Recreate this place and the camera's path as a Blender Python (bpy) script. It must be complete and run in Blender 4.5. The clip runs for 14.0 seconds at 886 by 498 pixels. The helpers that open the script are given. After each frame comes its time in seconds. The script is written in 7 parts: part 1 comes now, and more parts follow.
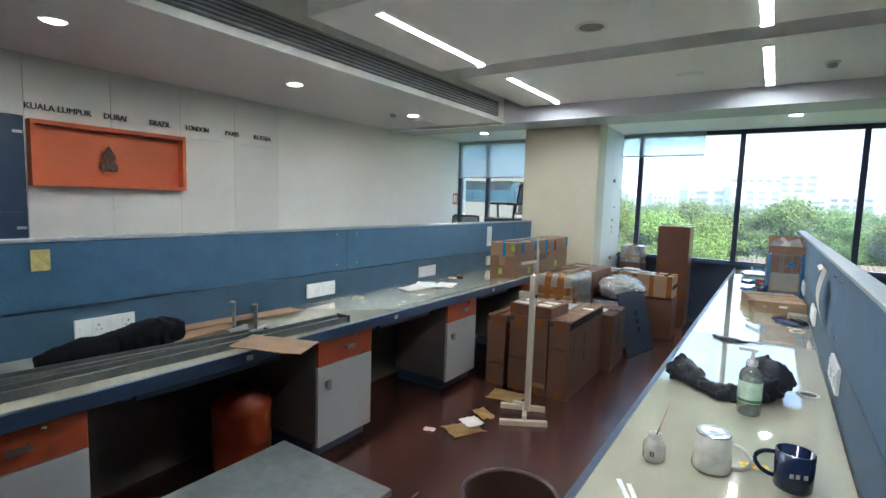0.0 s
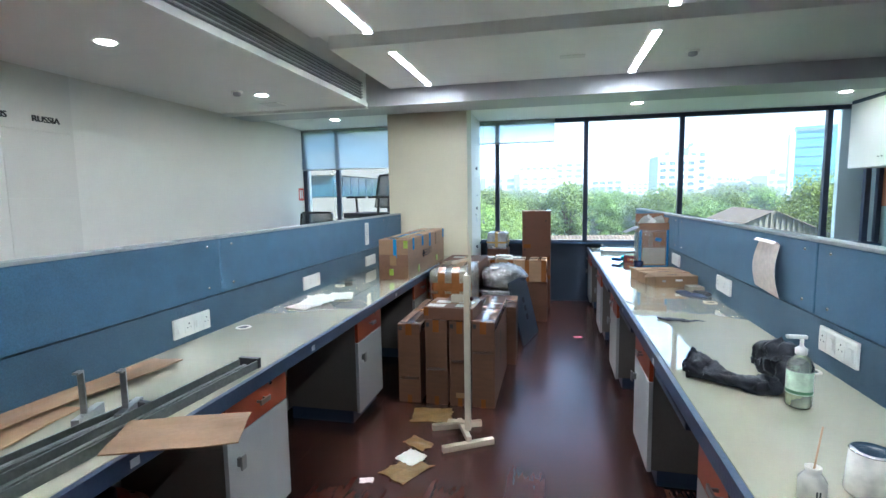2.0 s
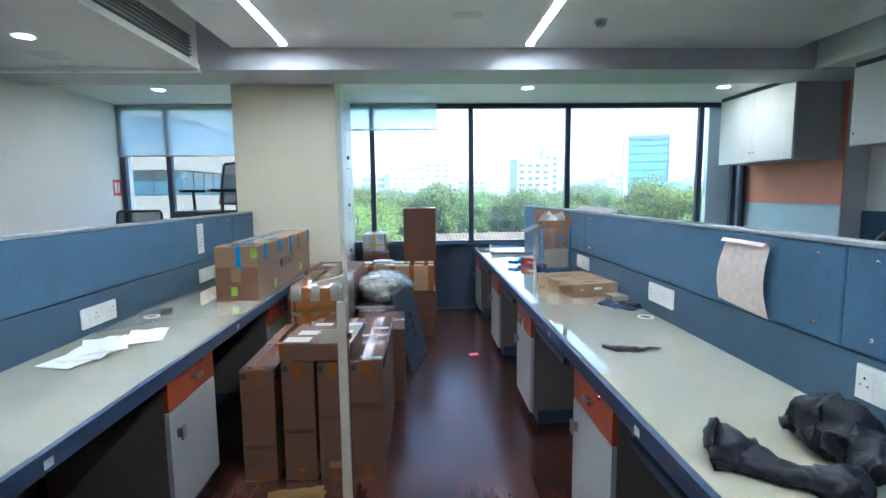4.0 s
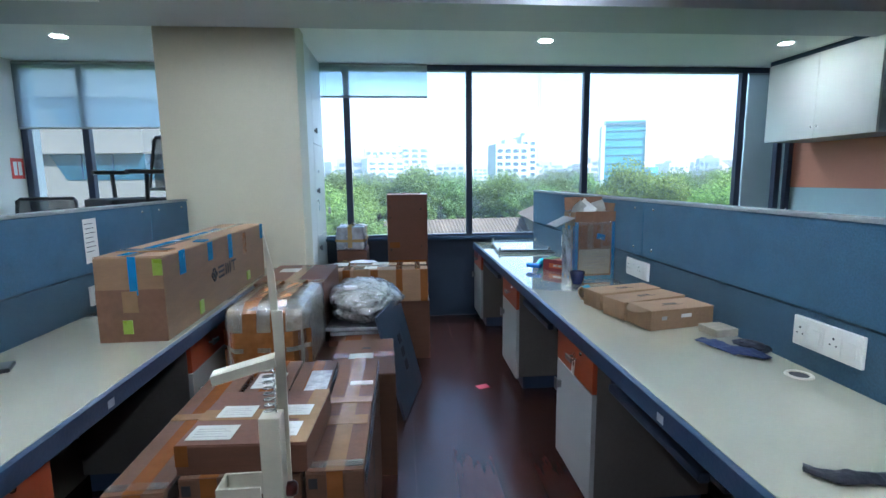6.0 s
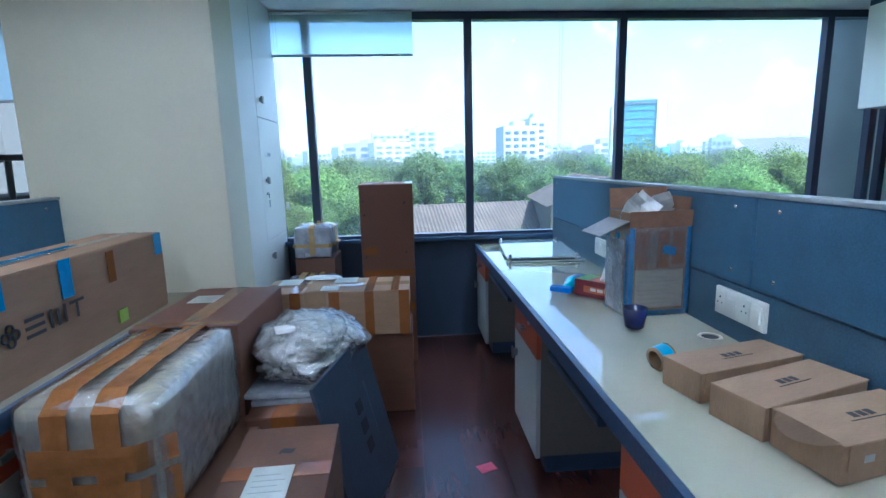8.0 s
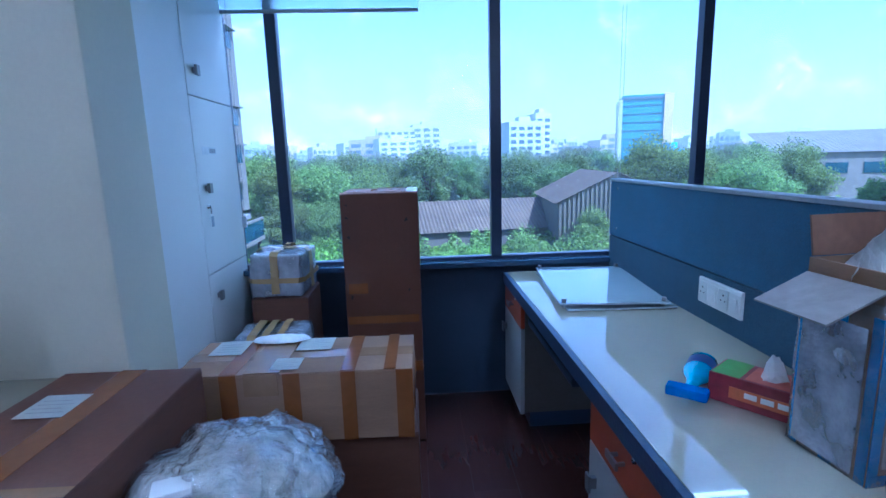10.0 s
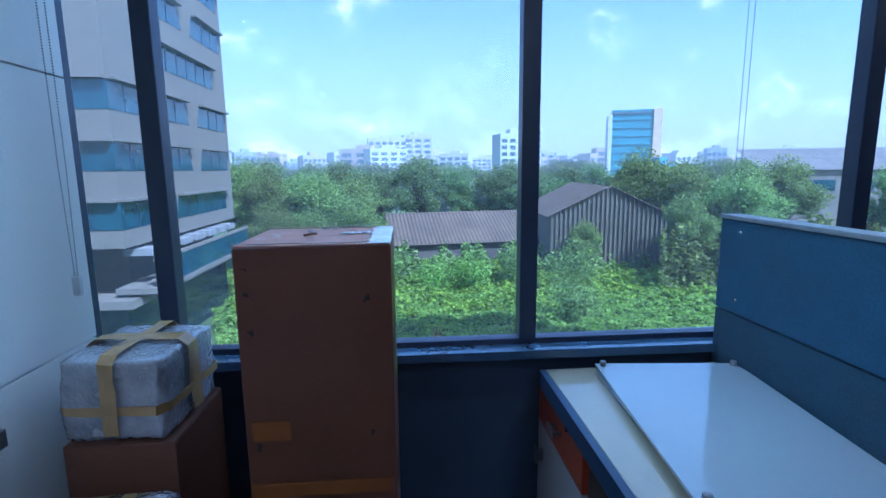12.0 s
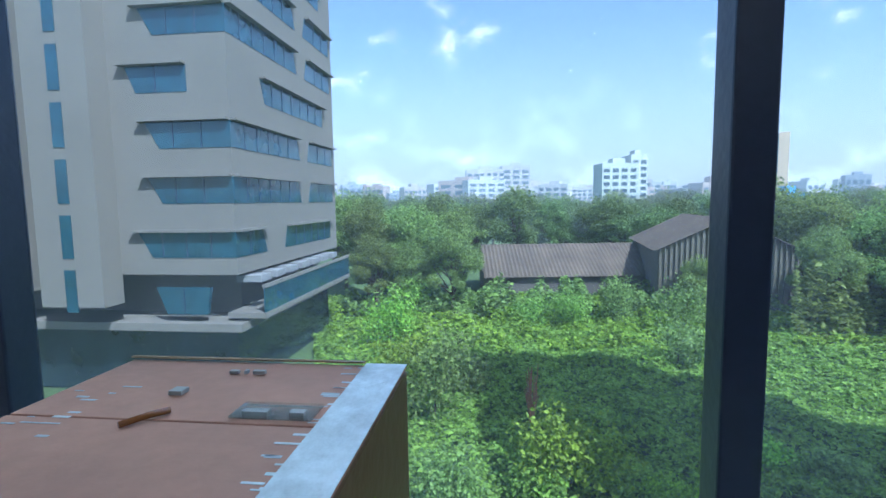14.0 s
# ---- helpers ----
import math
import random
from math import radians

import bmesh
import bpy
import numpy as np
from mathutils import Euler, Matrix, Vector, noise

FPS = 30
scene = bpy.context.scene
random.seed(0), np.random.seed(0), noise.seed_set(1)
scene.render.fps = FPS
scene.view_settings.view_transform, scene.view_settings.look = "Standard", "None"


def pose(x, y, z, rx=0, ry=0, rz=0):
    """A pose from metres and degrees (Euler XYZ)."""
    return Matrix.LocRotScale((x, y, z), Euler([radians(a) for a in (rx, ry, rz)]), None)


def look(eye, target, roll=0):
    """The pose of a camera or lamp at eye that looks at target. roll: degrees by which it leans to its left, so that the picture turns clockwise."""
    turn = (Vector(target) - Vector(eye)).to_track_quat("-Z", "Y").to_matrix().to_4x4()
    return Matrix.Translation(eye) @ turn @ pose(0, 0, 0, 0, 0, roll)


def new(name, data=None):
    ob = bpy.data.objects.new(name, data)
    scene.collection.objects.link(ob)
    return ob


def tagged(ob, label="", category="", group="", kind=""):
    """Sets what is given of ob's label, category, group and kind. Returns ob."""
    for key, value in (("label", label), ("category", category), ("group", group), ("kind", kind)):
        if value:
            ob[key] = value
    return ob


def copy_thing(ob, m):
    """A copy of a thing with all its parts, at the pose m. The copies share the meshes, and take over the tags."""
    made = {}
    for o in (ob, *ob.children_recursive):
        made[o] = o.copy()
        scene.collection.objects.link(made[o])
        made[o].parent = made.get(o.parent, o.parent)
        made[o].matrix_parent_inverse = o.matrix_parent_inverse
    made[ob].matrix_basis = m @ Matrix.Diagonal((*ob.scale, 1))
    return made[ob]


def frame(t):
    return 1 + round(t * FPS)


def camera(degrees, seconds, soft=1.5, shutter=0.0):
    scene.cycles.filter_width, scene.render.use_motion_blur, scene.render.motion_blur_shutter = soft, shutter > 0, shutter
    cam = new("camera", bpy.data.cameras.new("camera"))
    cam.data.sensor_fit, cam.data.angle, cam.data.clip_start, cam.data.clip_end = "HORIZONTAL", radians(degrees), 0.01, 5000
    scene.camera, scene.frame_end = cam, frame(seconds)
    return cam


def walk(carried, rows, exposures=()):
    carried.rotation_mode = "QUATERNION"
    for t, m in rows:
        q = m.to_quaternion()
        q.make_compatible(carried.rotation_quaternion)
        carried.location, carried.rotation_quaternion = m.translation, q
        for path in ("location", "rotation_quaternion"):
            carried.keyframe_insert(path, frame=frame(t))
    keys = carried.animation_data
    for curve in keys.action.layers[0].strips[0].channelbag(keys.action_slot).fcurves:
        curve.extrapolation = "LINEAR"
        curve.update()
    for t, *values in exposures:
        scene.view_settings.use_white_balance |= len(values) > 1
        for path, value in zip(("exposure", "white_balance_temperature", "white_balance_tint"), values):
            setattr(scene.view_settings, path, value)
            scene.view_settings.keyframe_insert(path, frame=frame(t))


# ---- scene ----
cam = camera(83.9, 14.0)
PATH = [
    (0, (0.398, 0.593, 1.463), (-0.71, 2.247, 1.268), 1.8),
    (0.5, (0.223, 0.613, 1.432), (-0.833, 2.3, 1.24), 1.7),
    (1, (-0.01, 0.711, 1.435), (-1.019, 2.43, 1.263), 1.7),
    (1.5, (-0.216, 0.762, 1.445), (-1.022, 2.584, 1.271), 0.4),
    (2, (-0.409, 0.849, 1.445), (-0.845, 2.789, 1.231), -0.9),
    (2.5, (-0.482, 1.029, 1.408), (-0.663, 3.006, 1.173), -1.0),
    (3, (-0.512, 1.284, 1.416), (-0.568, 3.274, 1.226), -0.7),
    (5.5, (-0.661, 2.512, 1.354), (-0.508, 4.485, 1.069), -0.7),
    (6, (-0.671, 2.817, 1.371), (-0.505, 4.79, 1.089), -0.6),
    (6.5, (-0.634, 3.045, 1.354), (-0.456, 5.016, 1.065), -0.7),
    (7, (-0.522, 3.344, 1.366), (-0.356, 5.314, 1.062), -1.0),
    (7.5, (-0.463, 3.582, 1.356), (-0.324, 5.55, 1.03), -1.3),
    (8, (-0.463, 3.887, 1.369), (-0.334, 5.852, 1.023), -1.4),
    (10.5, (-0.447, 5.207, 1.386), (-0.344, 7.172, 1.025), -1.7),
    (11, (-0.399, 5.52, 1.39), (-0.297, 7.484, 1.029), -1.9),
    (11.5, (-0.392, 5.759, 1.389), (-0.29, 7.724, 1.027), -2.0),
    (12, (-0.406, 6.061, 1.404), (-0.255, 8.03, 1.084), -0.6),
    (12.5, (-0.389, 6.286, 1.394), (-0.252, 8.254, 1.067), -0.7),
    (13, (-0.302, 6.549, 1.405), (-0.364, 8.523, 1.091), -1.7),
    (13.5, (-0.279, 6.734, 1.407), (-0.459, 8.708, 1.137), -1.5),
    (14, (-0.327, 6.945, 1.434), (-0.563, 8.921, 1.241), -0.8),
]
EXPOSURES = [(0.0, 2.45, 5550, 8), (2.0, 2.65, 5300, 8), (3.0, 2.75, 5150, 8), (5.5, 2.2, 5000, 8), (7.5, 2.1, 4650, 8), (8.2, 2.05, 4450, 10), (10.5, 1.5, 3900, 18), (11.5, 1.3, 4100, 18), (12.5, 1.25, 4300, 13), (14.0, 1.2, 4750, 9)]
walk(cam, [(t, look(eye, target, roll)) for t, eye, target, roll in PATH], EXPOSURES)

# world and sun: a clear morning sky, the sun behind the building
world = bpy.data.worlds.new("sky")
scene.world = world
world.use_nodes = True
wn = world.node_tree.nodes
sky = wn.new("ShaderNodeTexSky")
sky.sky_type = "NISHITA"
sky.sun_disc = False
SUN_AZ, SUN_EL = radians(136), radians(50)   # clockwise from +y
sky.sun_elevation, sky.sun_rotation = SUN_EL, SUN_AZ
sky.air_density, sky.dust_density = 1.0, 2.2
wn["Background"].inputs["Strength"].default_value = 0.15
world.node_tree.links.new(sky.outputs["Color"], wn["Background"].inputs["Color"])
sun = new("sun", bpy.data.lights.new("sun", "SUN"))
sun.data.energy, sun.data.angle, sun.data.color = 5.0, radians(0.5), (1.0, 0.95, 0.87)
sun_dir = Vector((math.sin(SUN_AZ) * math.cos(SUN_EL), math.cos(SUN_AZ) * math.cos(SUN_EL), math.sin(SUN_EL)))
sun.matrix_world = look(sun_dir * 60, (0, 0, 0))
# area lamp added out of view above the window head, standing in for high-sky daylight
fill_lamp = new("daylight_fill", bpy.data.lights.new("daylight_fill", "AREA"))
fill_lamp.data.shape, fill_lamp.data.size, fill_lamp.data.size_y = "RECTANGLE", 5.0, 0.45
fill_lamp.data.energy, fill_lamp.data.color = 30.0, (0.88, 1.0, 0.93)
fill_lamp.matrix_world = look((0.4, 8.15, 2.92), (0.4, 7.3, 0.8))

# ---- materials ----
MATS = {}


def mat(name, base, rough=0.5, metal=0.0, var=0.12, scale=40.0, stain=0.1, stain_scale=1.5, bump=0.05, bump_scale=None, spec=0.5,
        stretch=(1, 1, 1), emit=0.0, coat=0.0, sheen=0.0, random_var=0.0, alpha=1.0, trans=0.0, uneven=0.09):
    """A plain surface with fine grain, broad stains and relief."""
    if name in MATS:
        return MATS[name]
    m = bpy.data.materials.new(name)
    m.use_nodes = True
    nt = m.node_tree
    n, l = nt.nodes, nt.links
    b = n["Principled BSDF"]
    tc, mp = n.new("ShaderNodeTexCoord"), n.new("ShaderNodeMapping")
    mp.inputs["Scale"].default_value = stretch
    l.new(tc.outputs["Object"], mp.inputs["Vector"])
    fine, broad = n.new("ShaderNodeTexNoise"), n.new("ShaderNodeTexNoise")
    fine.inputs["Scale"].default_value, fine.inputs["Detail"].default_value = scale, 4
    broad.inputs["Scale"].default_value, broad.inputs["Detail"].default_value = stain_scale, 5
    broad.inputs["Roughness"].default_value = 0.65
    for t in (fine, broad):
        l.new(mp.outputs["Vector"], t.inputs["Vector"])
    def span(src, amount):
        r = n.new("ShaderNodeMapRange")
        r.inputs["From Min"].default_value, r.inputs["From Max"].default_value = 0.25, 0.75
        r.inputs["To Min"].default_value, r.inputs["To Max"].default_value = 1 - amount, 1 + amount
        l.new(src, r.inputs["Value"])
        return r.outputs["Result"]
    mul = n.new("ShaderNodeMath"); mul.operation = "MULTIPLY"
    l.new(span(fine.outputs["Fac"], var), mul.inputs[0]); l.new(span(broad.outputs["Fac"], stain), mul.inputs[1])
    value = mul.outputs[0]
    if random_var:
        oi = n.new("ShaderNodeObjectInfo")
        m2 = n.new("ShaderNodeMath"); m2.operation = "MULTIPLY"
        r = n.new("ShaderNodeMapRange")
        r.inputs["To Min"].default_value, r.inputs["To Max"].default_value = 1 - random_var, 1 + random_var
        l.new(oi.outputs["Random"], r.inputs["Value"])
        l.new(value, m2.inputs[0]); l.new(r.outputs["Result"], m2.inputs[1])
        value = m2.outputs[0]
    vm = n.new("ShaderNodeVectorMath"); vm.operation = "SCALE"
    vm.inputs[0].default_value = base[:3]
    l.new(value, vm.inputs["Scale"])
    l.new(vm.outputs["Vector"], b.inputs["Base Color"])
    rr = n.new("ShaderNodeMapRange")
    rr.inputs["To Min"].default_value, rr.inputs["To Max"].default_value = max(rough - uneven, 0.02), min(rough + uneven, 1)
    l.new(broad.outputs["Fac"], rr.inputs["Value"]); l.new(rr.outputs["Result"], b.inputs["Roughness"])
    b.inputs["Metallic"].default_value, b.inputs["Specular IOR Level"].default_value = metal, spec
    b.inputs["Coat Weight"].default_value, b.inputs["Coat Roughness"].default_value = coat, 0.02
    b.inputs["Sheen Weight"].default_value = sheen
    b.inputs["Alpha"].default_value, b.inputs["Transmission Weight"].default_value = alpha, trans
    if bump:
        bt = n.new("ShaderNodeTexNoise")
        bt.inputs["Scale"].default_value, bt.inputs["Detail"].default_value = bump_scale or scale, 3
        l.new(mp.outputs["Vector"], bt.inputs["Vector"])
        bn = n.new("ShaderNodeBump")
        bn.inputs["Strength"].default_value, bn.inputs["Distance"].default_value = min(bump * 4, 1), 0.004
        l.new(bt.outputs["Fac"], bn.inputs["Height"]); l.new(bn.outputs["Normal"], b.inputs["Normal"])
    if emit:
        b.inputs["Emission Color"].default_value, b.inputs["Emission Strength"].default_value = (*base[:3], 1), emit
    MATS[name] = m
    return m


def clear(name, tint, gloss=0.06, rough=0.02, body=0.0, body_colour=(0.8, 0.85, 0.9), bump=0.0, bump_scale=60, ior=1.35, bubbles=False, veil=0.0):
    """Clear sheet: light goes straight through, with a thin gloss; body: how milky it is."""
    m = bpy.data.materials.new(name)
    m.use_nodes = True
    nt = m.node_tree
    n, l = nt.nodes, nt.links
    n.remove(n["Principled BSDF"])
    out = n["Material Output"]
    tr, gl, mx = n.new("ShaderNodeBsdfTransparent"), n.new("ShaderNodeBsdfGlossy"), n.new("ShaderNodeMixShader")
    tr.inputs["Color"].default_value = (*tint, 1)
    gl.inputs["Roughness"].default_value = rough
    fr = n.new("ShaderNodeFresnel"); fr.inputs["IOR"].default_value = ior
    add = n.new("ShaderNodeMath"); add.operation = "ADD"; add.inputs[1].default_value = gloss
    l.new(fr.outputs[0], add.inputs[0]); l.new(add.outputs[0], mx.inputs["Fac"])
    first = tr.outputs[0]
    if body:
        df, m2, ns, tc = n.new("ShaderNodeBsdfDiffuse"), n.new("ShaderNodeMixShader"), n.new("ShaderNodeTexNoise"), n.new("ShaderNodeTexCoord")
        df.inputs["Color"].default_value = (*body_colour, 1)
        ns.inputs["Scale"].default_value, ns.inputs["Detail"].default_value = 9, 6
        l.new(tc.outputs["Object"], ns.inputs["Vector"])
        mr = n.new("ShaderNodeMapRange")
        mr.inputs["From Min"].default_value, mr.inputs["From Max"].default_value = 0.35, 0.7
        mr.inputs["To Min"].default_value, mr.inputs["To Max"].default_value = body * 0.4, body
        l.new(ns.outputs["Fac"], mr.inputs["Value"]); l.new(mr.outputs["Result"], m2.inputs["Fac"])
        l.new(tr.outputs[0], m2.inputs[1]); l.new(df.outputs[0], m2.inputs[2])
        first = m2.outputs[0]
    if veil:             # dust on the pane, which passes on a little scattered daylight
        tl, m3, dn, dc, dr = n.new("ShaderNodeBsdfTranslucent"), n.new("ShaderNodeMixShader"), n.new("ShaderNodeTexNoise"), n.new("ShaderNodeTexCoord"), n.new("ShaderNodeMapRange")
        tl.inputs["Color"].default_value = (0.85, 0.9, 0.95, 1)
        dn.inputs["Scale"].default_value, dn.inputs["Detail"].default_value = 2.5, 6
        l.new(dc.outputs["Object"], dn.inputs["Vector"])
        dr.inputs["From Min"].default_value, dr.inputs["From Max"].default_value = 0.3, 0.75
        dr.inputs["To Min"].default_value, dr.inputs["To Max"].default_value = veil * 0.6, veil * 1.6
        l.new(dn.outputs["Fac"], dr.inputs["Value"]); l.new(dr.outputs["Result"], m3.inputs["Fac"])
        l.new(first, m3.inputs[1]); l.new(tl.outputs[0], m3.inputs[2])
        first = m3.outputs[0]
    if bump:
        tc2, bt, bn = n.new("ShaderNodeTexCoord"), n.new("ShaderNodeTexVoronoi" if bubbles else "ShaderNodeTexNoise"), n.new("ShaderNodeBump")
        bt.inputs["Scale"].default_value = bump_scale
        l.new(tc2.outputs["Object"], bt.inputs["Vector"])
        bn.inputs["Strength"].default_value, bn.inputs["Distance"].default_value = bump, 0.01
        l.new(bt.outputs["Distance" if bubbles else "Fac"], bn.inputs["Height"]); l.new(bn.outputs["Normal"], gl.inputs["Normal"]); l.new(bn.outputs["Normal"], fr.inputs["Normal"])
        if body:
            l.new(bn.outputs["Normal"], df.inputs["Normal"])
    l.new(first, mx.inputs[1]); l.new(gl.outputs[0], mx.inputs[2]); l.new(mx.outputs[0], out.inputs["Surface"])
    MATS[name] = m
    return m


def lamp_mat(name, colour, strength):
    m = bpy.data.materials.new(name)
    m.use_nodes = True
    b = m.node_tree.nodes["Principled BSDF"]
    b.inputs["Base Color"].default_value = (0.8, 0.8, 0.8, 1)
    b.inputs["Emission Color"].default_value, b.inputs["Emission Strength"].default_value = (*colour, 1), strength
    return m


PAINT = mat("wall_paint", (0.80, 0.78, 0.72), 0.6, var=0.02, scale=90, stain=0.04, stain_scale=1.2, bump=0.03, bump_scale=140)
CREAM = mat("column_paint", (0.64, 0.60, 0.44), 0.55, var=0.02, scale=80, stain=0.05, stain_scale=1.5, bump=0.04, bump_scale=150)
CEIL = mat("ceiling_paint", (0.93, 0.93, 0.90), 0.7, var=0.02, scale=80, stain=0.03, stain_scale=0.8, bump=0.02, bump_scale=160)
BEAM = mat("beam_paint", (0.58, 0.59, 0.61), 0.6, var=0.02, scale=80, stain=0.04, stain_scale=1.0, bump=0.02)
DARK = mat("dark_slot", (0.13, 0.13, 0.135), 0.6)
GRILLE = mat("grille_metal", (0.40, 0.405, 0.41), 0.5, metal=0.0, var=0.06)
LAM_WHITE = mat("white_laminate", (0.78, 0.78, 0.74), 0.35, var=0.02, scale=120, stain=0.03, bump=0.01)
LAM_DESK = mat("desk_laminate", (0.44, 0.415, 0.305), 0.05, var=0.02, scale=150, stain=0.04, stain_scale=2.2, bump=0.001, bump_scale=6, spec=0.7, coat=1.0, uneven=0.025)
LAM_NAVY = mat("navy_laminate", (0.035, 0.06, 0.11), 0.35, var=0.08, scale=90, stain=0.12, stain_scale=3)
LAM_GREY = mat("grey_laminate", (0.46, 0.47, 0.45), 0.38, var=0.03, scale=120, stain=0.05, stain_scale=2, bump=0.01)
LAM_TAUPE = mat("taupe_laminate", (0.145, 0.13, 0.112), 0.45, var=0.06, scale=60, stain=0.08, stain_scale=2)
LAM_ORANGE = mat("orange_laminate", (0.40, 0.078, 0.028), 0.4, var=0.04, scale=90, stain=0.08, stain_scale=3, bump=0.01)
FABRIC = mat("blue_fabric", (0.042, 0.115, 0.200), 0.85, var=0.22, scale=170, stain=0.16, stain_scale=7, bump=0.12, bump_scale=700, sheen=0.1)
FABRIC_DK = mat("blue_grey_fabric", (0.036, 0.085, 0.135), 0.85, var=0.22, scale=170, stain=0.16, stain_scale=7, bump=0.12, bump_scale=700, sheen=0.1)
ALU = mat("brushed_aluminium", (0.62, 0.63, 0.64), 0.35, metal=0.9, var=0.06, scale=200, stretch=(1, 0.05, 1))
FRAME = mat("window_frame_paint", (0.030, 0.040, 0.075), 0.35, var=0.08, scale=60, stain=0.15, stain_scale=4)
SILLP = mat("sill_wall_paint", (0.040, 0.060, 0.095), 0.5, var=0.05, scale=80, stain=0.15, stain_scale=2, bump=0.03)
STEEL = mat("dull_steel", (0.30, 0.30, 0.30), 0.35, metal=0.9, var=0.08, scale=120)
CHROME = mat("chrome", (0.75, 0.75, 0.75), 0.15, metal=1.0, var=0.02)
PLASTIC_W = mat("white_plastic", (0.78, 0.77, 0.72), 0.3, var=0.02, stain=0.05, bump=0.0)
PLASTIC_B = mat("black_plastic", (0.015, 0.015, 0.017), 0.4, var=0.1)
CARD = mat("cardboard", (0.118, 0.055, 0.027), 0.66, var=0.08, scale=60, stain=0.2, stain_scale=5, bump=0.04, bump_scale=90, stretch=(1, 1, 6), random_var=0.12)
CARD_L = mat("light_cardboard", (0.275, 0.166, 0.086), 0.66, var=0.06, scale=70, stain=0.16, stain_scale=5, bump=0.03, bump_scale=90, stretch=(1, 1, 5), random_var=0.08)
CARD_R = mat("red_brown_cardboard", (0.128, 0.054, 0.028), 0.62, var=0.08, scale=60, stain=0.2, stain_scale=4, bump=0.04, stretch=(1, 1, 6), random_var=0.1)
TAPE = mat("brown_tape", (0.225, 0.085, 0.024), 0.14, var=0.06, scale=30, stain=0.12, stain_scale=12, bump=0.06, bump_scale=25, spec=0.7)
TAPE_C = mat("clear_tape", (0.30, 0.19, 0.10), 0.10, var=0.06, scale=30, stain=0.1, stain_scale=14, bump=0.06, bump_scale=25, spec=0.8)
TAPE_Y = mat("yellow_tape", (0.38, 0.26, 0.11), 0.15, var=0.06, scale=30, stain=0.1, stain_scale=12, bump=0.06, bump_scale=25, spec=0.7)
TAPE_BL = mat("blue_tape", (0.03, 0.22, 0.50), 0.25, var=0.08, scale=40, stain=0.15, stain_scale=12, bump=0.04, bump_scale=30)
TAPE_GR = mat("green_tape", (0.30, 0.42, 0.04), 0.3, var=0.08, scale=40, stain=0.15, stain_scale=12, bump=0.04, bump_scale=30)
LABEL = mat("label_paper", (0.52, 0.53, 0.48), 0.6, var=0.03, scale=90, stain=0.12, stain_scale=14, bump=0.02)
PAPER = mat("paper", (0.80, 0.79, 0.75), 0.7, var=0.02, scale=90, stain=0.04, stain_scale=8, bump=0.02)
INK = mat("ink", (0.02, 0.02, 0.022), 0.6)
BLACK_CLOTH = mat("black_cloth", (0.006, 0.0075, 0.013), 0.55, var=0.2, scale=200, stain=0.2, stain_scale=8, bump=0.1, bump_scale=160)
FLOORW = mat("dark_red_laminate", (0.060, 0.021, 0.0155), 0.24, var=0.08, scale=16, stain=0.14, stain_scale=1.4, bump=0.006, bump_scale=40, stretch=(3, 0.5, 1), random_var=0.16, spec=0.6, uneven=0.03)
GLASS = clear("window_glass", (0.78, 0.80, 0.795), 0.0, 0.01, ior=1.04, veil=0.03)
FILM = clear("stretch_film", (0.96, 0.97, 0.98), 0.15, 0.11, body=0.24, body_colour=(0.93, 0.93, 0.92), bump=1.0, bump_scale=34)
BUBBLE = clear("bubble_wrap", (0.9, 0.92, 0.95), 0.14, 0.15, body=0.75, body_colour=(0.62, 0.64, 0.70), bump=0.4, bump_scale=95, bubbles=True)
BAGFILM = clear("bag_film", (0.96, 0.97, 0.98), 0.17, 0.10, body=0.24, body_colour=(0.93, 0.94, 0.95), bump=1.0, bump_scale=48)
TAPE_T = clear("clear_film_tape", (0.90, 0.86, 0.80), 0.05, 0.2, body=0.05, bump=0.25, bump_scale=30)
CLEARGLASS = clear("clear_glass", (0.86, 0.93, 0.93), 0.05, 0.01)


# ---- builders ----
def box(bm, x0, y0, z0, x1, y1, z1, bevel=0.0, m=None):
    """An axis-aligned box added to a mesh."""
    vs = [bm.verts.new(v) for v in ((x0, y0, z0), (x1, y0, z0), (x1, y1, z0), (x0, y1, z0), (x0, y0, z1), (x1, y0, z1), (x1, y1, z1), (x0, y1, z1))]
    fs = [bm.faces.new([vs[i] for i in q]) for q in ((3, 2, 1, 0), (4, 5, 6, 7), (0, 1, 5, 4), (1, 2, 6, 5), (2, 3, 7, 6), (3, 0, 4, 7))]
    if m is not None:
        bmesh.ops.transform(bm, matrix=m, verts=vs)
    if bevel:
        es = list({e for f in fs for e in f.edges})
        bmesh.ops.bevel(bm, geom=es, offset=bevel, segments=2, profile=0.6, affect="EDGES")
    return vs


def boxm(*a, bevel=0.0, m=None):
    bm = bmesh.new()
    box(bm, *a, bevel=bevel, m=m)
    return bm


def tube(bm, p0, p1, r, r1=None, seg=12, cap=True):
    p0, p1 = Vector(p0), Vector(p1)
    d = p1 - p0
    m = Matrix.Translation((p0 + p1) / 2) @ d.to_track_quat("Z", "Y").to_matrix().to_4x4()
    bmesh.ops.create_cone(bm, cap_ends=cap, segments=seg, radius1=r, radius2=r if r1 is None else r1, depth=d.length, matrix=m)
    return bm


def tubem(*a, **k):
    return tube(bmesh.new(), *a, **k)


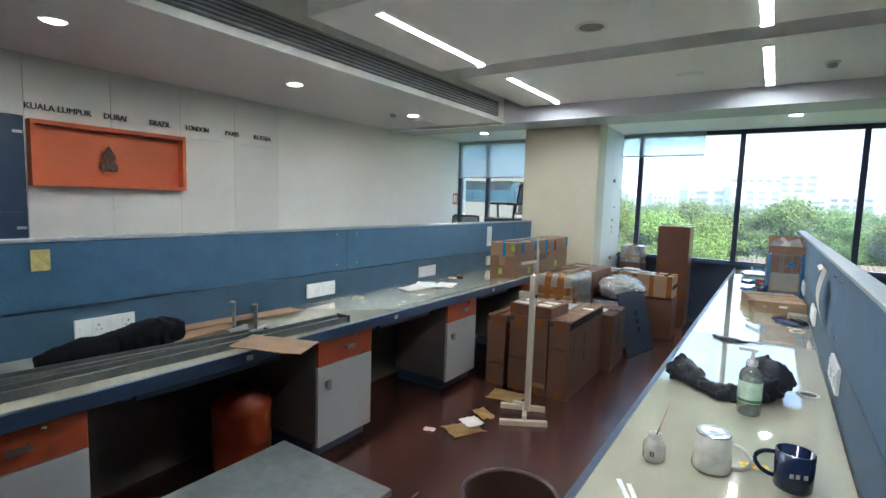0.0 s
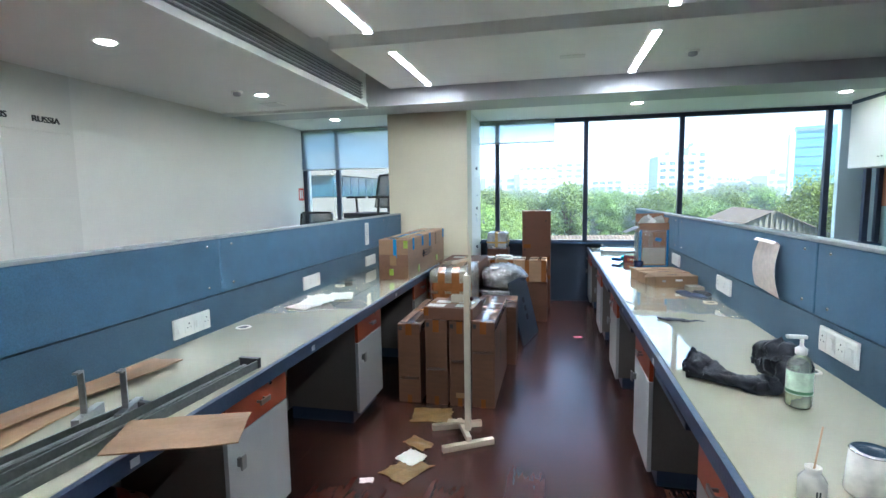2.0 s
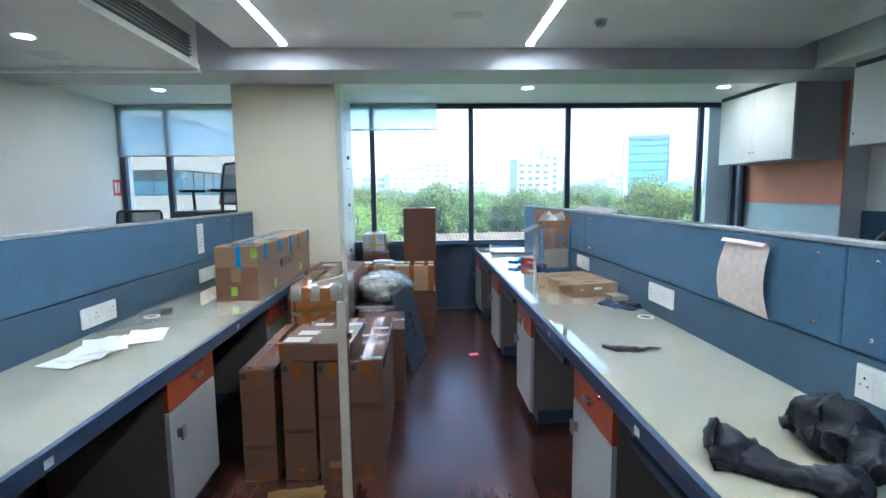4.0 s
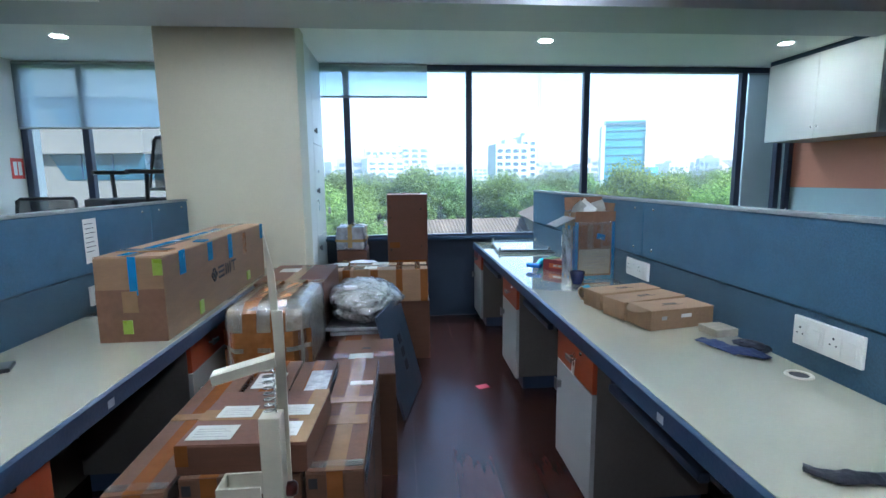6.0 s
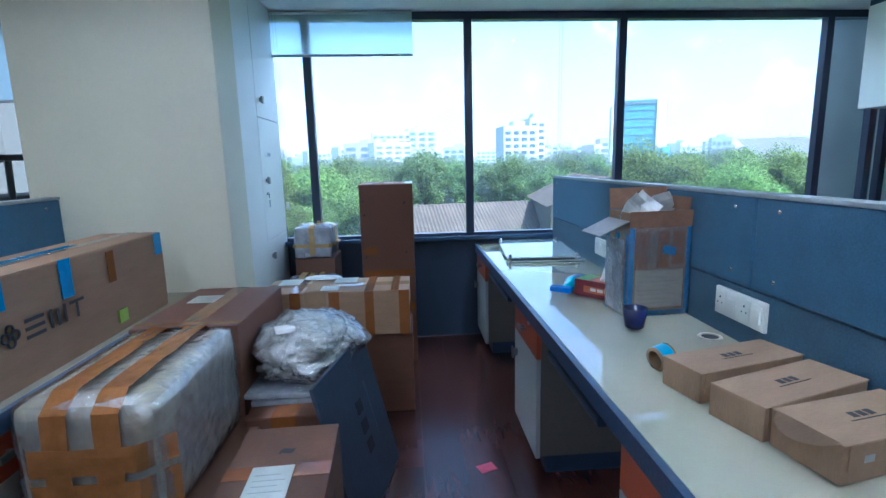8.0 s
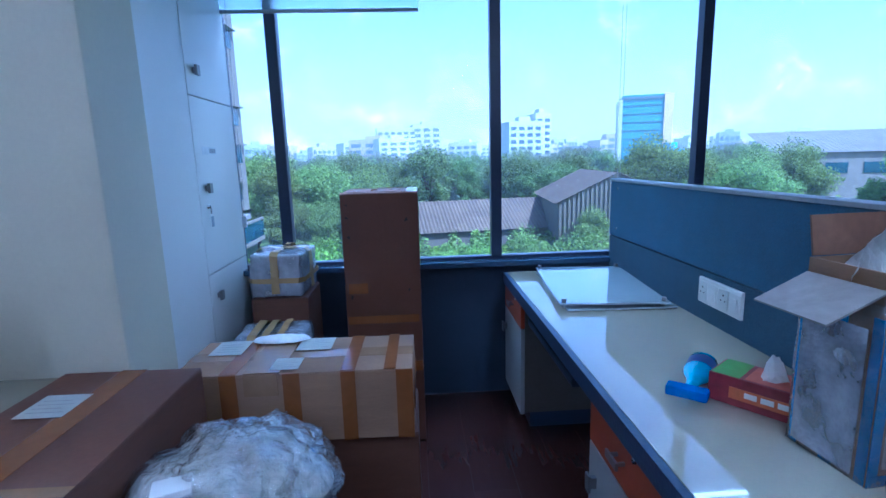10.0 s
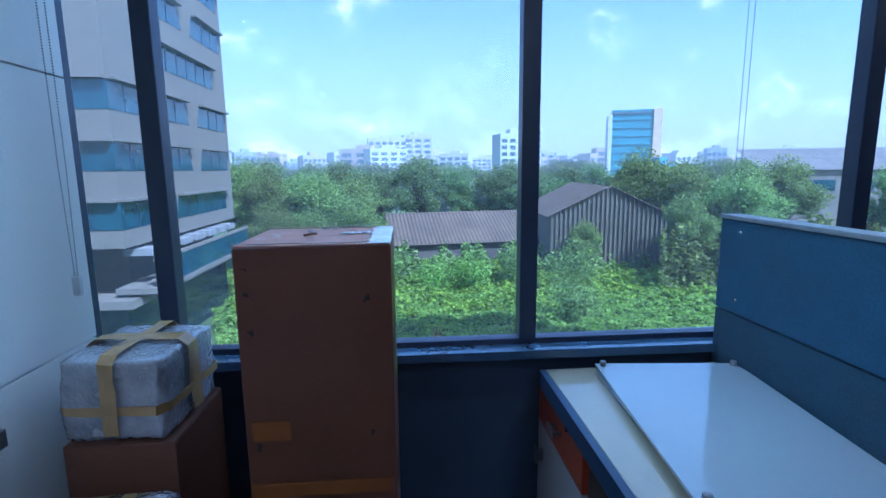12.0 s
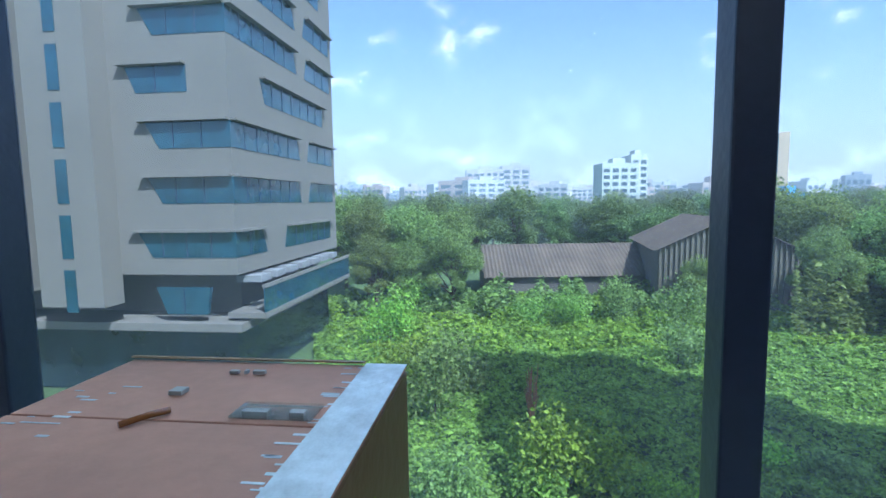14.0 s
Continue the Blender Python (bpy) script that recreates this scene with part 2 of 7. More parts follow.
def lathe(profile, seg=28, at=(0, 0, 0)):
    """A turned shape from (radius, height) pairs."""
    bm = bmesh.new()
    rings = []
    for r, z in profile:
        if r < 1e-5:
            rings.append([bm.verts.new((at[0], at[1], at[2] + z))])
        else:
            rings.append([bm.verts.new((at[0] + r * math.cos(2 * math.pi * i / seg), at[1] + r * math.sin(2 * math.pi * i / seg), at[2] + z)) for i in range(seg)])
    for a, b in zip(rings, rings[1:]):
        for i in range(seg):
            j = (i + 1) % seg
            q = [a[i % len(a)], a[j % len(a)], b[j % len(b)], b[i % len(b)]]
            q = list(dict.fromkeys(q))
            if len(q) > 2:
                bm.faces.new(q)
    for f in bm.faces:
        f.smooth = True
    return bm


def sweep(points, r, seg=8, closed=False):
    """A round bar along a line of points."""
    bm = bmesh.new()
    ps = [Vector(p) for p in points]
    rings = []
    for i, p in enumerate(ps):
        d = (ps[min(i + 1, len(ps) - 1)] - ps[max(i - 1, 0)]).normalized()
        q = d.to_track_quat("Z", "Y")
        rings.append([bm.verts.new(p + q @ Vector((r * math.cos(2 * math.pi * k / seg), r * math.sin(2 * math.pi * k / seg), 0))) for k in range(seg)])
    for a, b in zip(rings, rings[1:]):
        for k in range(seg):
            f = bm.faces.new((a[k], a[(k + 1) % seg], b[(k + 1) % seg], b[k]))
            f.smooth = True
    bm.faces.new(rings[0][::-1]); bm.faces.new(rings[-1])
    return bm


def rough_up(bm, amount, scale, seed=0):
    """Push the points about by smooth noise, so that a soft thing looks crumpled."""
    for v in bm.verts:
        v.co += noise.noise_vector(v.co * scale + Vector((seed * 7.1, seed * 3.3, 0))) * amount


def mesh_of(name, bm, material):
    me = bpy.data.meshes.new(name)
    bmesh.ops.recalc_face_normals(bm, faces=bm.faces)
    bm.to_mesh(me)
    bm.free()
    me.materials.append(material)
    return me


def part(name, bm, material, parent=None, label="", m=None):
    """One mesh object under a thing or a part."""
    ob = new(name, mesh_of(name, bm, material))
    if parent:
        ob.parent = parent
    if m is not None:
        ob.matrix_basis = m
    if label:
        ob["label"] = label
    return ob


def thing(name, label, category, at=(0, 0, 0), rz=0.0, group="", kind=""):
    ob = new(name)
    ob.empty_display_size = 0.05
    ob.matrix_basis = pose(*at, 0, 0, rz)
    return tagged(ob, label, category, group, kind)


def solo(name, bm, material, label, category, at=(0, 0, 0), rz=0.0, group="", kind="", m=None):
    """A thing of one mesh."""
    ob = new(name, mesh_of(name, bm, material))
    ob.matrix_basis = m if m is not None else pose(*at, 0, 0, rz)
    return tagged(ob, label, category, group, kind)


def structure(name, bm, material, label, category="structure"):
    return solo(name, bm, material, label, category, kind="structure")


def lettering(body, size, material, parent, m, extrude=0.002, label="", align="CENTER", name="lettering"):
    """Raised letters in the built-in font, as a mesh."""
    cu = bpy.data.curves.new(name, "FONT")
    cu.body, cu.size, cu.extrude, cu.align_x, cu.align_y = body, size, extrude, align, "CENTER"
    tmp = bpy.data.objects.new(name, cu)
    scene.collection.objects.link(tmp)
    me = bpy.data.meshes.new_from_object(tmp.evaluated_get(bpy.context.evaluated_depsgraph_get()))
    bpy.data.objects.remove(tmp)
    me.materials.clear(); me.materials.append(material)
    ob = new(name, me)
    if parent:
        ob.parent = parent
    ob.matrix_basis = m
    if label:
        ob["label"] = label
    return ob


# ---- structure ----
WX0, WX1, WY0, WY1 = -4.05, 3.6, -2.6, 7.68    # inner faces of the room
SOFFIT, TRAY, SLAB = 2.44, 2.55, 2.78
SILL, HEAD = 0.80, 2.42

bm = bmesh.new()
box(bm, WX0 - 0.2, WY0 - 0.2, -0.25, WX1 + 0.2, WY1 + 0.2, -0.006)
floor_ob = structure("floor", bm, mat("screed", (0.06, 0.025, 0.02), 0.4, var=0.2, scale=20, stain=0.2), "dark reddish-brown wood-look laminate floor", "floor")
bm = bmesh.new()
box(bm, WX0 - 0.2, WY0 - 0.2, 0, WX0, WY1 + 0.2, 3.0)
structure("wall_west", bm, PAINT, "off-white painted office wall", "wall")
bm = bmesh.new()
box(bm, WX1, WY0 - 0.2, 0, WX1 + 0.2, WY1 + 0.2, 3.0)
wall_e = structure("wall_east", bm, PAINT, "off-white painted wall with an orange band", "wall")
bm = bmesh.new()
box(bm, WX0, WY0 - 0.2, 0, WX1, WY0, 3.0)
structure("wall_south", bm, PAINT, "plain off-white painted wall", "wall")
# window wall: sill wall and head
bm = bmesh.new()
box(bm, WX0, WY1 - 0.02, 0, WX1, WY1 + 0.022, SILL - 0.02)
box(bm, WX0, WY1 + 0.0, HEAD + 0.02, WX1, WY1 + 0.075, 3.0)
structure("wall_north", bm, SILLP, "dark navy wall below the windows", "wall")
# pale fin standing outside the glass at the end of the window row
bm = bmesh.new()
box(bm, 3.03, WY1 + 0.26, -3.0, 3.75, WY1 + 0.34, 4.5, bevel=0.01)
structure("facade_fin", bm, mat("fin_paint", (0.62, 0.68, 0.70), 0.6, var=0.03, scale=12, stain=0.08, stain_scale=1.5), "pale painted fin of the outer wall", "fin")
# column at the window wall
bm = bmesh.new()
box(bm, -2.30, 6.42, 0, -1.365, 6.718, SOFFIT + 0.02, bevel=0.004)
box(bm, -2.30, 6.7185, 0, -1.96, WY1 - 0.021, SOFFIT + 0.02)
structure("column", bm, CREAM, "cream painted square column", "column")
# thicker stretch of the east wall by the window
bm = bmesh.new()
box(bm, 3.362, 6.25, 0, WX1, WY1 - 0.02, SOFFIT)
structure("pilaster", bm, mat("grey_paint", (0.46, 0.48, 0.50), 0.6, var=0.02, stain=0.05), "grey painted pilaster at the wall", "column")
bm = bmesh.new()
box(bm, 3.35, 6.252, 1.25, 3.3615, WY1 - 0.021, SOFFIT)
structure("wall_band", bm, mat("orange_paint", (0.78, 0.33, 0.20), 0.55, var=0.02, stain=0.04), "orange painted band on the wall", "wall")
bm = bmesh.new()
box(bm, 3.35, 6.252, 0.0, 3.3615, WY1 - 0.021, 1.246)
structure("wall_dado", bm, mat("pale_blue_paint", (0.58, 0.72, 0.75), 0.55, var=0.02, stain=0.04), "pale blue painted lower wall", "wall")
bm = bmesh.new()
box(bm, 3.55, 3.2, 0.0, WX1, 6.24, 1.19)
structure("wall_panel", bm, FABRIC_DK, "dark blue fabric wall panel", "panel")

# ceiling: slab, side soffits, floating tray panels with slots, cross beam
bm = bmesh.new()
box(bm, WX0 - 0.2, WY0 - 0.2, SLAB, WX1 + 0.2, WY1 + 0.2, 3.05)
box(bm, WX0, WY0, 2.40, -2.33, 5.85, SLAB)                      # left bulkhead
box(bm, 2.70, WY0, 2.40, WX1, 5.85, SLAB)                       # right bulkhead
box(bm, WX0, 6.38, SOFFIT, WX1, WY1, SLAB)                      # window soffit
for y0, y1 in ((-2.5, -1.0), (-0.72, 0.71), (0.99, 2.42), (2.70, 4.13), (4.41, 5.84)):
    box(bm, -2.06, y0, TRAY, 2.52, y1, TRAY + 0.10, bevel=0.004)
structure("ceiling", bm, CEIL, "off-white stepped gypsum ceiling with floating panels", "ceiling")
bm = bmesh.new()
box(bm, WX0, 5.85, 2.385, WX1, 6.38, SLAB)
structure("ceiling_beam", bm, BEAM, "grey painted ceiling beam", "beam")
bm = bmesh.new()
box(bm, WX0, 5.83, 2.372, -2.33, 5.90, 2.40)
box(bm, -2.34, WY0, 2.385, -2.318, 5.85, 2.425)
box(bm, 2.69, WY0, 2.385, 2.712, 5.85, 2.425)
structure("ceiling_trim", bm, CEIL, "white lip along the edge of the bulkhead", "trim")


def air_grille(x, y0, y1, side):
    t = thing("air_grille", "dark linear air grille along the bulkhead", "vent", (x, 0, 0))
    part("backing", boxm(0, y0, 2.44, side * 0.004, y1, 2.60), DARK, t)
    for i in range(6):
        z = 2.452 + i * 0.0275
        part("slat", boxm(min(0.005 * side, 0.022 * side), y0, z, max(0.005 * side, 0.022 * side), y1, z + 0.009), GRILLE, t)
    return t


air_grille(-2.33, -2.4, 5.70, 1)

# ---- windows ----
def window(name, x0, x1, mullions, y=WY1, label="dark aluminium framed window with clear glass"):
    w = thing(name, label, "window", (0, 0, 0), kind="structure")
    f = 0.058
    part("sill", boxm(x0, y - 0.10, SILL - 0.018, x1, y - 0.025, SILL + 0.012, bevel=0.003), mat("glossy_sill", (0.06, 0.10, 0.17), 0.14, var=0.06, stain=0.15, stain_scale=5, bump=0.01, coat=0.6), w)
    part("window_frame", boxm(x0, y - 0.03, SILL - 0.018, x1, y + 0.021, SILL + 0.03, bevel=0.003), FRAME, w)
    part("window_frame", boxm(x0, y - 0.02, HEAD - 0.035, x1, y + 0.06, HEAD + 0.018, bevel=0.003), FRAME, w)
    edges = [x0] + mullions + [x1]
    for x in edges:
        a = min(max(x - f / 2, x0), x1 - f)
        part("mullion", boxm(a, y - 0.042, SILL + 0.031, a + f, y + 0.02, HEAD - 0.036, bevel=0.004), FRAME, w)
    for a, b in zip(edges, edges[1:]):
        p = part("pane", boxm(a + f / 2 + 0.002, y + 0.012, SILL + 0.032, b - f / 2 - 0.002, y + 0.018, HEAD - 0.037), GLASS, w)
        p.visible_shadow = False
    return w


window("window_1", -1.462, 3.362, [-1.16, 0.0, 1.157, 2.77, 3.20])
window("window_2", WX0, -2.30, [-3.50, -2.62])

# ---- workstations ----
def partition(name_label, x0, x1, y0, y1, side, seams, ledge_end=None):
    """A low fabric screen: lower strip, upper cushioned panels, top cap. side: +1 if its desk lies towards -x."""
    t = thing("desk_partition", name_label, "partition", (0, 0, 0))
    part("base_panel", boxm(x0 + 0.012, y0, 0, x1 - 0.012, y1, 0.74), LAM_TAUPE, t)
    part("lower_strip", boxm(x0 + 0.004, y0, 0.745, x1 - 0.004, y1, 0.935, bevel=0.003), FABRIC_DK, t)
    ys = [y0] + seams + [y1]
    for a, b in zip(ys, ys[1:]):
        p = part("fabric_panel", boxm(x0, a + 0.002, 0.94, x1, b - 0.002, 1.235, bevel=0.008), FABRIC, t)
        for yy in (a + 0.10, b - 0.10):
            for zz in (0.985, 1.20):
                xx = x0 if side > 0 else x1
                part("stud", lathe([(0, 0.006), (0.006, 0.004), (0.007, 0)], 8), CHROME, p, m=pose(xx, yy, zz, 0, -90 * side, 0))
    part("top_cap", boxm(x0 - 0.003, y0, 1.236, x1 + 0.003, y1, 1.25, bevel=0.003), mat("cap_edge", (0.30, 0.32, 0.33), 0.5), t)
    return t


partition("blue fabric desk partition with steel studs", 0.63, 0.69, 1.25, 7.60, 1, [3.10, 5.37])
partition("blue fabric desk partition with steel studs", -2.22, -2.16, -1.6, 6.415, -1, [0.4, 3.16, 5.9])


def worktop(x0, x1, y0, y1, front, label):
    t = thing("worktop", label, "desk", (0, 0, 0))
    part("top", boxm(x0, y0, 0.722, x1, y1, 0.75, bevel=0.002), LAM_DESK, t)
    if front < 0:
        part("edge_band", boxm(x0 - 0.022, y0, 0.693, x0 - 0.0005, y1, 0.7495, bevel=0.002), LAM_NAVY, t, "navy edge band")
    else:
        part("edge_band", boxm(x1 + 0.0005, y0, 0.693, x1 + 0.022, y1, 0.7495, bevel=0.002), LAM_NAVY, t, "navy edge band")
    part("apron", boxm(x0 + 0.03, y0 + 0.02, 0.695, x1 - 0.03, y1 - 0.02, 0.7215), LAM_TAUPE, t)
    return t


worktop(0.045, 0.629, 1.25, 7.57, -1, "long glossy cream laminate worktop with navy edge")
worktop(-2.159, -1.57, -1.6, 6.41, 1, "long glossy cream laminate worktop with navy edge")


def pedestal():
    """A cabinet unit under the worktop: front towards +x at x=0, body towards -x, y from 0 to 0.43."""
    t = thing("pedestal_cabinet", "under-desk cabinet with an orange drawer and pale grey door", "cabinet", (0, 0, 0), group="cabinets under the worktops")
    part("body", boxm(-0.50, 0, 0.085, -0.02, 0.43, 0.693, bevel=0.002), LAM_TAUPE, t, "taupe laminate body")
    part("plinth", boxm(-0.48, 0.01, 0, -0.05, 0.42, 0.085), LAM_NAVY, t)
    d = part("drawer_front", boxm(-0.0195, 0.002, 0.535, 0, 0.428, 0.69, bevel=0.002), LAM_ORANGE, t, "orange drawer front")
    door = part("door", boxm(-0.0195, 0.002, 0.075, 0, 0.428, 0.531, bevel=0.002), LAM_GREY, t, "pale grey door")
    bm = bmesh.new()
    box(bm, 0.022, 0.19, 0.60, 0.03, 0.26, 0.622, bevel=0.002)
    box(bm, 0.0005, 0.20, 0.606, 0.022, 0.207, 0.616); box(bm, 0.0005, 0.243, 0.606, 0.022, 0.25, 0.616)
    part("handle", bm, STEEL, d)
    part("lock", lathe([(0, 0.006), (0.007, 0.006), (0.009, 0.0)], 12), CHROME, d, m=pose(0.0, 0.30, 0.655, 0, 90, 0))
    bm = bmesh.new()
    box(bm, 0.02, 0.045, 0.40, 0.028, 0.075, 0.455, bevel=0.002)
    box(bm, 0.0005, 0.052, 0.41, 0.02, 0.068, 0.445)
    part("handle", bm, STEEL, door)
    return t


ped = pedestal()
ped.matrix_basis = pose(-1.60, 2.39, 0)
for y in (0.88, 3.67, 4.97):
    copy_thing(ped, pose(-1.60, y, 0))
for y in (2.49, 3.74, 5.0, 6.26, 7.66):
    copy_thing(ped, pose(0.05, y, 0, 0, 0, 180))
key = thing("key_with_tag", "key with a white tag hanging from a drawer lock", "key", (0.036, 4.74, 0.62))
part("ring", sweep([(0, 0.012 * math.cos(a), 0.012 * math.sin(a)) for a in [2 * math.pi * i / 16 for i in range(17)]], 0.0012, 6), CHROME, key, m=pose(0, 0, 0.016))
part("key", boxm(-0.003, -0.004, -0.03, -0.001, 0.004, 0.006, bevel=0.0005), CHROME, key)
part("tag", boxm(-0.001, -0.014, -0.075, 0.003, 0.014, -0.005, bevel=0.001), PLASTIC_W, key, "white plastic tag", m=pose(0, 0.006, 0, 8, 0, 0))


def keyboard_tray(x, y0, y1, face):
    t = thing("keyboard_tray", "dark pull-out keyboard tray under the worktop", "tray", (x, 0, 0), group="keyboard trays")
    part("shelf", boxm(min(0, -face * 0.32), y0, 0.625, max(0, -face * 0.32), y1, 0.641, bevel=0.003), PLASTIC_B, t)
    part("front_lip", boxm(min(0, face * 0.03), y0 + 0.05, 0.618, max(0, face * 0.03), y1 - 0.05, 0.648, bevel=0.008), mat("tray_lip", (0.02, 0.03, 0.05), 0.3, var=0.05), t)
    for y in (y0 - 0.001, y1 - 0.013):
        part("runner", boxm(min(-face * 0.02, -face * 0.32), y, 0.642, max(-face * 0.02, -face * 0.32), y + 0.014, 0.694), STEEL, t)


for a, b in ((2.53, 3.27), (3.78, 4.52), (5.04, 5.76), (6.32, 7.16)):
    keyboard_tray(0.075, a + 0.05, b - 0.05, -1)
for a, b in ((1.40, 2.30), (2.87, 3.62), (4.15, 4.92), (5.45, 6.20)):
    keyboard_tray(-1.70, a + 0.05, b - 0.05, 1)


def socket_plate(x, y0, y1, z0, z1, face):
    """A white modular socket plate on a screen. face: the way it looks along x."""
    t = thing("socket_plate", "white modular power socket plate with switches", "socket", (x, (y0 + y1) / 2, (z0 + z1) / 2), group="socket plates")
    w, h = (y1 - y0) / 2, (z1 - z0) / 2
    part("plate", boxm(min(0, face * 0.012), -w, -h, max(0, face * 0.012), w, h, bevel=0.003), PLASTIC_W, t)
    n = 4
    for i in range(n):
        yc = -w + (i + 0.5) * 2 * w / n
        q = w / n * 0.82
        mo = part("module", boxm(min(face * 0.0122, face * 0.015), yc - q, -h * 0.72, max(face * 0.0122, face * 0.015), yc + q, h * 0.72, bevel=0.001), PLASTIC_W, t)
        if i % 2:
            for dy, dz, r in ((0, 0.014, 0.004), (-0.011, -0.006, 0.003), (0.011, -0.006, 0.003)):
                part("pin_hole", tubem((face * 0.0151, yc + dy, dz), (face * 0.0155, yc + dy, dz), r, seg=8), INK, mo)
        else:
            part("rocker", boxm(min(face * 0.0151, face * 0.019), yc - q * 0.55, -h * 0.45, max(face * 0.0151, face * 0.019), yc + q * 0.55, h * 0.4, bevel=0.001), PLASTIC_W, mo)


for y in (1.47, 2.79, 4.04, 5.25):
    socket_plate(-2.1635, y, y + 0.25, 0.783, 0.878, 1)
for y in (2.78, 4.05, 5.28, 6.44):
    socket_plate(0.6335, y, y + 0.25, 0.818, 0.915, -1)


def grommet(x, y):
    t = thing("cable_grommet", "beige round cable grommet set in the worktop", "grommet", (x, y, 0.7502))
    part("ring", lathe([(0.028, 0.0), (0.028, 0.003), (0.038, 0.004), (0.041, 0.0)], 24), mat("beige_plastic", (0.50, 0.44, 0.33), 0.4), t)
    part("well", lathe([(0, 0.0004), (0.028, 0.0006)], 24), INK, t)


for x, y in ((-2.05, 3.17), (-2.05, 4.42), (0.56, 4.19), (0.56, 2.95), (0.56, 5.45)):
    grommet(x, y)

# ---- lights in the ceiling ----
STRIP_ON = lamp_mat("strip_diffuser", (1.0, 0.97, 0.92), 18.0)
DOWN_ON = lamp_mat("downlight_diffuser", (1.0, 0.90, 0.76), 45.0)


def strip_light(x, y0, y1):
    t = thing("strip_light", "lit recessed linear strip light in the ceiling", "light", (x, y0, TRAY), group="ceiling strip lights")
    for a in ((-0.033, -0.006, 0.033, -0.0005), (-0.033, y1 - y0 + 0.0005, 0.033, y1 - y0 + 0.006), (-0.033, 0, -0.0285, y1 - y0), (0.0285, 0, 0.033, y1 - y0)):
        part("frame", boxm(a[0], a[1], -0.030 if a[1] > 0.1 else -0.012, a[2], a[3], -0.0004), LAM_WHITE, t)
    part("diffuser", boxm(-0.028, 0, -0.003, 0.028, y1 - y0, -0.0004), STRIP_ON, t)


for x in (-1.62, 0.27):
    strip_light(x, 4.57, 5.68)
    strip_light(x, 2.86, 4.06)
    strip_light(x, 1.15, 2.35)


def downlight(x, y, z):
    t = thing("downlight", "lit round recessed downlight in the ceiling", "light", (x, y, z), group="downlights")
    part("rim", lathe([(0.052, -0.004), (0.056, -0.007), (0.066, -0.005), (0.068, -0.0003)], 28), LAM_WHITE, t)
    part("diffuser", lathe([(0, -0.005), (0.0515, -0.004)], 28), DOWN_ON, t)


for x, y, z in ((-3.05, 1.74, 2.40), (-3.05, 3.42, 2.40), (-3.05, 5.06, 2.40), (-3.15, 6.85, SOFFIT), (0.49, 6.80, SOFFIT), (2.49, 6.78, SOFFIT)):
    downlight(x, y, z)

t = thing("ceiling_speaker", "round grey ceiling loudspeaker grille", "speaker", (-0.63, 3.68, TRAY))
part("rim", lathe([(0.075, -0.004), (0.082, -0.008), (0.097, -0.005), (0.10, -0.0003)], 32), LAM_WHITE, t)
part("grille", lathe([(0, -0.006), (0.0745, -0.004)], 32), mat("speaker_mesh", (0.22, 0.22, 0.22), 0.5), t)


def detector(x, y, z):
    t = thing("smoke_detector", "small white smoke detector on the ceiling", "detector", (x, y, z))
    part("base", lathe([(0.05, -0.0003), (0.05, -0.012), (0.0, -0.0125)], 24), PLASTIC_W, t)
    part("head", lathe([(0.034, -0.013), (0.034, -0.034), (0.022, -0.042), (0, -0.043)], 24), mat("grey_plastic", (0.35, 0.35, 0.36), 0.4), t)


detector(0.65, 5.2, TRAY)
detector(-3.17, 4.86, 2.40)
t = solo("ceiling_hatch", boxm(-0.10, -0.045, -0.006, 0.10, 0.045, -0.0004, bevel=0.001), LAM_WHITE, "small flush white ceiling cover plate", "plate", (-0.27, 5.10, TRAY))
t = solo("ceiling_hatch", boxm(-0.10, -0.10, -0.006, 0.10, 0.10, -0.0004, bevel=0.001), LAM_WHITE, "small flush white ceiling cover plate", "plate", (-3.2, 5.5, 2.40))

# ---- cartons and packages ----
def slab_verts(bm, cuts, amount, seed):
    bmesh.ops.subdivide_edges(bm, edges=bm.edges[:], cuts=cuts, use_grid_fill=True)
    rough_up(bm, amount, 9.0, seed)


FACES = {"top": ((0, 0, 1), 0, 1), "front": ((0, -1, 0), 0, 2), "back": ((0, 1, 0), 0, 2), "left": ((-1, 0, 0), 1, 2), "right": ((1, 0, 0), 1, 2)}


def on_face(face, w, d, h, u0, v0, u1, v1, off, thick):
    """A thin slab lying on one face of a box of width w, depth d, height h with its base centre at the origin."""
    n, ua, va = FACES[face]
    size, base = (w, d, h), (-w / 2, -d / 2, 0)
    lo, hi = [0, 0, 0], [0, 0, 0]
    lo[ua], hi[ua] = base[ua] + u0 * size[ua], base[ua] + u1 * size[ua]
    lo[va], hi[va] = base[va] + v0 * size[va], base[va] + v1 * size[va]
    k = [i for i in range(3) if n[i]][0]
    a = base[k] + (size[k] if n[k] > 0 else 0)
    lo[k], hi[k] = sorted((a + n[k] * off, a + n[k] * (off + thick)))
    return boxm(*lo, *hi)


SEED = [0]
PRINT = mat("faded_print", (0.34, 0.34, 0.33), 0.6)


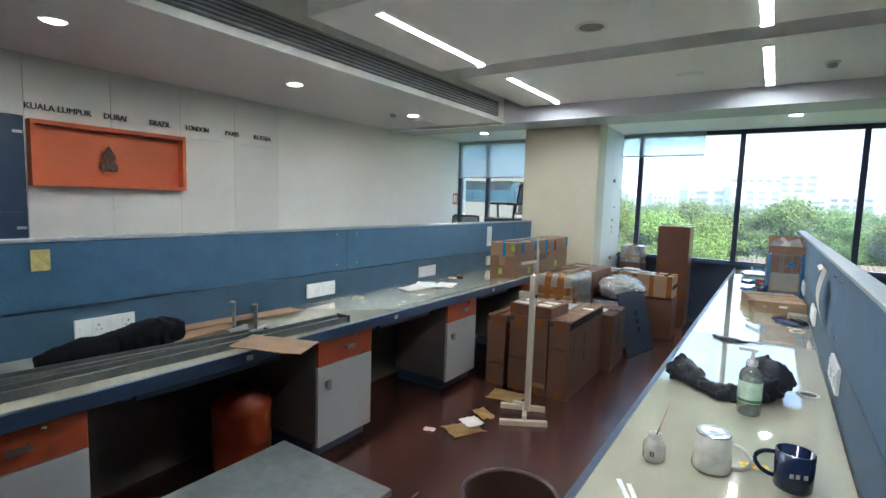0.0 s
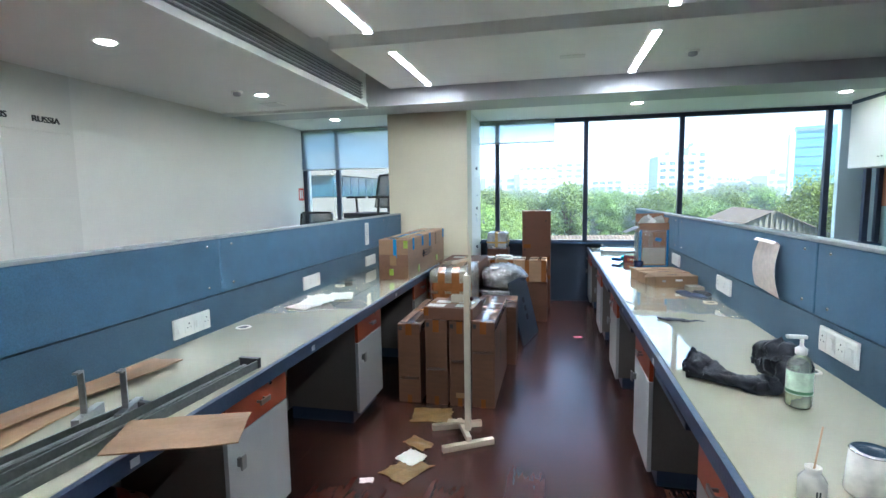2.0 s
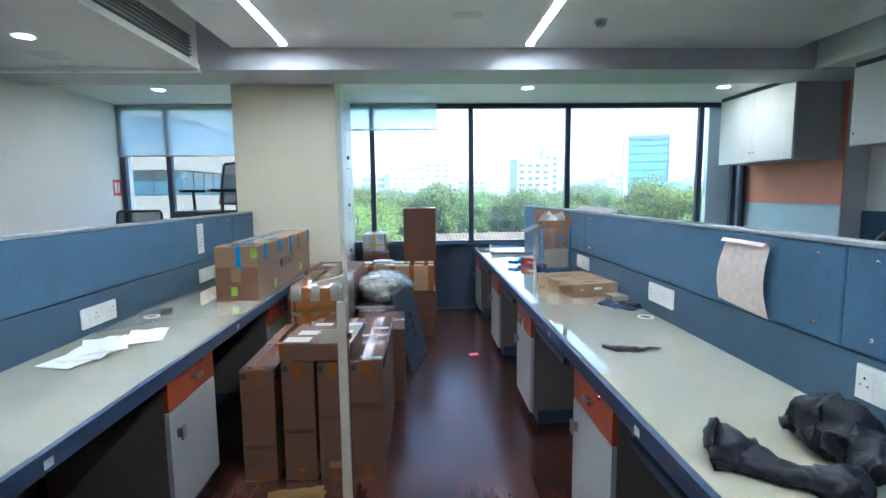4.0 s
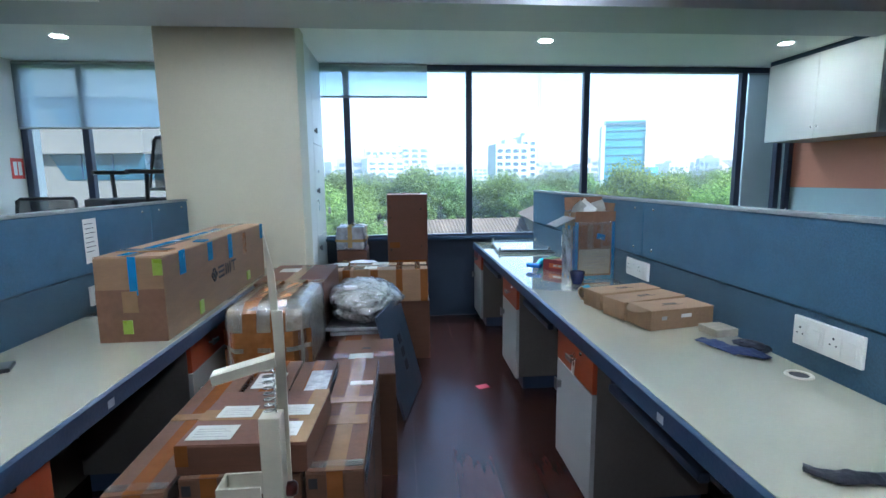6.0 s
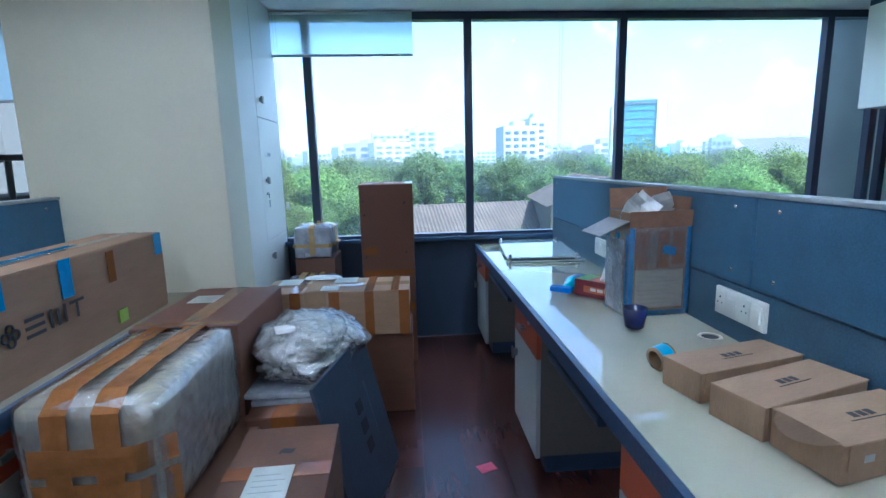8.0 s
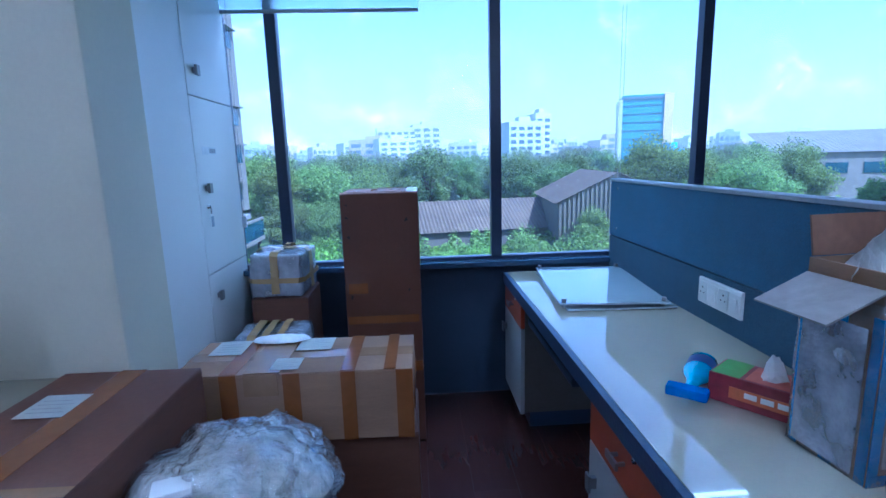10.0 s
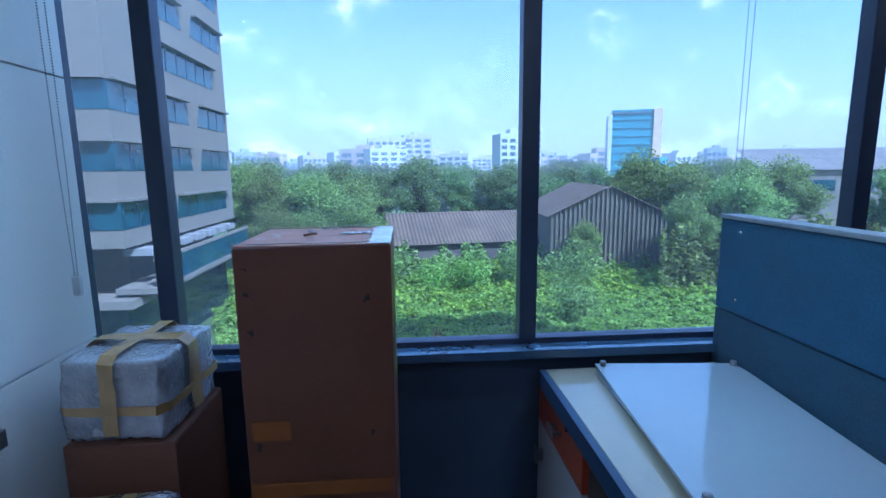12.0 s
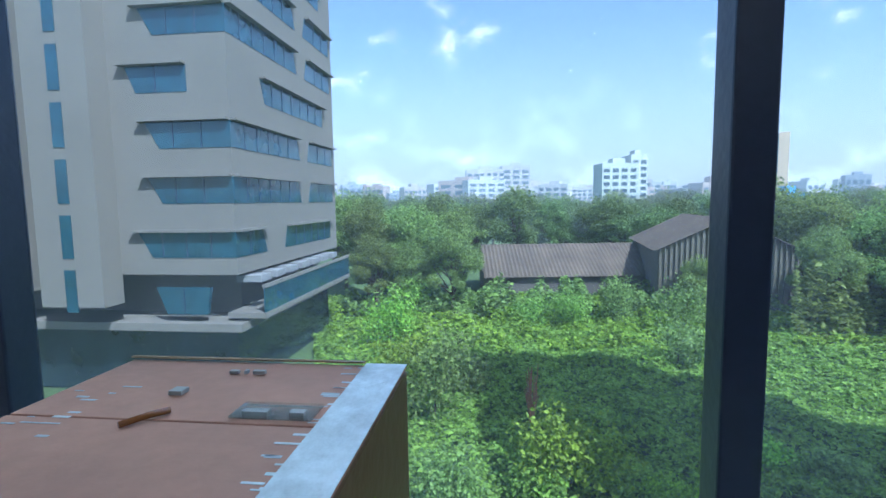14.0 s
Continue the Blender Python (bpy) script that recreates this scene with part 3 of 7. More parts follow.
def carton(label, x0, y0, z0, x1, y1, z1, material=None, rz=0.0, seam="y", strips=(), papers=(), marks=(), name="carton", tilt=(0, 0), group="cartons", lid=None):
    """A closed carton. strips: (face, u0, v0, u1, v1, material); papers likewise; marks: printed bars."""
    material = material or CARD
    SEED[0] += 1
    w, d, h = x1 - x0, y1 - y0, z1 - z0
    t = thing(name, label, "box", ((x0 + x1) / 2, (y0 + y1) / 2, z0), rz, group=group)
    if tilt != (0, 0):
        t.matrix_basis = pose((x0 + x1) / 2, (y0 + y1) / 2, z0, tilt[0], tilt[1], rz)
    bm = boxm(-w / 2, -d / 2, 0, w / 2, d / 2, h - 0.004, bevel=0.004)
    slab_verts(bm, 2, 0.0016, SEED[0])
    part("body", bm, material, t)
    g = 0.0015
    if seam == "y":
        flaps = ((-w / 2 + 0.001, -d / 2 + 0.001, -g, d / 2 - 0.001), (g, -d / 2 + 0.001, w / 2 - 0.001, d / 2 - 0.001))
    else:
        flaps = ((-w / 2 + 0.001, -d / 2 + 0.001, w / 2 - 0.001, -g), (-w / 2 + 0.001, g, w / 2 - 0.001, d / 2 - 0.001))
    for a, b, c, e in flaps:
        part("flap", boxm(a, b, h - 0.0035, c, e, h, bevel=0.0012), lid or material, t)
    for i, (f, u0, v0, u1, v1, m) in enumerate(strips):
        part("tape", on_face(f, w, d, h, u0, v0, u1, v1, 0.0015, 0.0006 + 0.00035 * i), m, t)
    for f, u0, v0, u1, v1 in papers:
        p = part("paper_label", on_face(f, w, d, h, u0, v0, u1, v1, 0.0015 + 0.0006 + 0.00035 * len(strips), 0.0008), LABEL, t, "white paper label")
        for i in range(4):
            vv = v0 + (v1 - v0) * (0.2 + 0.17 * i)
            part("print_line", on_face(f, w, d, h, u0 + (u1 - u0) * 0.12, vv, u1 - (u1 - u0) * (0.12 + 0.15 * (i % 2)), vv + (v1 - v0) * 0.022, 0.0015 + 0.0016 + 0.00035 * len(strips), 0.0003), PRINT, p)
    for f, u0, v0, u1, v1 in marks:
        bm = on_face(f, w, d, h, u0, v0, u1, v1, 0.0018, 0.0004)
        bmesh.ops.subdivide_edges(bm, edges=bm.edges[:], cuts=3, use_grid_fill=True)
        flat = Vector([0 if k else 1 for k in FACES[f][0]])
        for v in bm.verts:
            v.co += noise.noise_vector(v.co * 90 + Vector((SEED[0], 0, 0))) * flat * 0.008
        part("printed_mark", bm, INK, t)
    return t


# the long carton on the worktop, with blue tape
c = carton("long brown carton with blue tape on the worktop", -1.853, 4.775, 0.7505, -1.598, 6.20, 1.088, CARD_L, rz=0.4, seam="y",
           # first strip darkens the lower front, shade of facing away from the window
           strips=[("front", 0.0, 0.0, 1.0, 0.62, mat("shaded_front_board", (0.17, 0.085, 0.045), 0.5, var=0.08, scale=50, stain=0.2, stain_scale=8)), ("top", 0.42, 0, 0.60, 1, TAPE_C), ("top", 0.30, 0.02, 0.46, 0.75, TAPE_BL), ("front", 0.5, 0.55, 0.62, 1.0, TAPE_BL), ("front", 0.38, 0.35, 0.6, 0.6, TAPE_C),
                   ("right", 0.10, 0.70, 0.14, 1.0, TAPE_BL), ("right", 0.32, 0.72, 0.36, 0.98, TAPE_BL), ("right", 0.52, 0.62, 0.56, 1.0, TAPE_BL), ("right", 0.95, 0.72, 0.99, 1.0, TAPE_BL),
                   ("right", 0.70, 0.60, 0.73, 0.95, TAPE), ("front", 0.86, 0.78, 1.0, 0.97, TAPE_GR), ("front", 0.36, 0.10, 0.50, 0.26, TAPE_GR), ("right", 0.22, 0.06, 0.25, 0.24, TAPE_GR),
                   ("right", 0.72, 0.1, 0.76, 0.25, TAPE_GR), ("top", 0.8, 0.3, 1.0, 0.34, TAPE_BL), ("top", 0.1, 0.08, 0.9, 0.13, TAPE_C)])
# printed emblem, drawn as plain shapes
def emblem(parent, x, y, z):
    for dy, dz in ((0, 1), (0, -1), (1, 0), (-1, 0)):
        ring = [(x, y + dy * 0.019 + 0.013 * math.cos(k * math.pi / 9), z + dz * 0.019 + 0.013 * math.sin(k * math.pi / 9)) for k in range(19)]
        part("printed_mark", sweep(ring, 0.0035, 6), INK, parent)
    def bar(y0, z0, y1, z1):
        part("printed_mark", boxm(x, y + y0, z + z0, x + 0.0006, y + y1, z + z1), INK, parent)
    for dz in (-0.030, -0.005, 0.020):
        bar(0.055, dz, 0.135, dz + 0.011)
    for k in range(3):
        bar(0.158 + k * 0.032, -0.030, 0.170 + k * 0.032, 0.031 - 0.006 * (k == 1))
    bar(0.252, 0.020, 0.325, 0.031)
    bar(0.282, -0.030, 0.294, 0.0195)


emblem(c, 0.1320, -0.20, 0.165)

# four flat cartons standing on edge, and the carton lying on them
for i, (x0, x1, h, lab) in enumerate(((-1.47, -1.31, 0.565, 0), (-1.265, -1.11, 0.60, 1), (-1.10, -0.955, 0.595, 0), (-0.94, -0.785, 0.60, 1))):
    carton("tall narrow brown carton standing on the floor", x0, 4.06, 0, x1, 4.90, h, CARD, rz=(0.6, -0.4, 0.3, -0.2)[i], seam="y",
           strips=[("top", 0.34, 0, 0.66, 1, TAPE_C if i == 3 else TAPE), ("front", 0.36, 0.86, 0.64, 1, TAPE), ("front", 0.05, 0.92, 0.2, 0.97, INK)] +
                  ([("top", 0.1, 0.30, 0.95, 0.37, TAPE_C), ("top", 0.4, 0.66, 0.95, 0.70, PAPER)] if i == 3 else []) +
                  ([("front", 0.3, 0.1, 0.95, 0.16, TAPE_C), ("top", 0.38, 0.40, 0.95, 0.86, mat("silver_wrap", (0.46, 0.47, 0.48), 0.14, var=0.25, scale=40, stain=0.35, stain_scale=22, bump=0.2, bump_scale=45))] if i == 2 else []) +
                  [("front", 0.40, 0.0, 0.60, 0.10, TAPE), ("front", 0.06, 0.30 + 0.11 * i, 0.94, 0.335 + 0.11 * i, TAPE_T), ("top", 0.02, 0.02, 0.98, 0.055, TAPE_T), ("top", 0.02, 0.48, 0.98, 0.53, TAPE_C), ("right", 0.02, 0.9, 0.98, 0.985, TAPE_T)],
           papers=[("top", 0.12, 0.66, 0.82, 0.83)] if i == 1 else [], marks=[("right", 0.12, 0.55, 0.15, 0.8), ("right", 0.4, 0.6, 0.46, 0.75), ("right", 0.4, 0.4, 0.46, 0.52)] if i == 3 else [],
           group="narrow cartons")
carton("small flat carton with paper labels lying on cartons", -1.27, 4.07, 0.601, -0.925, 4.40, 0.685, CARD_R, rz=-3, seam="x",
       strips=[("top", 0, 0.40, 1, 0.60, TAPE_C), ("front", 0, 0.3, 0.1, 1, TAPE), ("top", 0.85, 0, 1, 1, TAPE_C)],
       papers=[("top", 0.05, 0.06, 0.40, 0.30), ("top", 0.62, 0.10, 0.90, 0.34), ("top", 0.14, 0.44, 0.44, 0.66), ("top", 0.62, 0.46, 0.92, 0.66)])
# behind them
carton("brown carton with a hand hole and paper label", -1.02, 4.96, 0, -0.72, 5.46, 0.50, CARD, rz=2, seam="x", strips=[("top", 0, 0.44, 1, 0.56, TAPE)],
       papers=[("top", 0.25, 0.25, 0.65, 0.55)], marks=[("top", 0.45, 0.68, 0.6, 0.73), ("right", 0.3, 0.45, 0.6, 0.8)])
carton("brown carton under the wrapped package", -1.52, 5.02, 0, -1.06, 5.75, 0.40, CARD, strips=[("top", 0.4, 0, 0.6, 1, TAPE)])
carton("brown carton beside the desk", -1.55, 5.77, 0, -1.14, 6.40, 0.765, CARD_R, rz=-1, seam="y",
       strips=[("top", 0.42, 0, 0.60, 1, TAPE), ("top", 0, 0.05, 1, 0.10, TAPE_C)], papers=[("top", 0.15, 0.55, 0.45, 0.75)], marks=[("front", 0.1, 0.985, 0.8, 0.999)])
carton("low brown carton with tape on the floor", -1.12, 5.66, 0, -0.80, 6.36, 0.43, CARD_R, rz=1, strips=[("top", 0.3, 0, 0.6, 1, TAPE), ("front", 0.3, 0.8, 0.6, 1, TAPE)])
carton("long pale carton bound with brown tape", -1.27, 6.455, 0.4605, -0.48, 6.775, 0.705, CARD_L, rz=-1, seam="x",
       strips=[("top", 0, 0.38, 1, 0.62, TAPE_C), ("front", 0.20, 0, 0.27, 1, TAPE), ("top", 0.20, 0, 0.27, 1, TAPE), ("front", 0.46, 0, 0.53, 1, TAPE), ("front", 0.70, 0, 0.76, 1, TAPE), ("top", 0.70, 0, 0.76, 1, TAPE),
               ("front", 0.93, 0, 1.0, 1, TAPE), ("right", 0, 0.4, 1, 0.6, TAPE), ("top", 0.88, 0, 0.93, 1, TAPE), ("front", 0.3, 0.7, 0.44, 1, TAPE_C), ("top", 0.30, 0.0, 0.45, 1, TAPE_C)],
       papers=[("top", 0.07, 0.52, 0.22, 0.95), ("top", 0.46, 0.58, 0.62, 0.95), ("top", 0.40, 0.06, 0.52, 0.36)])
carton("brown carton on the floor under a longer one", -0.84, 6.47, 0, -0.47, 6.80, 0.46, CARD_R)
carton("brown carton on the floor under a longer one", -1.26, 6.47, 0, -0.86, 6.80, 0.46, CARD)
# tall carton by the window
# lid: paler untaped board, its colour lightened further for window daylight on top
tall = carton("tall reddish-brown carton with silver-taped rim by the window", -0.795, 7.18, 0, -0.44, 7.51, 1.238, mat("tall_carton_board", (0.120, 0.050, 0.028), 0.34, var=0.06, scale=60, stain=0.12, stain_scale=4, bump=0.04), lid=mat("daylit_lid_board", (0.42, 0.215, 0.145), 0.6, var=0.06, scale=60, stain=0.15, stain_scale=6, bump=0.04), seam="x",
       strips=[("top", 0.86, 0, 1.0, 1, mat("silver_tape", (0.62, 0.66, 0.70), 0.2, var=0.1, scale=40, stain=0.2, stain_scale=20, bump=0.15, bump_scale=50)), ("front", 0.05, 0.62, 0.3, 0.66, TAPE), ("front", 0.02, 0.50, 0.96, 0.53, TAPE),
               ("right", 0.3, 0.70, 0.5, 0.95, TAPE_GR), ("front", 0.02, 0.30, 0.99, 0.34, TAPE), ("top", 0.62, 0.52, 0.84, 0.62, TAPE_T), ("top", 0.64, 0.55, 0.71, 0.575, PRINT), ("top", 0.77, 0.55, 0.81, 0.575, PRINT), ("top", 0.44, 0.86, 0.47, 0.875, PRINT), ("top", 0.49, 0.86, 0.50, 0.88, PRINT), ("top", 0.52, 0.86, 0.56, 0.875, PRINT), ("top", 0.36, 0.66, 0.40, 0.70, PRINT)],
       marks=[("front", 0.05, 0.905, 0.09, 0.914), ("front", 0.05, 0.955, 0.085, 0.962), ("front", 0.06, 0.835, 0.10, 0.843), ("front", 0.82, 0.89, 0.85, 0.905), ("front", 0.83, 0.62, 0.86, 0.632), ("front", 0.07, 0.60, 0.10, 0.617),
              ("front", 0.06, 0.40, 0.09, 0.425)])
for i, (u0, v0, u1, v1) in enumerate(((0.0, 0.985, 0.86, 1.0), (0.0, 0.0, 0.86, 0.015))):
    part("tape", on_face("top", 0.355, 0.33, 1.238, u0, v0, u1, v1, 0.0032, 0.002), TAPE_C, tall)
# creased silver film along the rim, and a curl of tape
rr = random.Random(31)
SILVER = MATS["silver_tape"]
for i in range(46):
    if i < 30:
        u0, v0, du = rr.uniform(0.79, 0.85), rr.uniform(0.02, 0.97), rr.uniform(0.02, 0.07)
    else:
        u0, v0, du = rr.uniform(0.01, 0.22), rr.uniform(0.25, 0.75), rr.uniform(0.02, 0.08)
    part("crease", on_face("top", 0.355, 0.33, 1.238, u0, v0, min(u0 + du, 0.865), v0 + rr.uniform(0.004, 0.012), 0.0003, 0.0003), SILVER, tall)
part("tape_curl", sweep([(-0.045, -0.02, 1.2418), (-0.03, 0.0, 1.243), (-0.02, 0.014, 1.2418)], 0.0032, 8), TAPE, tall)
# small stack by the locker
carton("brown carton on the floor beside the locker", -1.25, 7.235, 0, -0.985, 7.55, 0.745, CARD_R)
carton("brown carton on the floor under a bubble-wrapped pack", -1.28, 6.86, 0, -0.93, 7.20, 0.515, CARD_R)


TAPE_O = mat("orange_brown_tape", (0.30, 0.125, 0.036), 0.13, var=0.14, scale=30, stain=0.15, stain_scale=12, bump=0.08, bump_scale=30, spec=0.7)


def wrapped(label, x0, y0, z0, x1, y1, z1, film, inner, straps, seed, round_=0.03, rz=0.0, papers=()):
    """A package in film: the box inside, the crumpled film and the tape bands."""
    w, d, h = x1 - x0, y1 - y0, z1 - z0
    t = thing("wrapped_package", label, "package", ((x0 + x1) / 2, (y0 + y1) / 2, z0), rz)
    part("content", boxm(-w / 2 + 0.012, -d / 2 + 0.012, 0.004, w / 2 - 0.012, d / 2 - 0.012, h - 0.012, bevel=round_ * 0.6), inner, t)
    bm = boxm(-w / 2, -d / 2, 0.001, w / 2, d / 2, h, bevel=round_)
    bmesh.ops.subdivide_edges(bm, edges=[e for e in bm.edges if e.calc_length() > 0.08], cuts=7, use_grid_fill=True)
    for v in bm.verts:
        k = noise.noise_vector(v.co * 14 + Vector((seed, 0, 0))) * 0.006 + noise.noise_vector(v.co * 45 + Vector((seed, 5, 0))) * 0.005
        v.co += k
        v.co.z = max(v.co.z, 0.001)
    for f in bm.faces:
        f.smooth = True
    part("film", bm, film, t, "crumpled clear plastic film")
    for axis, a, b, m in straps:
        e = 0.013
        bm = bmesh.new()
        if axis == "x":      # band round the x-z section, from y=a to b
            ya, yb = -d / 2 + a * d, -d / 2 + b * d
            loop = [(-w / 2 - e, 0.02), (-w / 2 - e, h * 0.5), (-w / 2 - e + round_ * 0.2, h - round_ * 0.5), (-w / 2 + round_, h + e), (0, h + e), (w / 2 - round_, h + e), (w / 2 + e - round_ * 0.2, h - round_ * 0.5), (w / 2 + e, h * 0.5), (w / 2 + e, 0.02)]
            vs = [[bm.verts.new((x, y, z)) for x, z in loop] for y in (ya, yb)]
        elif axis == "y":    # band round the y-z section
            xa, xb = -w / 2 + a * w, -w / 2 + b * w
            loop = [(-d / 2 - e, 0.02), (-d / 2 - e, h * 0.5), (-d / 2 - e + round_ * 0.2, h - round_ * 0.5), (-d / 2 + round_, h + e), (0, h + e), (d / 2 - round_, h + e), (d / 2 + e - round_ * 0.2, h - round_ * 0.5), (d / 2 + e, h * 0.5), (d / 2 + e, 0.02)]
            vs = [[bm.verts.new((x, y, z)) for y, z in loop] for x in (xa, xb)]
        else:                # band round the sides, from height a to b
            za, zb = a * h, b * h
            r = round_
            loop = [(-w / 2 - e, -d / 2 + r + 0.03), (-w / 2 - e, -d / 2 + r), (-w / 2 + r, -d / 2 - e), (0, -d / 2 - e), (w / 2 - r, -d / 2 - e), (w / 2 + e, -d / 2 + r)] if axis == "f" else [(-w / 2 + r, -d / 2 - e), (0, -d / 2 - e), (w / 2 - r, -d / 2 - e), (w / 2 + e, -d / 2 + r), (w / 2 + e, 0), (w / 2 + e, d / 2 - r), (w / 2 - r, d / 2 + e), (-w / 2 + r, d / 2 + e), (-w / 2 - e, d / 2 - r), (-w / 2 - e, -d / 2 + r), (-w / 2 + r, -d / 2 - e)]
            vs = [[bm.verts.new((x, y, z)) for x, y in loop] for z in (za, zb)]
        for i in range(len(loop) - 1):
            bm.faces.new((vs[0][i], vs[0][i + 1], vs[1][i + 1], vs[1][i]))
        bmesh.ops.subdivide_edges(bm, edges=bm.edges[:], cuts=2, use_grid_fill=True)
        rough_up(bm, 0.004, 25, seed)
        g = bmesh.ops.solidify(bm, geom=bm.faces[:], thickness=0.001)
        part("tape", bm, m, t)
    for f, u0, v0, u1, v1 in papers:
        part("paper_label", on_face(f, w, d, h, u0, v0, u1, v1, 0.018, 0.001), LABEL, t, "pale paper label under film")
    return t


wrapped("bulky package in clear film bound with brown tape", -1.515, 5.11, 0.402, -1.13, 5.73, 0.79, FILM, mat("packed_goods", (0.50, 0.42, 0.26), 0.5, var=0.3, scale=26, stain=0.45, stain_scale=7),
        [("y", 0.25, 0.42, TAPE_O), ("y", 0.58, 0.76, TAPE_O), ("f", 0.50, 0.69, TAPE_O), ("f", 0.26, 0.44, TAPE_O), ("f", 0.02, 0.28, TAPE_O)], 3, 0.06, papers=[("front", 0.42, 0.06, 0.68, 0.33)])
wrapped("box in bubble wrap crossed with yellow tape", -1.245, 7.25, 0.7465, -1.0, 7.54, 0.955, BUBBLE, mat("wrapped_white", (0.52, 0.50, 0.50), 0.6, stain=0.2),
        [("x", 0.42, 0.60, TAPE_Y), ("y", 0.42, 0.58, TAPE_Y), ("z", 0.35, 0.46, TAPE_Y)], 11, 0.012, rz=-3)
wrapped("flat pack in bubble wrap with yellow tape", -1.26, 6.90, 0.5165, -0.945, 7.19, 0.655, BUBBLE, mat("wrapped_dark", (0.18, 0.20, 0.23), 0.5, stain=0.4, stain_scale=9),
        [("y", 0.24, 0.36, TAPE_Y), ("y", 0.42, 0.52, TAPE_Y), ("y", 0.62, 0.72, TAPE_Y)], 23, 0.04, rz=2)


def soft_bag(label, centre, size, material, inner, seed):
    t = thing("plastic_bag", label, "bag", centre)
    for nm, k, m in (("content", 0.9, inner), ("film", 1.0, material)):
        bm = bmesh.new()
        bmesh.ops.create_icosphere(bm, subdivisions=5, radius=1)
        for v in bm.verts:
            n = noise.noise_vector(v.co * 2.2 + Vector((seed, 0, 0))) * 0.17 + noise.noise_vector(v.co * 7 + Vector((seed, 3, 0))) * 0.06 - v.co * 0.12 * (1 - min(abs(noise.noise(v.co * 3.6 + Vector((seed, 8, 0)))) * 4, 1))
            v.co = Vector(((v.co.x + n.x) * size[0] * k, (v.co.y + n.y) * size[1] * k, (max(v.co.z, -0.72) + n.z * (v.co.z > -0.5)) * size[2] * k))
            v.co.z += 0.74 * size[2]
            v.co.z = max(v.co.z, 0.002 if nm == "film" else 0.006)
        for f in bm.faces:
            f.smooth = True
        part(nm, bm, m, t)
    return t


def flat_oval():
    bm = lathe([(0, 0.016), (0.05, 0.018), (0.10, 0.010), (0.11, 0.0)], 24)
    for v in bm.verts:
        v.co.y *= 0.36
        v.co.z = max(v.co.z + 0.006 * noise.noise(v.co * 30), 0)
    return bm


for i, z in enumerate((0.431, 0.456)):
    solo("flat_pack", boxm(-0.19, -0.24, 0, 0.19, 0.24, 0.022, bevel=0.006), mat("grey_film_pack", (0.33, 0.34, 0.35), 0.25, stain=0.3, stain_scale=9, bump=0.1, bump_scale=20), "flat grey film-wrapped pack on a carton", "package", (-0.94 - 0.01 * i, 6.0, z), rz=3 - 5 * i)
soft_bag("clear plastic bag of pale foam on flat packs", (-0.93, 6.03, 0.479), (0.25, 0.29, 0.145), BAGFILM, mat("foam", (0.52, 0.50, 0.42), 0.5, var=0.3, scale=40, stain=0.45, stain_scale=14), 5)
solo("tag_card", boxm(-0.04, -0.03, 0, 0.04, 0.03, 0.018, bevel=0.002), PAPER, "small white carton tag on a plastic bag", "box", (-1.0, 5.90, 0.690), rz=20)
solo("plastic_sheet", flat_oval(), mat("white_sheet", (0.75, 0.77, 0.8), 0.35, bump=0.1), "crumpled white plastic sheet on a carton", "sheet", (-0.98, 6.745, 0.7155))

# dark panel leaning against the cartons
b0, b1, t0, t1 = Vector((-0.695, 5.47, 0.0)), Vector((-0.575, 6.03, 0.0)), Vector((-0.845, 5.50, 0.605)), Vector((-0.735, 5.98, 0.605))
u, vv = (b1 - b0), (t0 - b0)
wn_ = u.cross(vv).normalized()
rot = Matrix((u.normalized(), (wn_.cross(u)).normalized(), wn_)).transposed().to_4x4()
panel = thing("signboard", "dark slate-coloured sign panel leaning against cartons", "sign", b0)
panel.matrix_basis = Matrix.Translation(b0 + Vector((0.012, 0, 0.002))) @ rot
SLATE = mat("slate_panel", (0.035, 0.05, 0.075), 0.4, var=0.1, scale=30, stain=0.25, stain_scale=5)
part("board", boxm(0, 0.004, 0, u.length, vv.length, 0.014, bevel=0.002), SLATE, panel)
for i in range(3):
    part("raised_letter", boxm(0.28, 0.20 + i * 0.085, 0.0142, 0.34, 0.255 + i * 0.085, 0.018), INK, panel)
part("raised_letter", boxm(0.42, 0.22, 0.0142, 0.43, 0.46, 0.0155), mat("dim_print", (0.08, 0.10, 0.13), 0.5), panel)

# ---- on the near part of the right worktop ----
ZT = 0.7503
def mug(x, y, rz, r, h, m, label, name="mug", taper=1.0, lidded=False):
    t = thing(name, label, "mug", (x, y, ZT), rz)
    part("cup", lathe([(0, 0.0), (r * 0.94, 0.0), (r, 0.006), (r * taper, h), (r * taper - 0.004, h), (r - 0.005, 0.01), (0, 0.008)], 36), m, t)
    pts = [(r * 0.95 + 0.045 * math.sin(a), 0, h * 0.5 + h * 0.33 * math.cos(a)) for a in [math.pi * i / 12 for i in range(13)]]
    part("handle", sweep(pts, 0.006), m, t)
    if lidded:
        part("rim", lathe([(r * taper - 0.006, h - 0.004), (r * taper + 0.001, h + 0.001), (r * taper - 0.002, h + 0.004), (r * taper * 0.6, h + 0.002), (0, h + 0.001)], 36), CHROME, t)
    return t


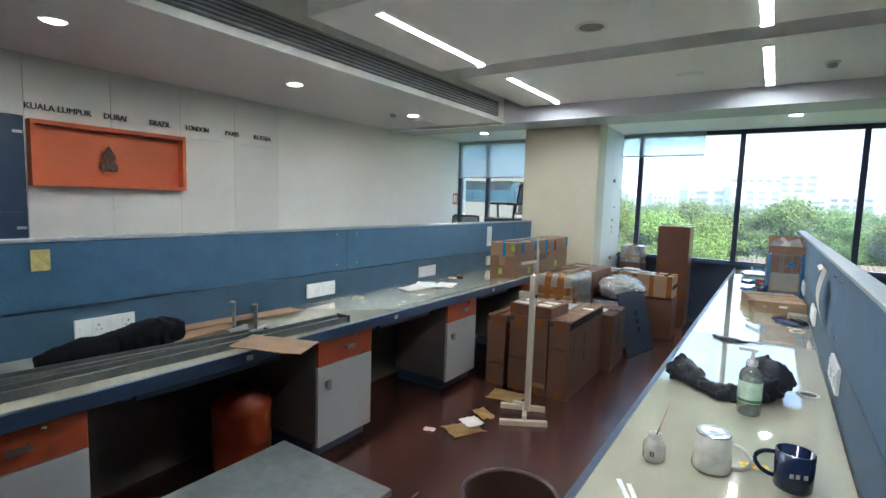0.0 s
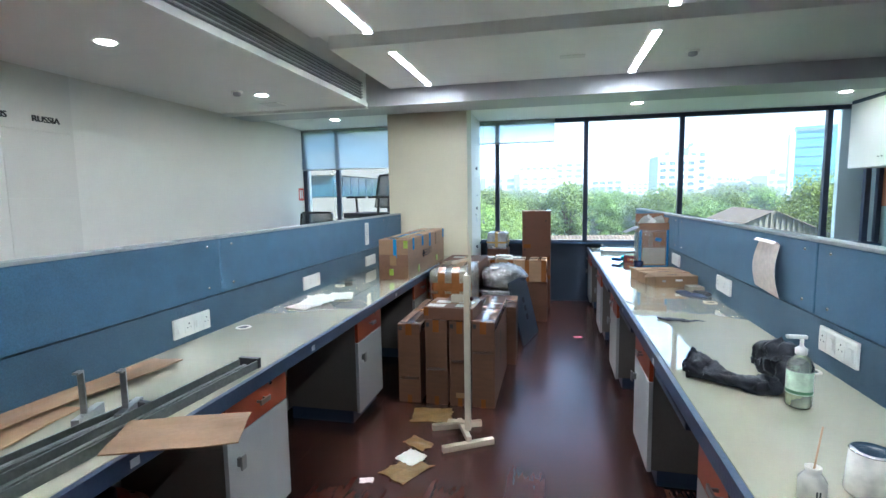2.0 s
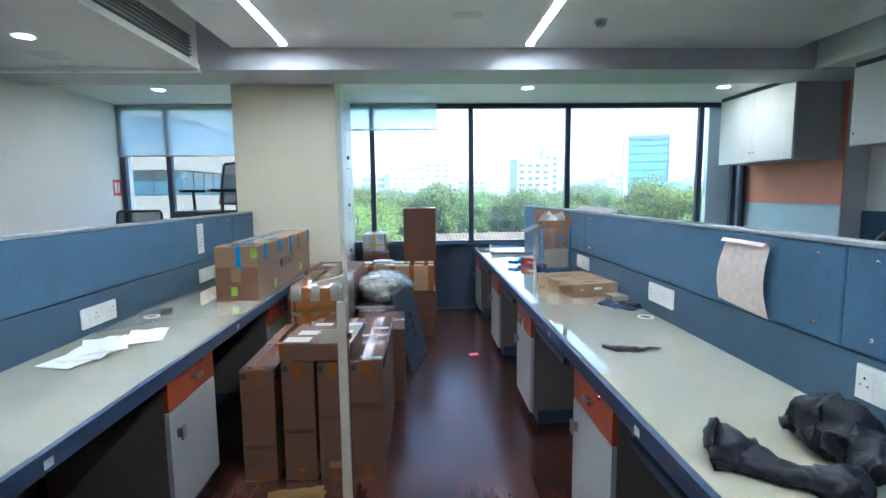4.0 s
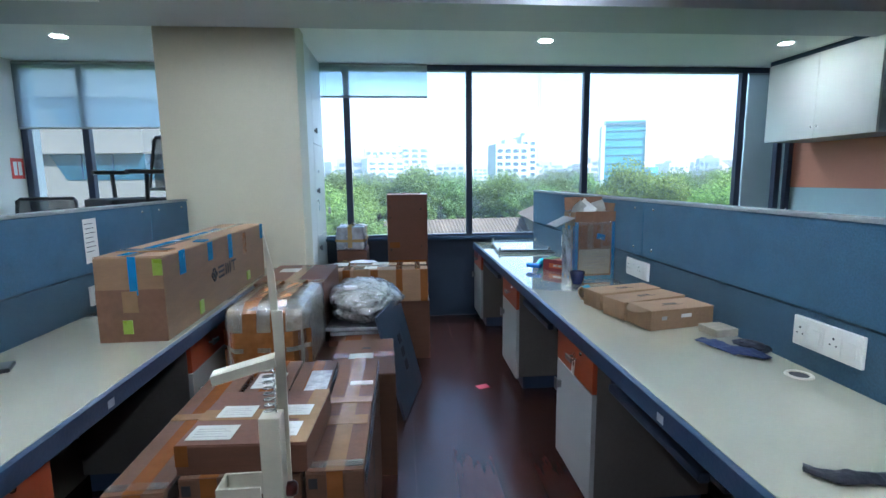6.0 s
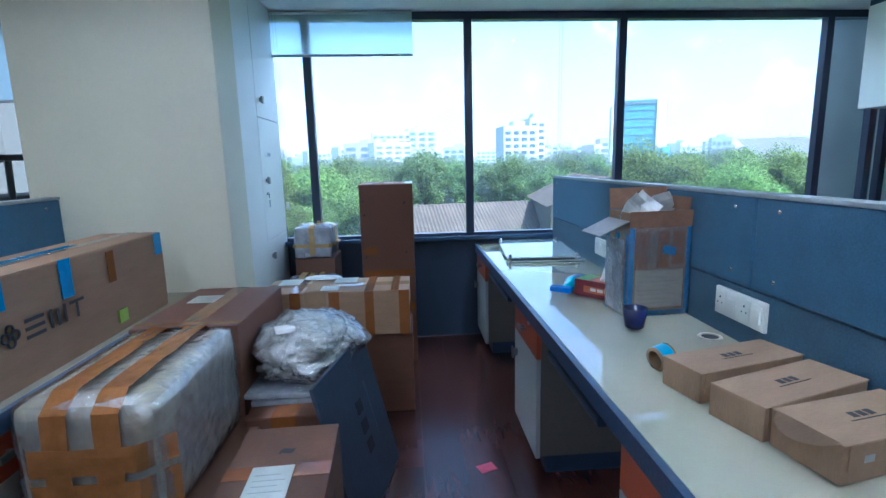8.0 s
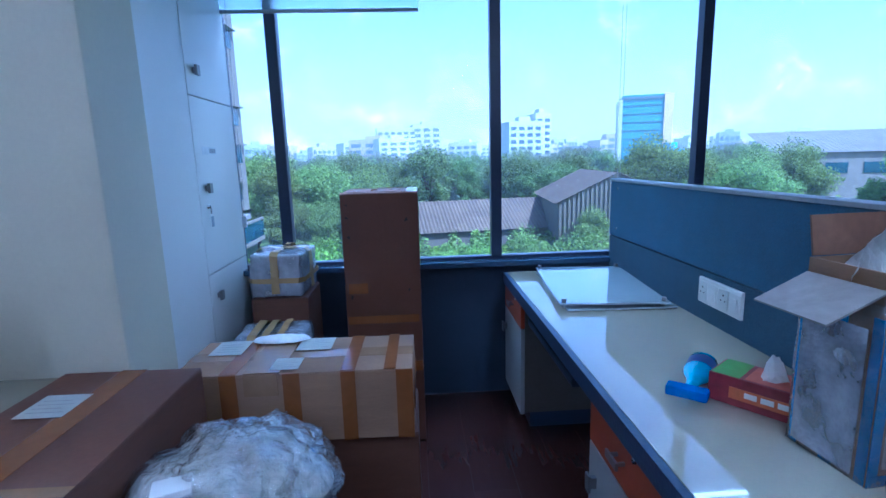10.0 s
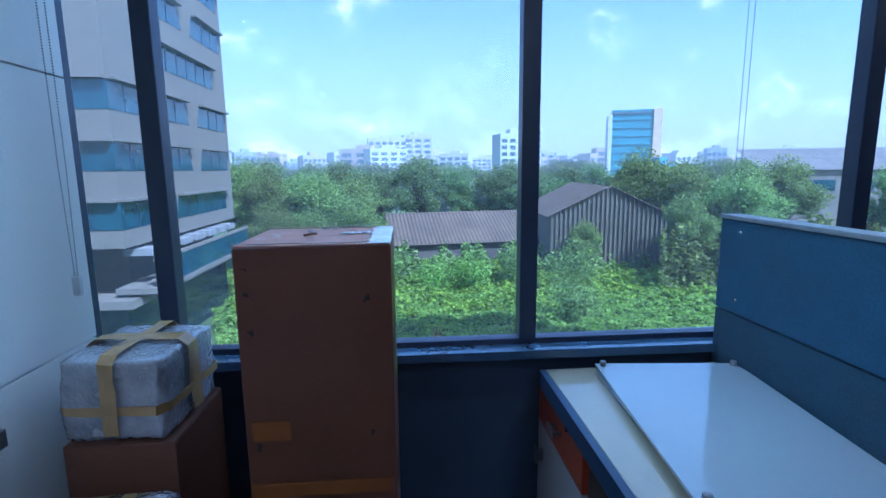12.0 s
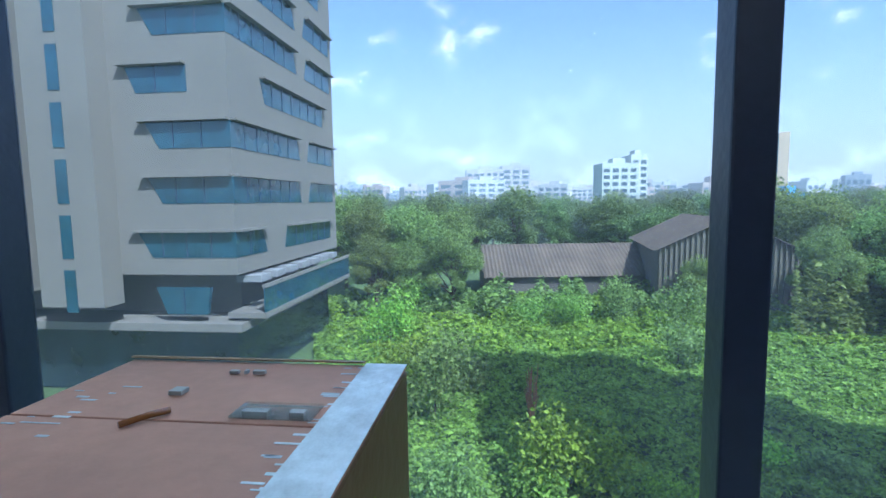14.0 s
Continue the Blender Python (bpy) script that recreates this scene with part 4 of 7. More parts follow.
WHITE_CER = mat("cream_ceramic", (0.72, 0.68, 0.60), 0.15, stain=0.06, stain_scale=12, bump=0.0, coat=0.4)
NAVY_CER = mat("navy_ceramic", (0.012, 0.022, 0.055), 0.12, bump=0.0, coat=0.5)
mug(0.305, 2.10, -8, 0.05, 0.10, WHITE_CER, "cream ceramic jug mug with a steel rim", taper=0.86, lidded=True)
m_ = mug(0.49, 2.12, 172, 0.044, 0.098, NAVY_CER, "dark navy mug with a small white print")
for dx in (-0.012, 0.006, 0.02):
    part("printed_mark", boxm(dx, 0.0440, 0.045, dx + 0.009, 0.0446, 0.056), PAPER, m_, m=pose(0, 0, 0, 0, 0, 30))
t = thing("small_bottle", "small white ceramic bottle with a stick", "bottle", (0.165, 2.05, ZT))
part("bottle", lathe([(0, 0), (0.027, 0), (0.030, 0.004), (0.030, 0.045), (0.020, 0.06), (0.015, 0.066), (0.018, 0.078), (0.014, 0.079), (0.012, 0.06), (0, 0.05)], 8), WHITE_CER, t)
part("stick", sweep([(0.0, 0, 0.06), (0.028, 0.03, 0.16)], 0.0022, 6), mat("cane", (0.35, 0.22, 0.12), 0.6), t)
part("printed_mark", boxm(-0.005, -0.0295, 0.018, 0.005, -0.0288, 0.034), INK, t)
t = thing("round_tin", "flat grey round tin lid", "tin", (0.60, 2.02, ZT))
part("tin", lathe([(0, 0), (0.045, 0), (0.048, 0.004), (0.048, 0.016), (0.044, 0.019), (0, 0.020)], 28), STEEL, t)
bm = bmesh.new()
bmesh.ops.create_grid(bm, x_segments=8, y_segments=5, size=1)
for v in bm.verts:
    v.co = Vector((v.co.x * 0.035, v.co.y * 0.018, 0.006 + 0.008 * noise.noise(v.co * 3)))
bmesh.ops.solidify(bm, geom=bm.faces[:], thickness=0.0015)
solo("wrapper", bm, mat("yellow_wrapper", (0.75, 0.48, 0.03), 0.3, bump=0.1), "crumpled yellow plastic wrapper on the worktop", "wrapper", (0.405, 2.17, ZT), rz=15)
solo("paper_strip", boxm(-0.006, -0.09, 0, 0.006, 0.09, 0.003), PAPER, "thin white paper strip on the worktop", "strip", (0.155, 1.80, ZT), rz=28)
solo("paper_strip", boxm(-0.006, -0.08, 0, 0.006, 0.08, 0.003), PAPER, "thin white paper strip on the worktop", "strip", (0.175, 1.80, ZT), rz=26)
t = thing("handwash_bottle", "pump bottle half full of pale green soap", "bottle", (0.372, 2.60, ZT))
SOAP = clear("clear_plastic", (0.90, 0.95, 0.90), 0.06, 0.08, body=0.45, body_colour=(0.88, 0.92, 0.86))
part("bottle", lathe([(0, 0), (0.033, 0), (0.037, 0.006), (0.037, 0.135), (0.030, 0.155), (0.016, 0.165), (0.015, 0.175)], 32), SOAP, t)
part("soap", lathe([(0, 0.003), (0.033, 0.003), (0.0345, 0.008), (0.0345, 0.05), (0, 0.05)], 32), mat("green_soap", (0.72, 0.80, 0.46), 0.2, bump=0), t)
part("label", lathe([(0.0376, 0.045), (0.0376, 0.120)], 32), mat("soap_label", (0.66, 0.82, 0.64), 0.4, stain=0.25, stain_scale=30), t, "pale green label")
part("label_band", lathe([(0.0381, 0.048), (0.0381, 0.058)], 32), mat("soap_band", (0.10, 0.25, 0.12), 0.4), t)
part("pump", lathe([(0.017, 0.172), (0.018, 0.19), (0.010, 0.195), (0.006, 0.20), (0.006, 0.222), (0, 0.223)], 20), PLASTIC_W, t)
part("nozzle", boxm(-0.045, -0.008, 0.222, 0.014, 0.008, 0.234, bevel=0.003), PLASTIC_W, t)


def cloth(name, label, category, pts, material, r, seed, flat=0.5, rz=0.0):
    """A limp thing of cloth: swollen along a line of (x, y, z, radius), creased by noise."""
    bm = bmesh.new()
    seg = 30
    rings = []
    n = 48
    for i in range(n):
        s = i / (n - 1) * (len(pts) - 1)
        k = min(int(s), len(pts) - 2)
        f = s - k
        f = f * f * (3 - 2 * f)
        p = [pts[k][j] * (1 - f) + pts[k + 1][j] * f for j in range(4)]
        d = Vector(pts[min(k + 1, len(pts) - 1)][:3]) - Vector(pts[max(k, 0)][:3])
        side = Vector((-d.y, d.x, 0)).normalized()
        ring = []
        for q in range(seg):
            a = 2 * math.pi * q / seg
            o = side * math.cos(a) * p[3] + Vector((0, 0, math.sin(a) * p[3] * flat))
            v = Vector(p[:3]) + o
            v += noise.noise_vector(v * 22 + Vector((seed, 0, 0))) * r * 0.35 + noise.noise_vector(v * 60 + Vector((seed, 0, 0))) * r * 0.12
            fold = 1 - min(abs(noise.noise(v * 17 + Vector((seed, 9, 4)))) * 5, 1)      # sharp furrows
            v -= o * fold * min(0.45, 8 * r)
            v.z = max(v.z, ZT + 0.001)
            ring.append(bm.verts.new(v))
        rings.append(ring)
    for a, b in zip(rings, rings[1:]):
        for q in range(seg):
            f = bm.faces.new((a[q], a[(q + 1) % seg], b[(q + 1) % seg], b[q]))
            f.smooth = True
    bm.faces.new(rings[0][::-1]); bm.faces.new(rings[-1])
    c0 = Vector(pts[0][:3])
    bmesh.ops.translate(bm, verts=bm.verts, vec=-Vector((c0.x, c0.y, ZT)))
    return solo(name, bm, material, label, category, (c0.x, c0.y, ZT))


cloth("cloth_bag", "crumpled black cloth pouch on the worktop", "bag", [(0.095, 2.85, 0.775, 0.012), (0.112, 2.845, 0.793, 0.066), (0.165, 2.805, 0.778, 0.046), (0.235, 2.735, 0.768, 0.036), (0.30, 2.70, 0.772, 0.05), (0.36, 2.715, 0.775, 0.03)], BLACK_CLOTH, 0.045, 3, 0.8)
cloth("cloth_bag", "crumpled black cloth hood lying on the worktop", "bag", [(0.395, 2.705, 0.775, 0.02), (0.41, 2.76, 0.80, 0.06), (0.425, 2.84, 0.815, 0.085), (0.42, 2.92, 0.81, 0.075), (0.40, 2.985, 0.78, 0.03)], BLACK_CLOTH, 0.055, 9, 0.95)
cloth("strap", "black strap with a buckle on the worktop", "strap", [(0.17, 3.72, 0.756, 0.018), (0.21, 3.68, 0.758, 0.026), (0.28, 3.665, 0.756, 0.022), (0.33, 3.675, 0.754, 0.009), (0.395, 3.685, 0.753, 0.004)], BLACK_CLOTH, 0.02, 5, 0.35)
NAVY_CLOTH = mat("navy_cloth", (0.010, 0.022, 0.075), 0.75, var=0.2, scale=200, stain=0.2, stain_scale=8, bump=0.1, bump_scale=160)
cloth("cloth_mask", "folded navy blue cloth mask on the worktop", "mask", [(0.45, 4.54, 0.758, 0.02), (0.49, 4.42, 0.760, 0.045), (0.54, 4.37, 0.758, 0.05), (0.575, 4.33, 0.756, 0.02)], NAVY_CLOTH, 0.03, 7, 0.14)
cloth("cloth_mask", "black cloth strap of a folded cloth mask", "strap", [(0.53, 4.47, 0.765, 0.02), (0.57, 4.45, 0.77, 0.035), (0.60, 4.38, 0.765, 0.03)], BLACK_CLOTH, 0.03, 17, 0.3)

# ---- far part of the right worktop ----
KRAFT = mat("kraft_board", (0.30, 0.192, 0.108), 0.7, var=0.07, scale=70, stain=0.12, stain_scale=7, bump=0.04, bump_scale=90, stretch=(1, 5, 1))


def small_carton(x, y, rz, w, d, h, label):
    t = thing("mailer_box", label, "box", (x, y, ZT), rz, group="mailer boxes")
    part("tray", boxm(-w / 2, -d / 2, 0, w / 2, d / 2, h * 0.96, bevel=0.003), KRAFT, t)
    part("lid", boxm(-w / 2 - 0.001, -d / 2 - 0.002, h * 0.962, w / 2 + 0.001, d / 2, h * 0.99, bevel=0.001), KRAFT, t)
    part("front_flap", boxm(-w / 2 + 0.012, -d / 2 - 0.003, h * 0.35, w / 2 - 0.012, -d / 2 - 0.0005, h * 0.965), KRAFT, t)
    for i in range(3):
        part("print", boxm(-0.03 + 0.022 * i, -0.004, h * 0.991, -0.014 + 0.022 * i, 0.016, h * 0.991 + 0.0005), INK, t)
    part("print", boxm(-0.05, -0.014, h * 0.991, 0.055, -0.011, h * 0.991 + 0.0005), INK, t)
    part("print", boxm(-w / 2 + 0.05, -d / 2 - 0.0042, h * 0.5, -w / 2 + 0.075, -d / 2 - 0.0032, h * 0.68), PRINT, t)
    part("barcode_label", boxm(-0.01, -d / 2 - 0.0045, h * 0.55, 0.04, -d / 2 - 0.0032, h * 0.72), PAPER, t)
    return t


mailer = small_carton(0.462, 4.772, 11, 0.31, 0.15, 0.084, "flat brown mailer carton with its tuck flap out")
bm = bmesh.new()
arc = [(-0.152 - 0.05 * math.sin(math.pi * i / 10) ** 0.6, -0.07 + 0.135 * i / 10) for i in range(11)]
bm.faces.new([bm.verts.new((x, y, 0.0842 - 0.30 * max(-x - 0.152, 0))) for x, y in arc])
bmesh.ops.solidify(bm, geom=bm.faces[:], thickness=0.002)
part("tuck_flap", bm, KRAFT, mailer)
small_carton(0.432, 4.938, 17, 0.35, 0.138, 0.083, "flat brown mailer carton behind another")
small_carton(0.405, 5.107, 14, 0.35, 0.13, 0.082, "flat brown mailer carton with a finger hole")
solo("wood_block", boxm(-0.05, -0.05, 0, 0.05, 0.05, 0.03, bevel=0.002), mat("dusty_wood", (0.28, 0.25, 0.19), 0.7, stain=0.2), "small dusty wooden block on the worktop", "block", (0.575, 4.615, ZT), rz=8)
t = thing("bowl_cup", "small dark blue plastic cup on the worktop", "cup", (0.352, 5.585, ZT))
part("cup", lathe([(0, 0), (0.030, 0), (0.034, 0.004), (0.045, 0.075), (0.042, 0.075), (0.030, 0.008), (0, 0.006)], 32), mat("dark_blue_plastic", (0.010, 0.016, 0.07), 0.25, bump=0), t)
t = thing("tape_roll", "roll of clear tape with a blue label on its side", "tape", (0.265, 5.22, ZT + 0.036))
bm = lathe([(0.026, -0.025), (0.036, -0.025), (0.036, 0.025), (0.026, 0.025), (0.026, -0.025)], 32)
part("roll", bm, TAPE_C, t, m=pose(0, 0, 0, 0, 80, 15))
part("label", lathe([(0.0365, -0.02), (0.0365, 0.018)], 32), mat("cyan_label", (0.03, 0.28, 0.45), 0.4), t, m=pose(0, 0, 0, 0, 80, 15))
# open carton bound with blue tape
ob = thing("open_carton", "open carton wrapped in film and blue tape, sheets inside", "box", (0.497, 5.80, ZT), 4)
W, D, H = 0.255, 0.17, 0.41
KR = mat("worn_board", (0.22, 0.115, 0.062), 0.6, var=0.1, scale=50, stain=0.25, stain_scale=9, bump=0.06)
for a in ((-W / 2, -D / 2, 0, W / 2, -D / 2 + 0.006, H), (-W / 2, D / 2 - 0.006, 0, W / 2, D / 2, H), (-W / 2, -D / 2 + 0.0065, 0, -W / 2 + 0.006, D / 2 - 0.0065, H), (W / 2 - 0.006, -D / 2 + 0.0065, 0, W / 2, D / 2 - 0.0065, H)):
    part("side", boxm(*a), CARD_L, ob)
part("bottom", boxm(-W / 2 + 0.007, -D / 2 + 0.007, 0.001, W / 2 - 0.007, D / 2 - 0.007, 0.006), CARD_L, ob)
part("flap", boxm(-W / 2, 0, 0, W / 2, 0.085, 0.004), KR, ob, m=pose(0, D / 2 - 0.004, H + 0.003, 80, 0, 0))
part("flap", boxm(-W / 2 - 0.004, -0.004, -0.075, W / 2 + 0.004, 0, 0.006), KR, ob, "front flap folded down over the rim", m=pose(0, -D / 2 - 0.0075, H, 4, 0, 0))
part("flap", boxm(-0.13, -D / 2, 0, 0, D / 2, 0.004), mat("flap_inside", (0.24, 0.22, 0.20), 0.5, var=0.1, stain=0.2, stain_scale=9), ob, "torn flap hanging out", m=pose(-W / 2 - 0.002, 0, H - 0.03, 0, -24, 0) @ pose(0, 0, 0, 0, 180, 0) @ pose(0.13, 0, 0, 0, 0, 0))
part("flap", boxm(0, -D / 2, 0, 0.05, D / 2, 0.004), KR, ob, m=pose(W / 2 - 0.01, 0, H + 0.003, 0, -80, 0))
# tape bands over the upper front, a label below, blue tape along the edges
for x0, x1, z0, tm in ((-0.105, -0.05, 0.46, TAPE_O), (-0.046, -0.02, 0.52, TAPE_C), (-0.012, 0.036, 0.47, TAPE_O), (0.05, 0.10, 0.50, TAPE_O)):
    bm = boxm(x0, -D / 2 - 0.0058, z0 * H, x1, -D / 2 - 0.0046, 0.83 * H)
    bmesh.ops.subdivide_edges(bm, edges=bm.edges[:], cuts=3, use_grid_fill=True)
    rough_up(bm, 0.0015, 40, 3)
    part("tape", bm, tm, ob)
for x in (-W / 2 - 0.004, W / 2 - 0.02):
    part("tape", boxm(x, -D / 2 - 0.0075, 0.0, x + 0.022, -D / 2 - 0.006, H * 0.94), TAPE_BL, ob)
for y, w in ((-D / 2 - 0.004, 0.02), (-0.02, 0.03), (D / 2 - 0.02, 0.02)):
    part("tape", boxm(-W / 2 - 0.0065, y, 0.0, -W / 2 - 0.005, y + w, H * 0.8), TAPE_BL, ob)
part("tape", boxm(-W / 2, -D / 2 - 0.0085, 0.0, W / 2, -D / 2 - 0.0077, 0.022), TAPE_BL, ob)
part("tape", boxm(-0.055, -D / 2 - 0.0078, 0.60 * H, 0.0, -D / 2 - 0.0068, 0.68 * H), TAPE_BL, ob, m=pose(0, 0, 0, 0, 14, 0))
lab = part("paper_label", boxm(-0.10, -D / 2 - 0.0058, 0.08 * H, 0.10, -D / 2 - 0.0042, 0.45 * H), mat("beige_label", (0.50, 0.42, 0.30), 0.6), ob)
for i in range(7):
    part("print_line", boxm(-0.09, -D / 2 - 0.0062, (0.12 + 0.043 * i) * H, 0.03 + 0.02 * (i % 3), -D / 2 - 0.0059, (0.127 + 0.043 * i) * H), PRINT, lab)
bm = boxm(-W / 2 - 0.009, -D / 2 - 0.010, 0.001, W / 2 + 0.004, D / 2 + 0.004, H * 0.86)
bmesh.ops.delete(bm, geom=[f for f in bm.faces if abs(f.normal.z) > 0.9 or f.normal.x > 0.9 or f.normal.y > 0.9], context="FACES")
bmesh.ops.subdivide_edges(bm, edges=bm.edges[:], cuts=12, use_grid_fill=True)
for v in bm.verts:
    k = noise.noise_vector(v.co * 22) * 0.004
    v.co += Vector((min(k.x, 0.001), min(k.y, 0.001), 0))
for f in bm.faces:
    f.smooth = True
part("film", bm, clear("carton_film", (0.95, 0.97, 0.98), 0.08, 0.14, body=0.11, body_colour=(0.90, 0.93, 0.95), bump=0.9, bump_scale=60), ob, "crumpled clear film wrapped round the carton")
bm = boxm(-W / 2 - 0.0105, -D / 2 + 0.02, 0.01, -W / 2 - 0.0098, D / 2 - 0.01, H * 0.74)
part("padding", bm, BUBBLE, ob, "white bubble wrap on the side")
# loose sheets of film and paper standing in the open top
for i, (x, y, rx, ry, rz, w, h) in enumerate(((-0.05, 0.02, 30, -50, 10, 0.12, 0.10), (-0.02, -0.02, -10, -48, -14, 0.13, 0.10), (0.03, 0.03, 20, 62, 24, 0.12, 0.11))):
    bm = bmesh.new()
    bmesh.ops.create_grid(bm, x_segments=8, y_segments=8, size=0.5)
    for v in bm.verts:
        v.co = Vector((v.co.x * w, 0.018 * math.sin(v.co.y * 4 + i) + 0.012 * noise.noise(v.co * 3 + Vector((i, 0, 0))), (v.co.y + 0.35) * h))
    bmesh.ops.solidify(bm, geom=bm.faces[:], thickness=0.0015)
    part("sheet", bm, PAPER if i % 2 else mat("foam_sheet", (0.50, 0.50, 0.46), 0.35, stain=0.15, stain_scale=12), ob, m=pose(x, y, H - 0.02, rx, ry, rz))
# tissue box and spray bottle
t = thing("tissue_box", "maroon tissue box with a tissue pulled out", "box", (0.40, 6.015, ZT), 37)
part("box", boxm(-0.058, -0.11, 0, 0.058, 0.11, 0.075, bevel=0.003), mat("maroon_card", (0.22, 0.025, 0.035), 0.4, stain=0.2, stain_scale=10), t)
part("print", boxm(-0.0588, -0.09, 0.02, -0.0582, 0.06, 0.05), mat("orange_print", (0.55, 0.16, 0.05), 0.4), t)
part("print", boxm(-0.055, 0.04, 0.0752, 0.055, 0.105, 0.0757), mat("green_print", (0.10, 0.26, 0.04), 0.4), t)
part("print", boxm(-0.05, -0.108, 0.0752, 0.05, 0.03, 0.0757), mat("orange_print2", (0.50, 0.12, 0.06), 0.4), t)
for i in range(3):
    part("printed_mark", boxm(-0.0594, -0.075 + 0.036 * i, 0.030, -0.0589, -0.047 + 0.036 * i, 0.044), PAPER, t)
bm = bmesh.new()
bmesh.ops.create_cone(bm, segments=16, radius1=0.03, radius2=0.012, depth=0.06, cap_ends=False)
bmesh.ops.subdivide_edges(bm, edges=bm.edges[:], cuts=2, use_grid_fill=True)
bmesh.ops.translate(bm, verts=bm.verts, vec=(0, -0.02, 0.105))
rough_up(bm, 0.014, 40, 2)
bmesh.ops.solidify(bm, geom=bm.faces[:], thickness=0.0008)
part("tissue", bm, PAPER, t)
t = thing("spray_bottle", "blue glass-cleaner spray bottle lying on the worktop", "bottle", (0.284, 6.118, ZT + 0.034), -40)
t.scale = (1.05, 1.2, 0.9)
CYAN = mat("cyan_liquid", (0.02, 0.42, 0.62), 0.08, bump=0, coat=0.5)
part("bottle", lathe([(0, 0), (0.03, 0), (0.036, 0.008), (0.036, 0.08), (0.028, 0.10), (0.016, 0.13), (0.013, 0.17)], 28), CYAN, t, m=pose(0, 0.10, 0, 90, 0, 0))
part("label", lathe([(0.0363, 0.02), (0.0363, 0.07)], 28), mat("navy_label", (0.02, 0.05, 0.20), 0.3), t, m=pose(0, 0.10, 0, 90, 0, 0))
part("trigger_head", boxm(-0.05, -0.10, -0.016, 0.045, -0.065, 0.014, bevel=0.008), mat("blue_plastic", (0.01, 0.12, 0.45), 0.25), t)
# two glass sheets on spacers
for k, (zz, dx) in enumerate(((0.003, 0.012), (0.022, 0.0))):
    g = thing("glass_board", "glass board with steel standoffs, coloured pale for the sky it reflects", "glass sheet", (0.385 + dx, 7.165 - dx, ZT + zz), -3.0 - 2.5 * k, group="glass sheets")
    # opaque pale colour stands in for sky reflected in clear glass
    part("sheet", boxm(-0.225, -0.345, 0, 0.225, 0.345, 0.008, bevel=0.001), mat("sky_pale_glass", (0.40, 0.46, 0.48), 0.04, var=0.01, stain=0.02, bump=0.0, spec=0.7, coat=1.0), g)
    for x in (-0.205, 0.205):
        for y in (-0.325, 0.325):
            if k == 1:
                part("standoff", lathe([(0, -0.013), (0.009, -0.013), (0.009, -0.0005), (0, -0.0005)], 16), STEEL, g, m=pose(x, y, 0))
                part("cap", lathe([(0.010, 0.0085), (0.010, 0.022), (0.008, 0.024), (0, 0.024)], 16), STEEL, g, m=pose(x, y, 0))
            else:
                part("pad", lathe([(0, -0.0028), (0.009, -0.0028), (0.009, -0.0003), (0, -0.0003)], 12), PLASTIC_B, g, m=pose(x, y, 0))
bm = lathe([(0, 0), (0.028, 0), (0.03, 0.004), (0.0, 0.012)], 16)
solo("bottle_cap", bm, PLASTIC_W, "small white plastic cap on the window sill end", "cap", (0.36, 7.49, ZT), rz=0)

# papers on the partitions
bm = bmesh.new()
bmesh.ops.create_grid(bm, x_segments=6, y_segments=14, size=0.5)
for v in bm.verts:
    s = v.co.y + 0.5        # 0 at the bottom, 1 over the top
    z = 0.955 + 0.245 * min(s, 0.86) / 0.86
    over = max(s - 0.86, 0) / 0.14
    v.co = Vector((-0.012 - 0.022 * math.sin(min(s, 0.86) / 0.86 * math.pi) - over * 0.03 - 0.03 * max(-v.co.x - 0.2, 0) * s, v.co.x * (0.29 - 0.04 * s) + 0.02 * (1 - s), z + 0.012 * math.sin(over * math.pi) + 0.02 * v.co.x * (1 - s)))
bmesh.ops.solidify(bm, geom=bm.faces[:], thickness=0.0008)
solo("paper_sheet", bm, mat("pinkish_paper", (0.62, 0.53, 0.47), 0.7, stain=0.1, stain_scale=8), "pinkish paper sheet draped over the partition", "paper", (0.628, 3.505, 0))
for yy, w, z0, z1 in ((5.30, 0.115, 0.99, 1.20),):
    t = thing("pinned_paper", "white printed paper pinned to the partition", "paper", (-2.157, yy, (z0 + z1) / 2))
    part("sheet", boxm(0, -w / 2, -(z1 - z0) / 2, 0.0015, w / 2, (z1 - z0) / 2), PAPER, t, m=pose(0, 0, 0, 0, 0, 4))
    for i in range(7):
        part("print_line", boxm(0.0016, -w * 0.4, 0.08 - i * 0.022, 0.002, w * (0.2 + 0.06 * (i % 3)), 0.083 - i * 0.022), INK, t, m=pose(0, 0, 0, 0, 0, 4))
fs = thing("wall_sign", "small red safety sign on the wall", "sign", (WX0 + 0.0005, 7.550, 1.500))
part("plate", boxm(0, -0.075, -0.09, 0.003, 0.075, 0.09, bevel=0.001), mat("red_sign", (0.60, 0.05, 0.03), 0.4), fs)
for i in range(2):
    part("pictogram", boxm(0.0031, -0.05 + 0.055 * i, -0.06, 0.0036, -0.01 + 0.055 * i, 0.06), PAPER, fs)
solo("sticky_note", boxm(0, -0.034, -0.045, 0.004, 0.034, 0.045, bevel=0.001), mat("yellow_paper", (0.50, 0.40, 0.14), 0.7, stain=0.2, stain_scale=20), "creased yellow sticky note on the partition", "note", (-2.158, 1.36, 1.16), rz=2)
solo("pink_note", boxm(-0.04, -0.03, 0, 0.04, 0.03, 0.001), mat("pink_paper", (0.85, 0.14, 0.22), 0.6), "pink sticky note lying on the floor", "note", (-0.156, 5.90, 0.001), rz=20)

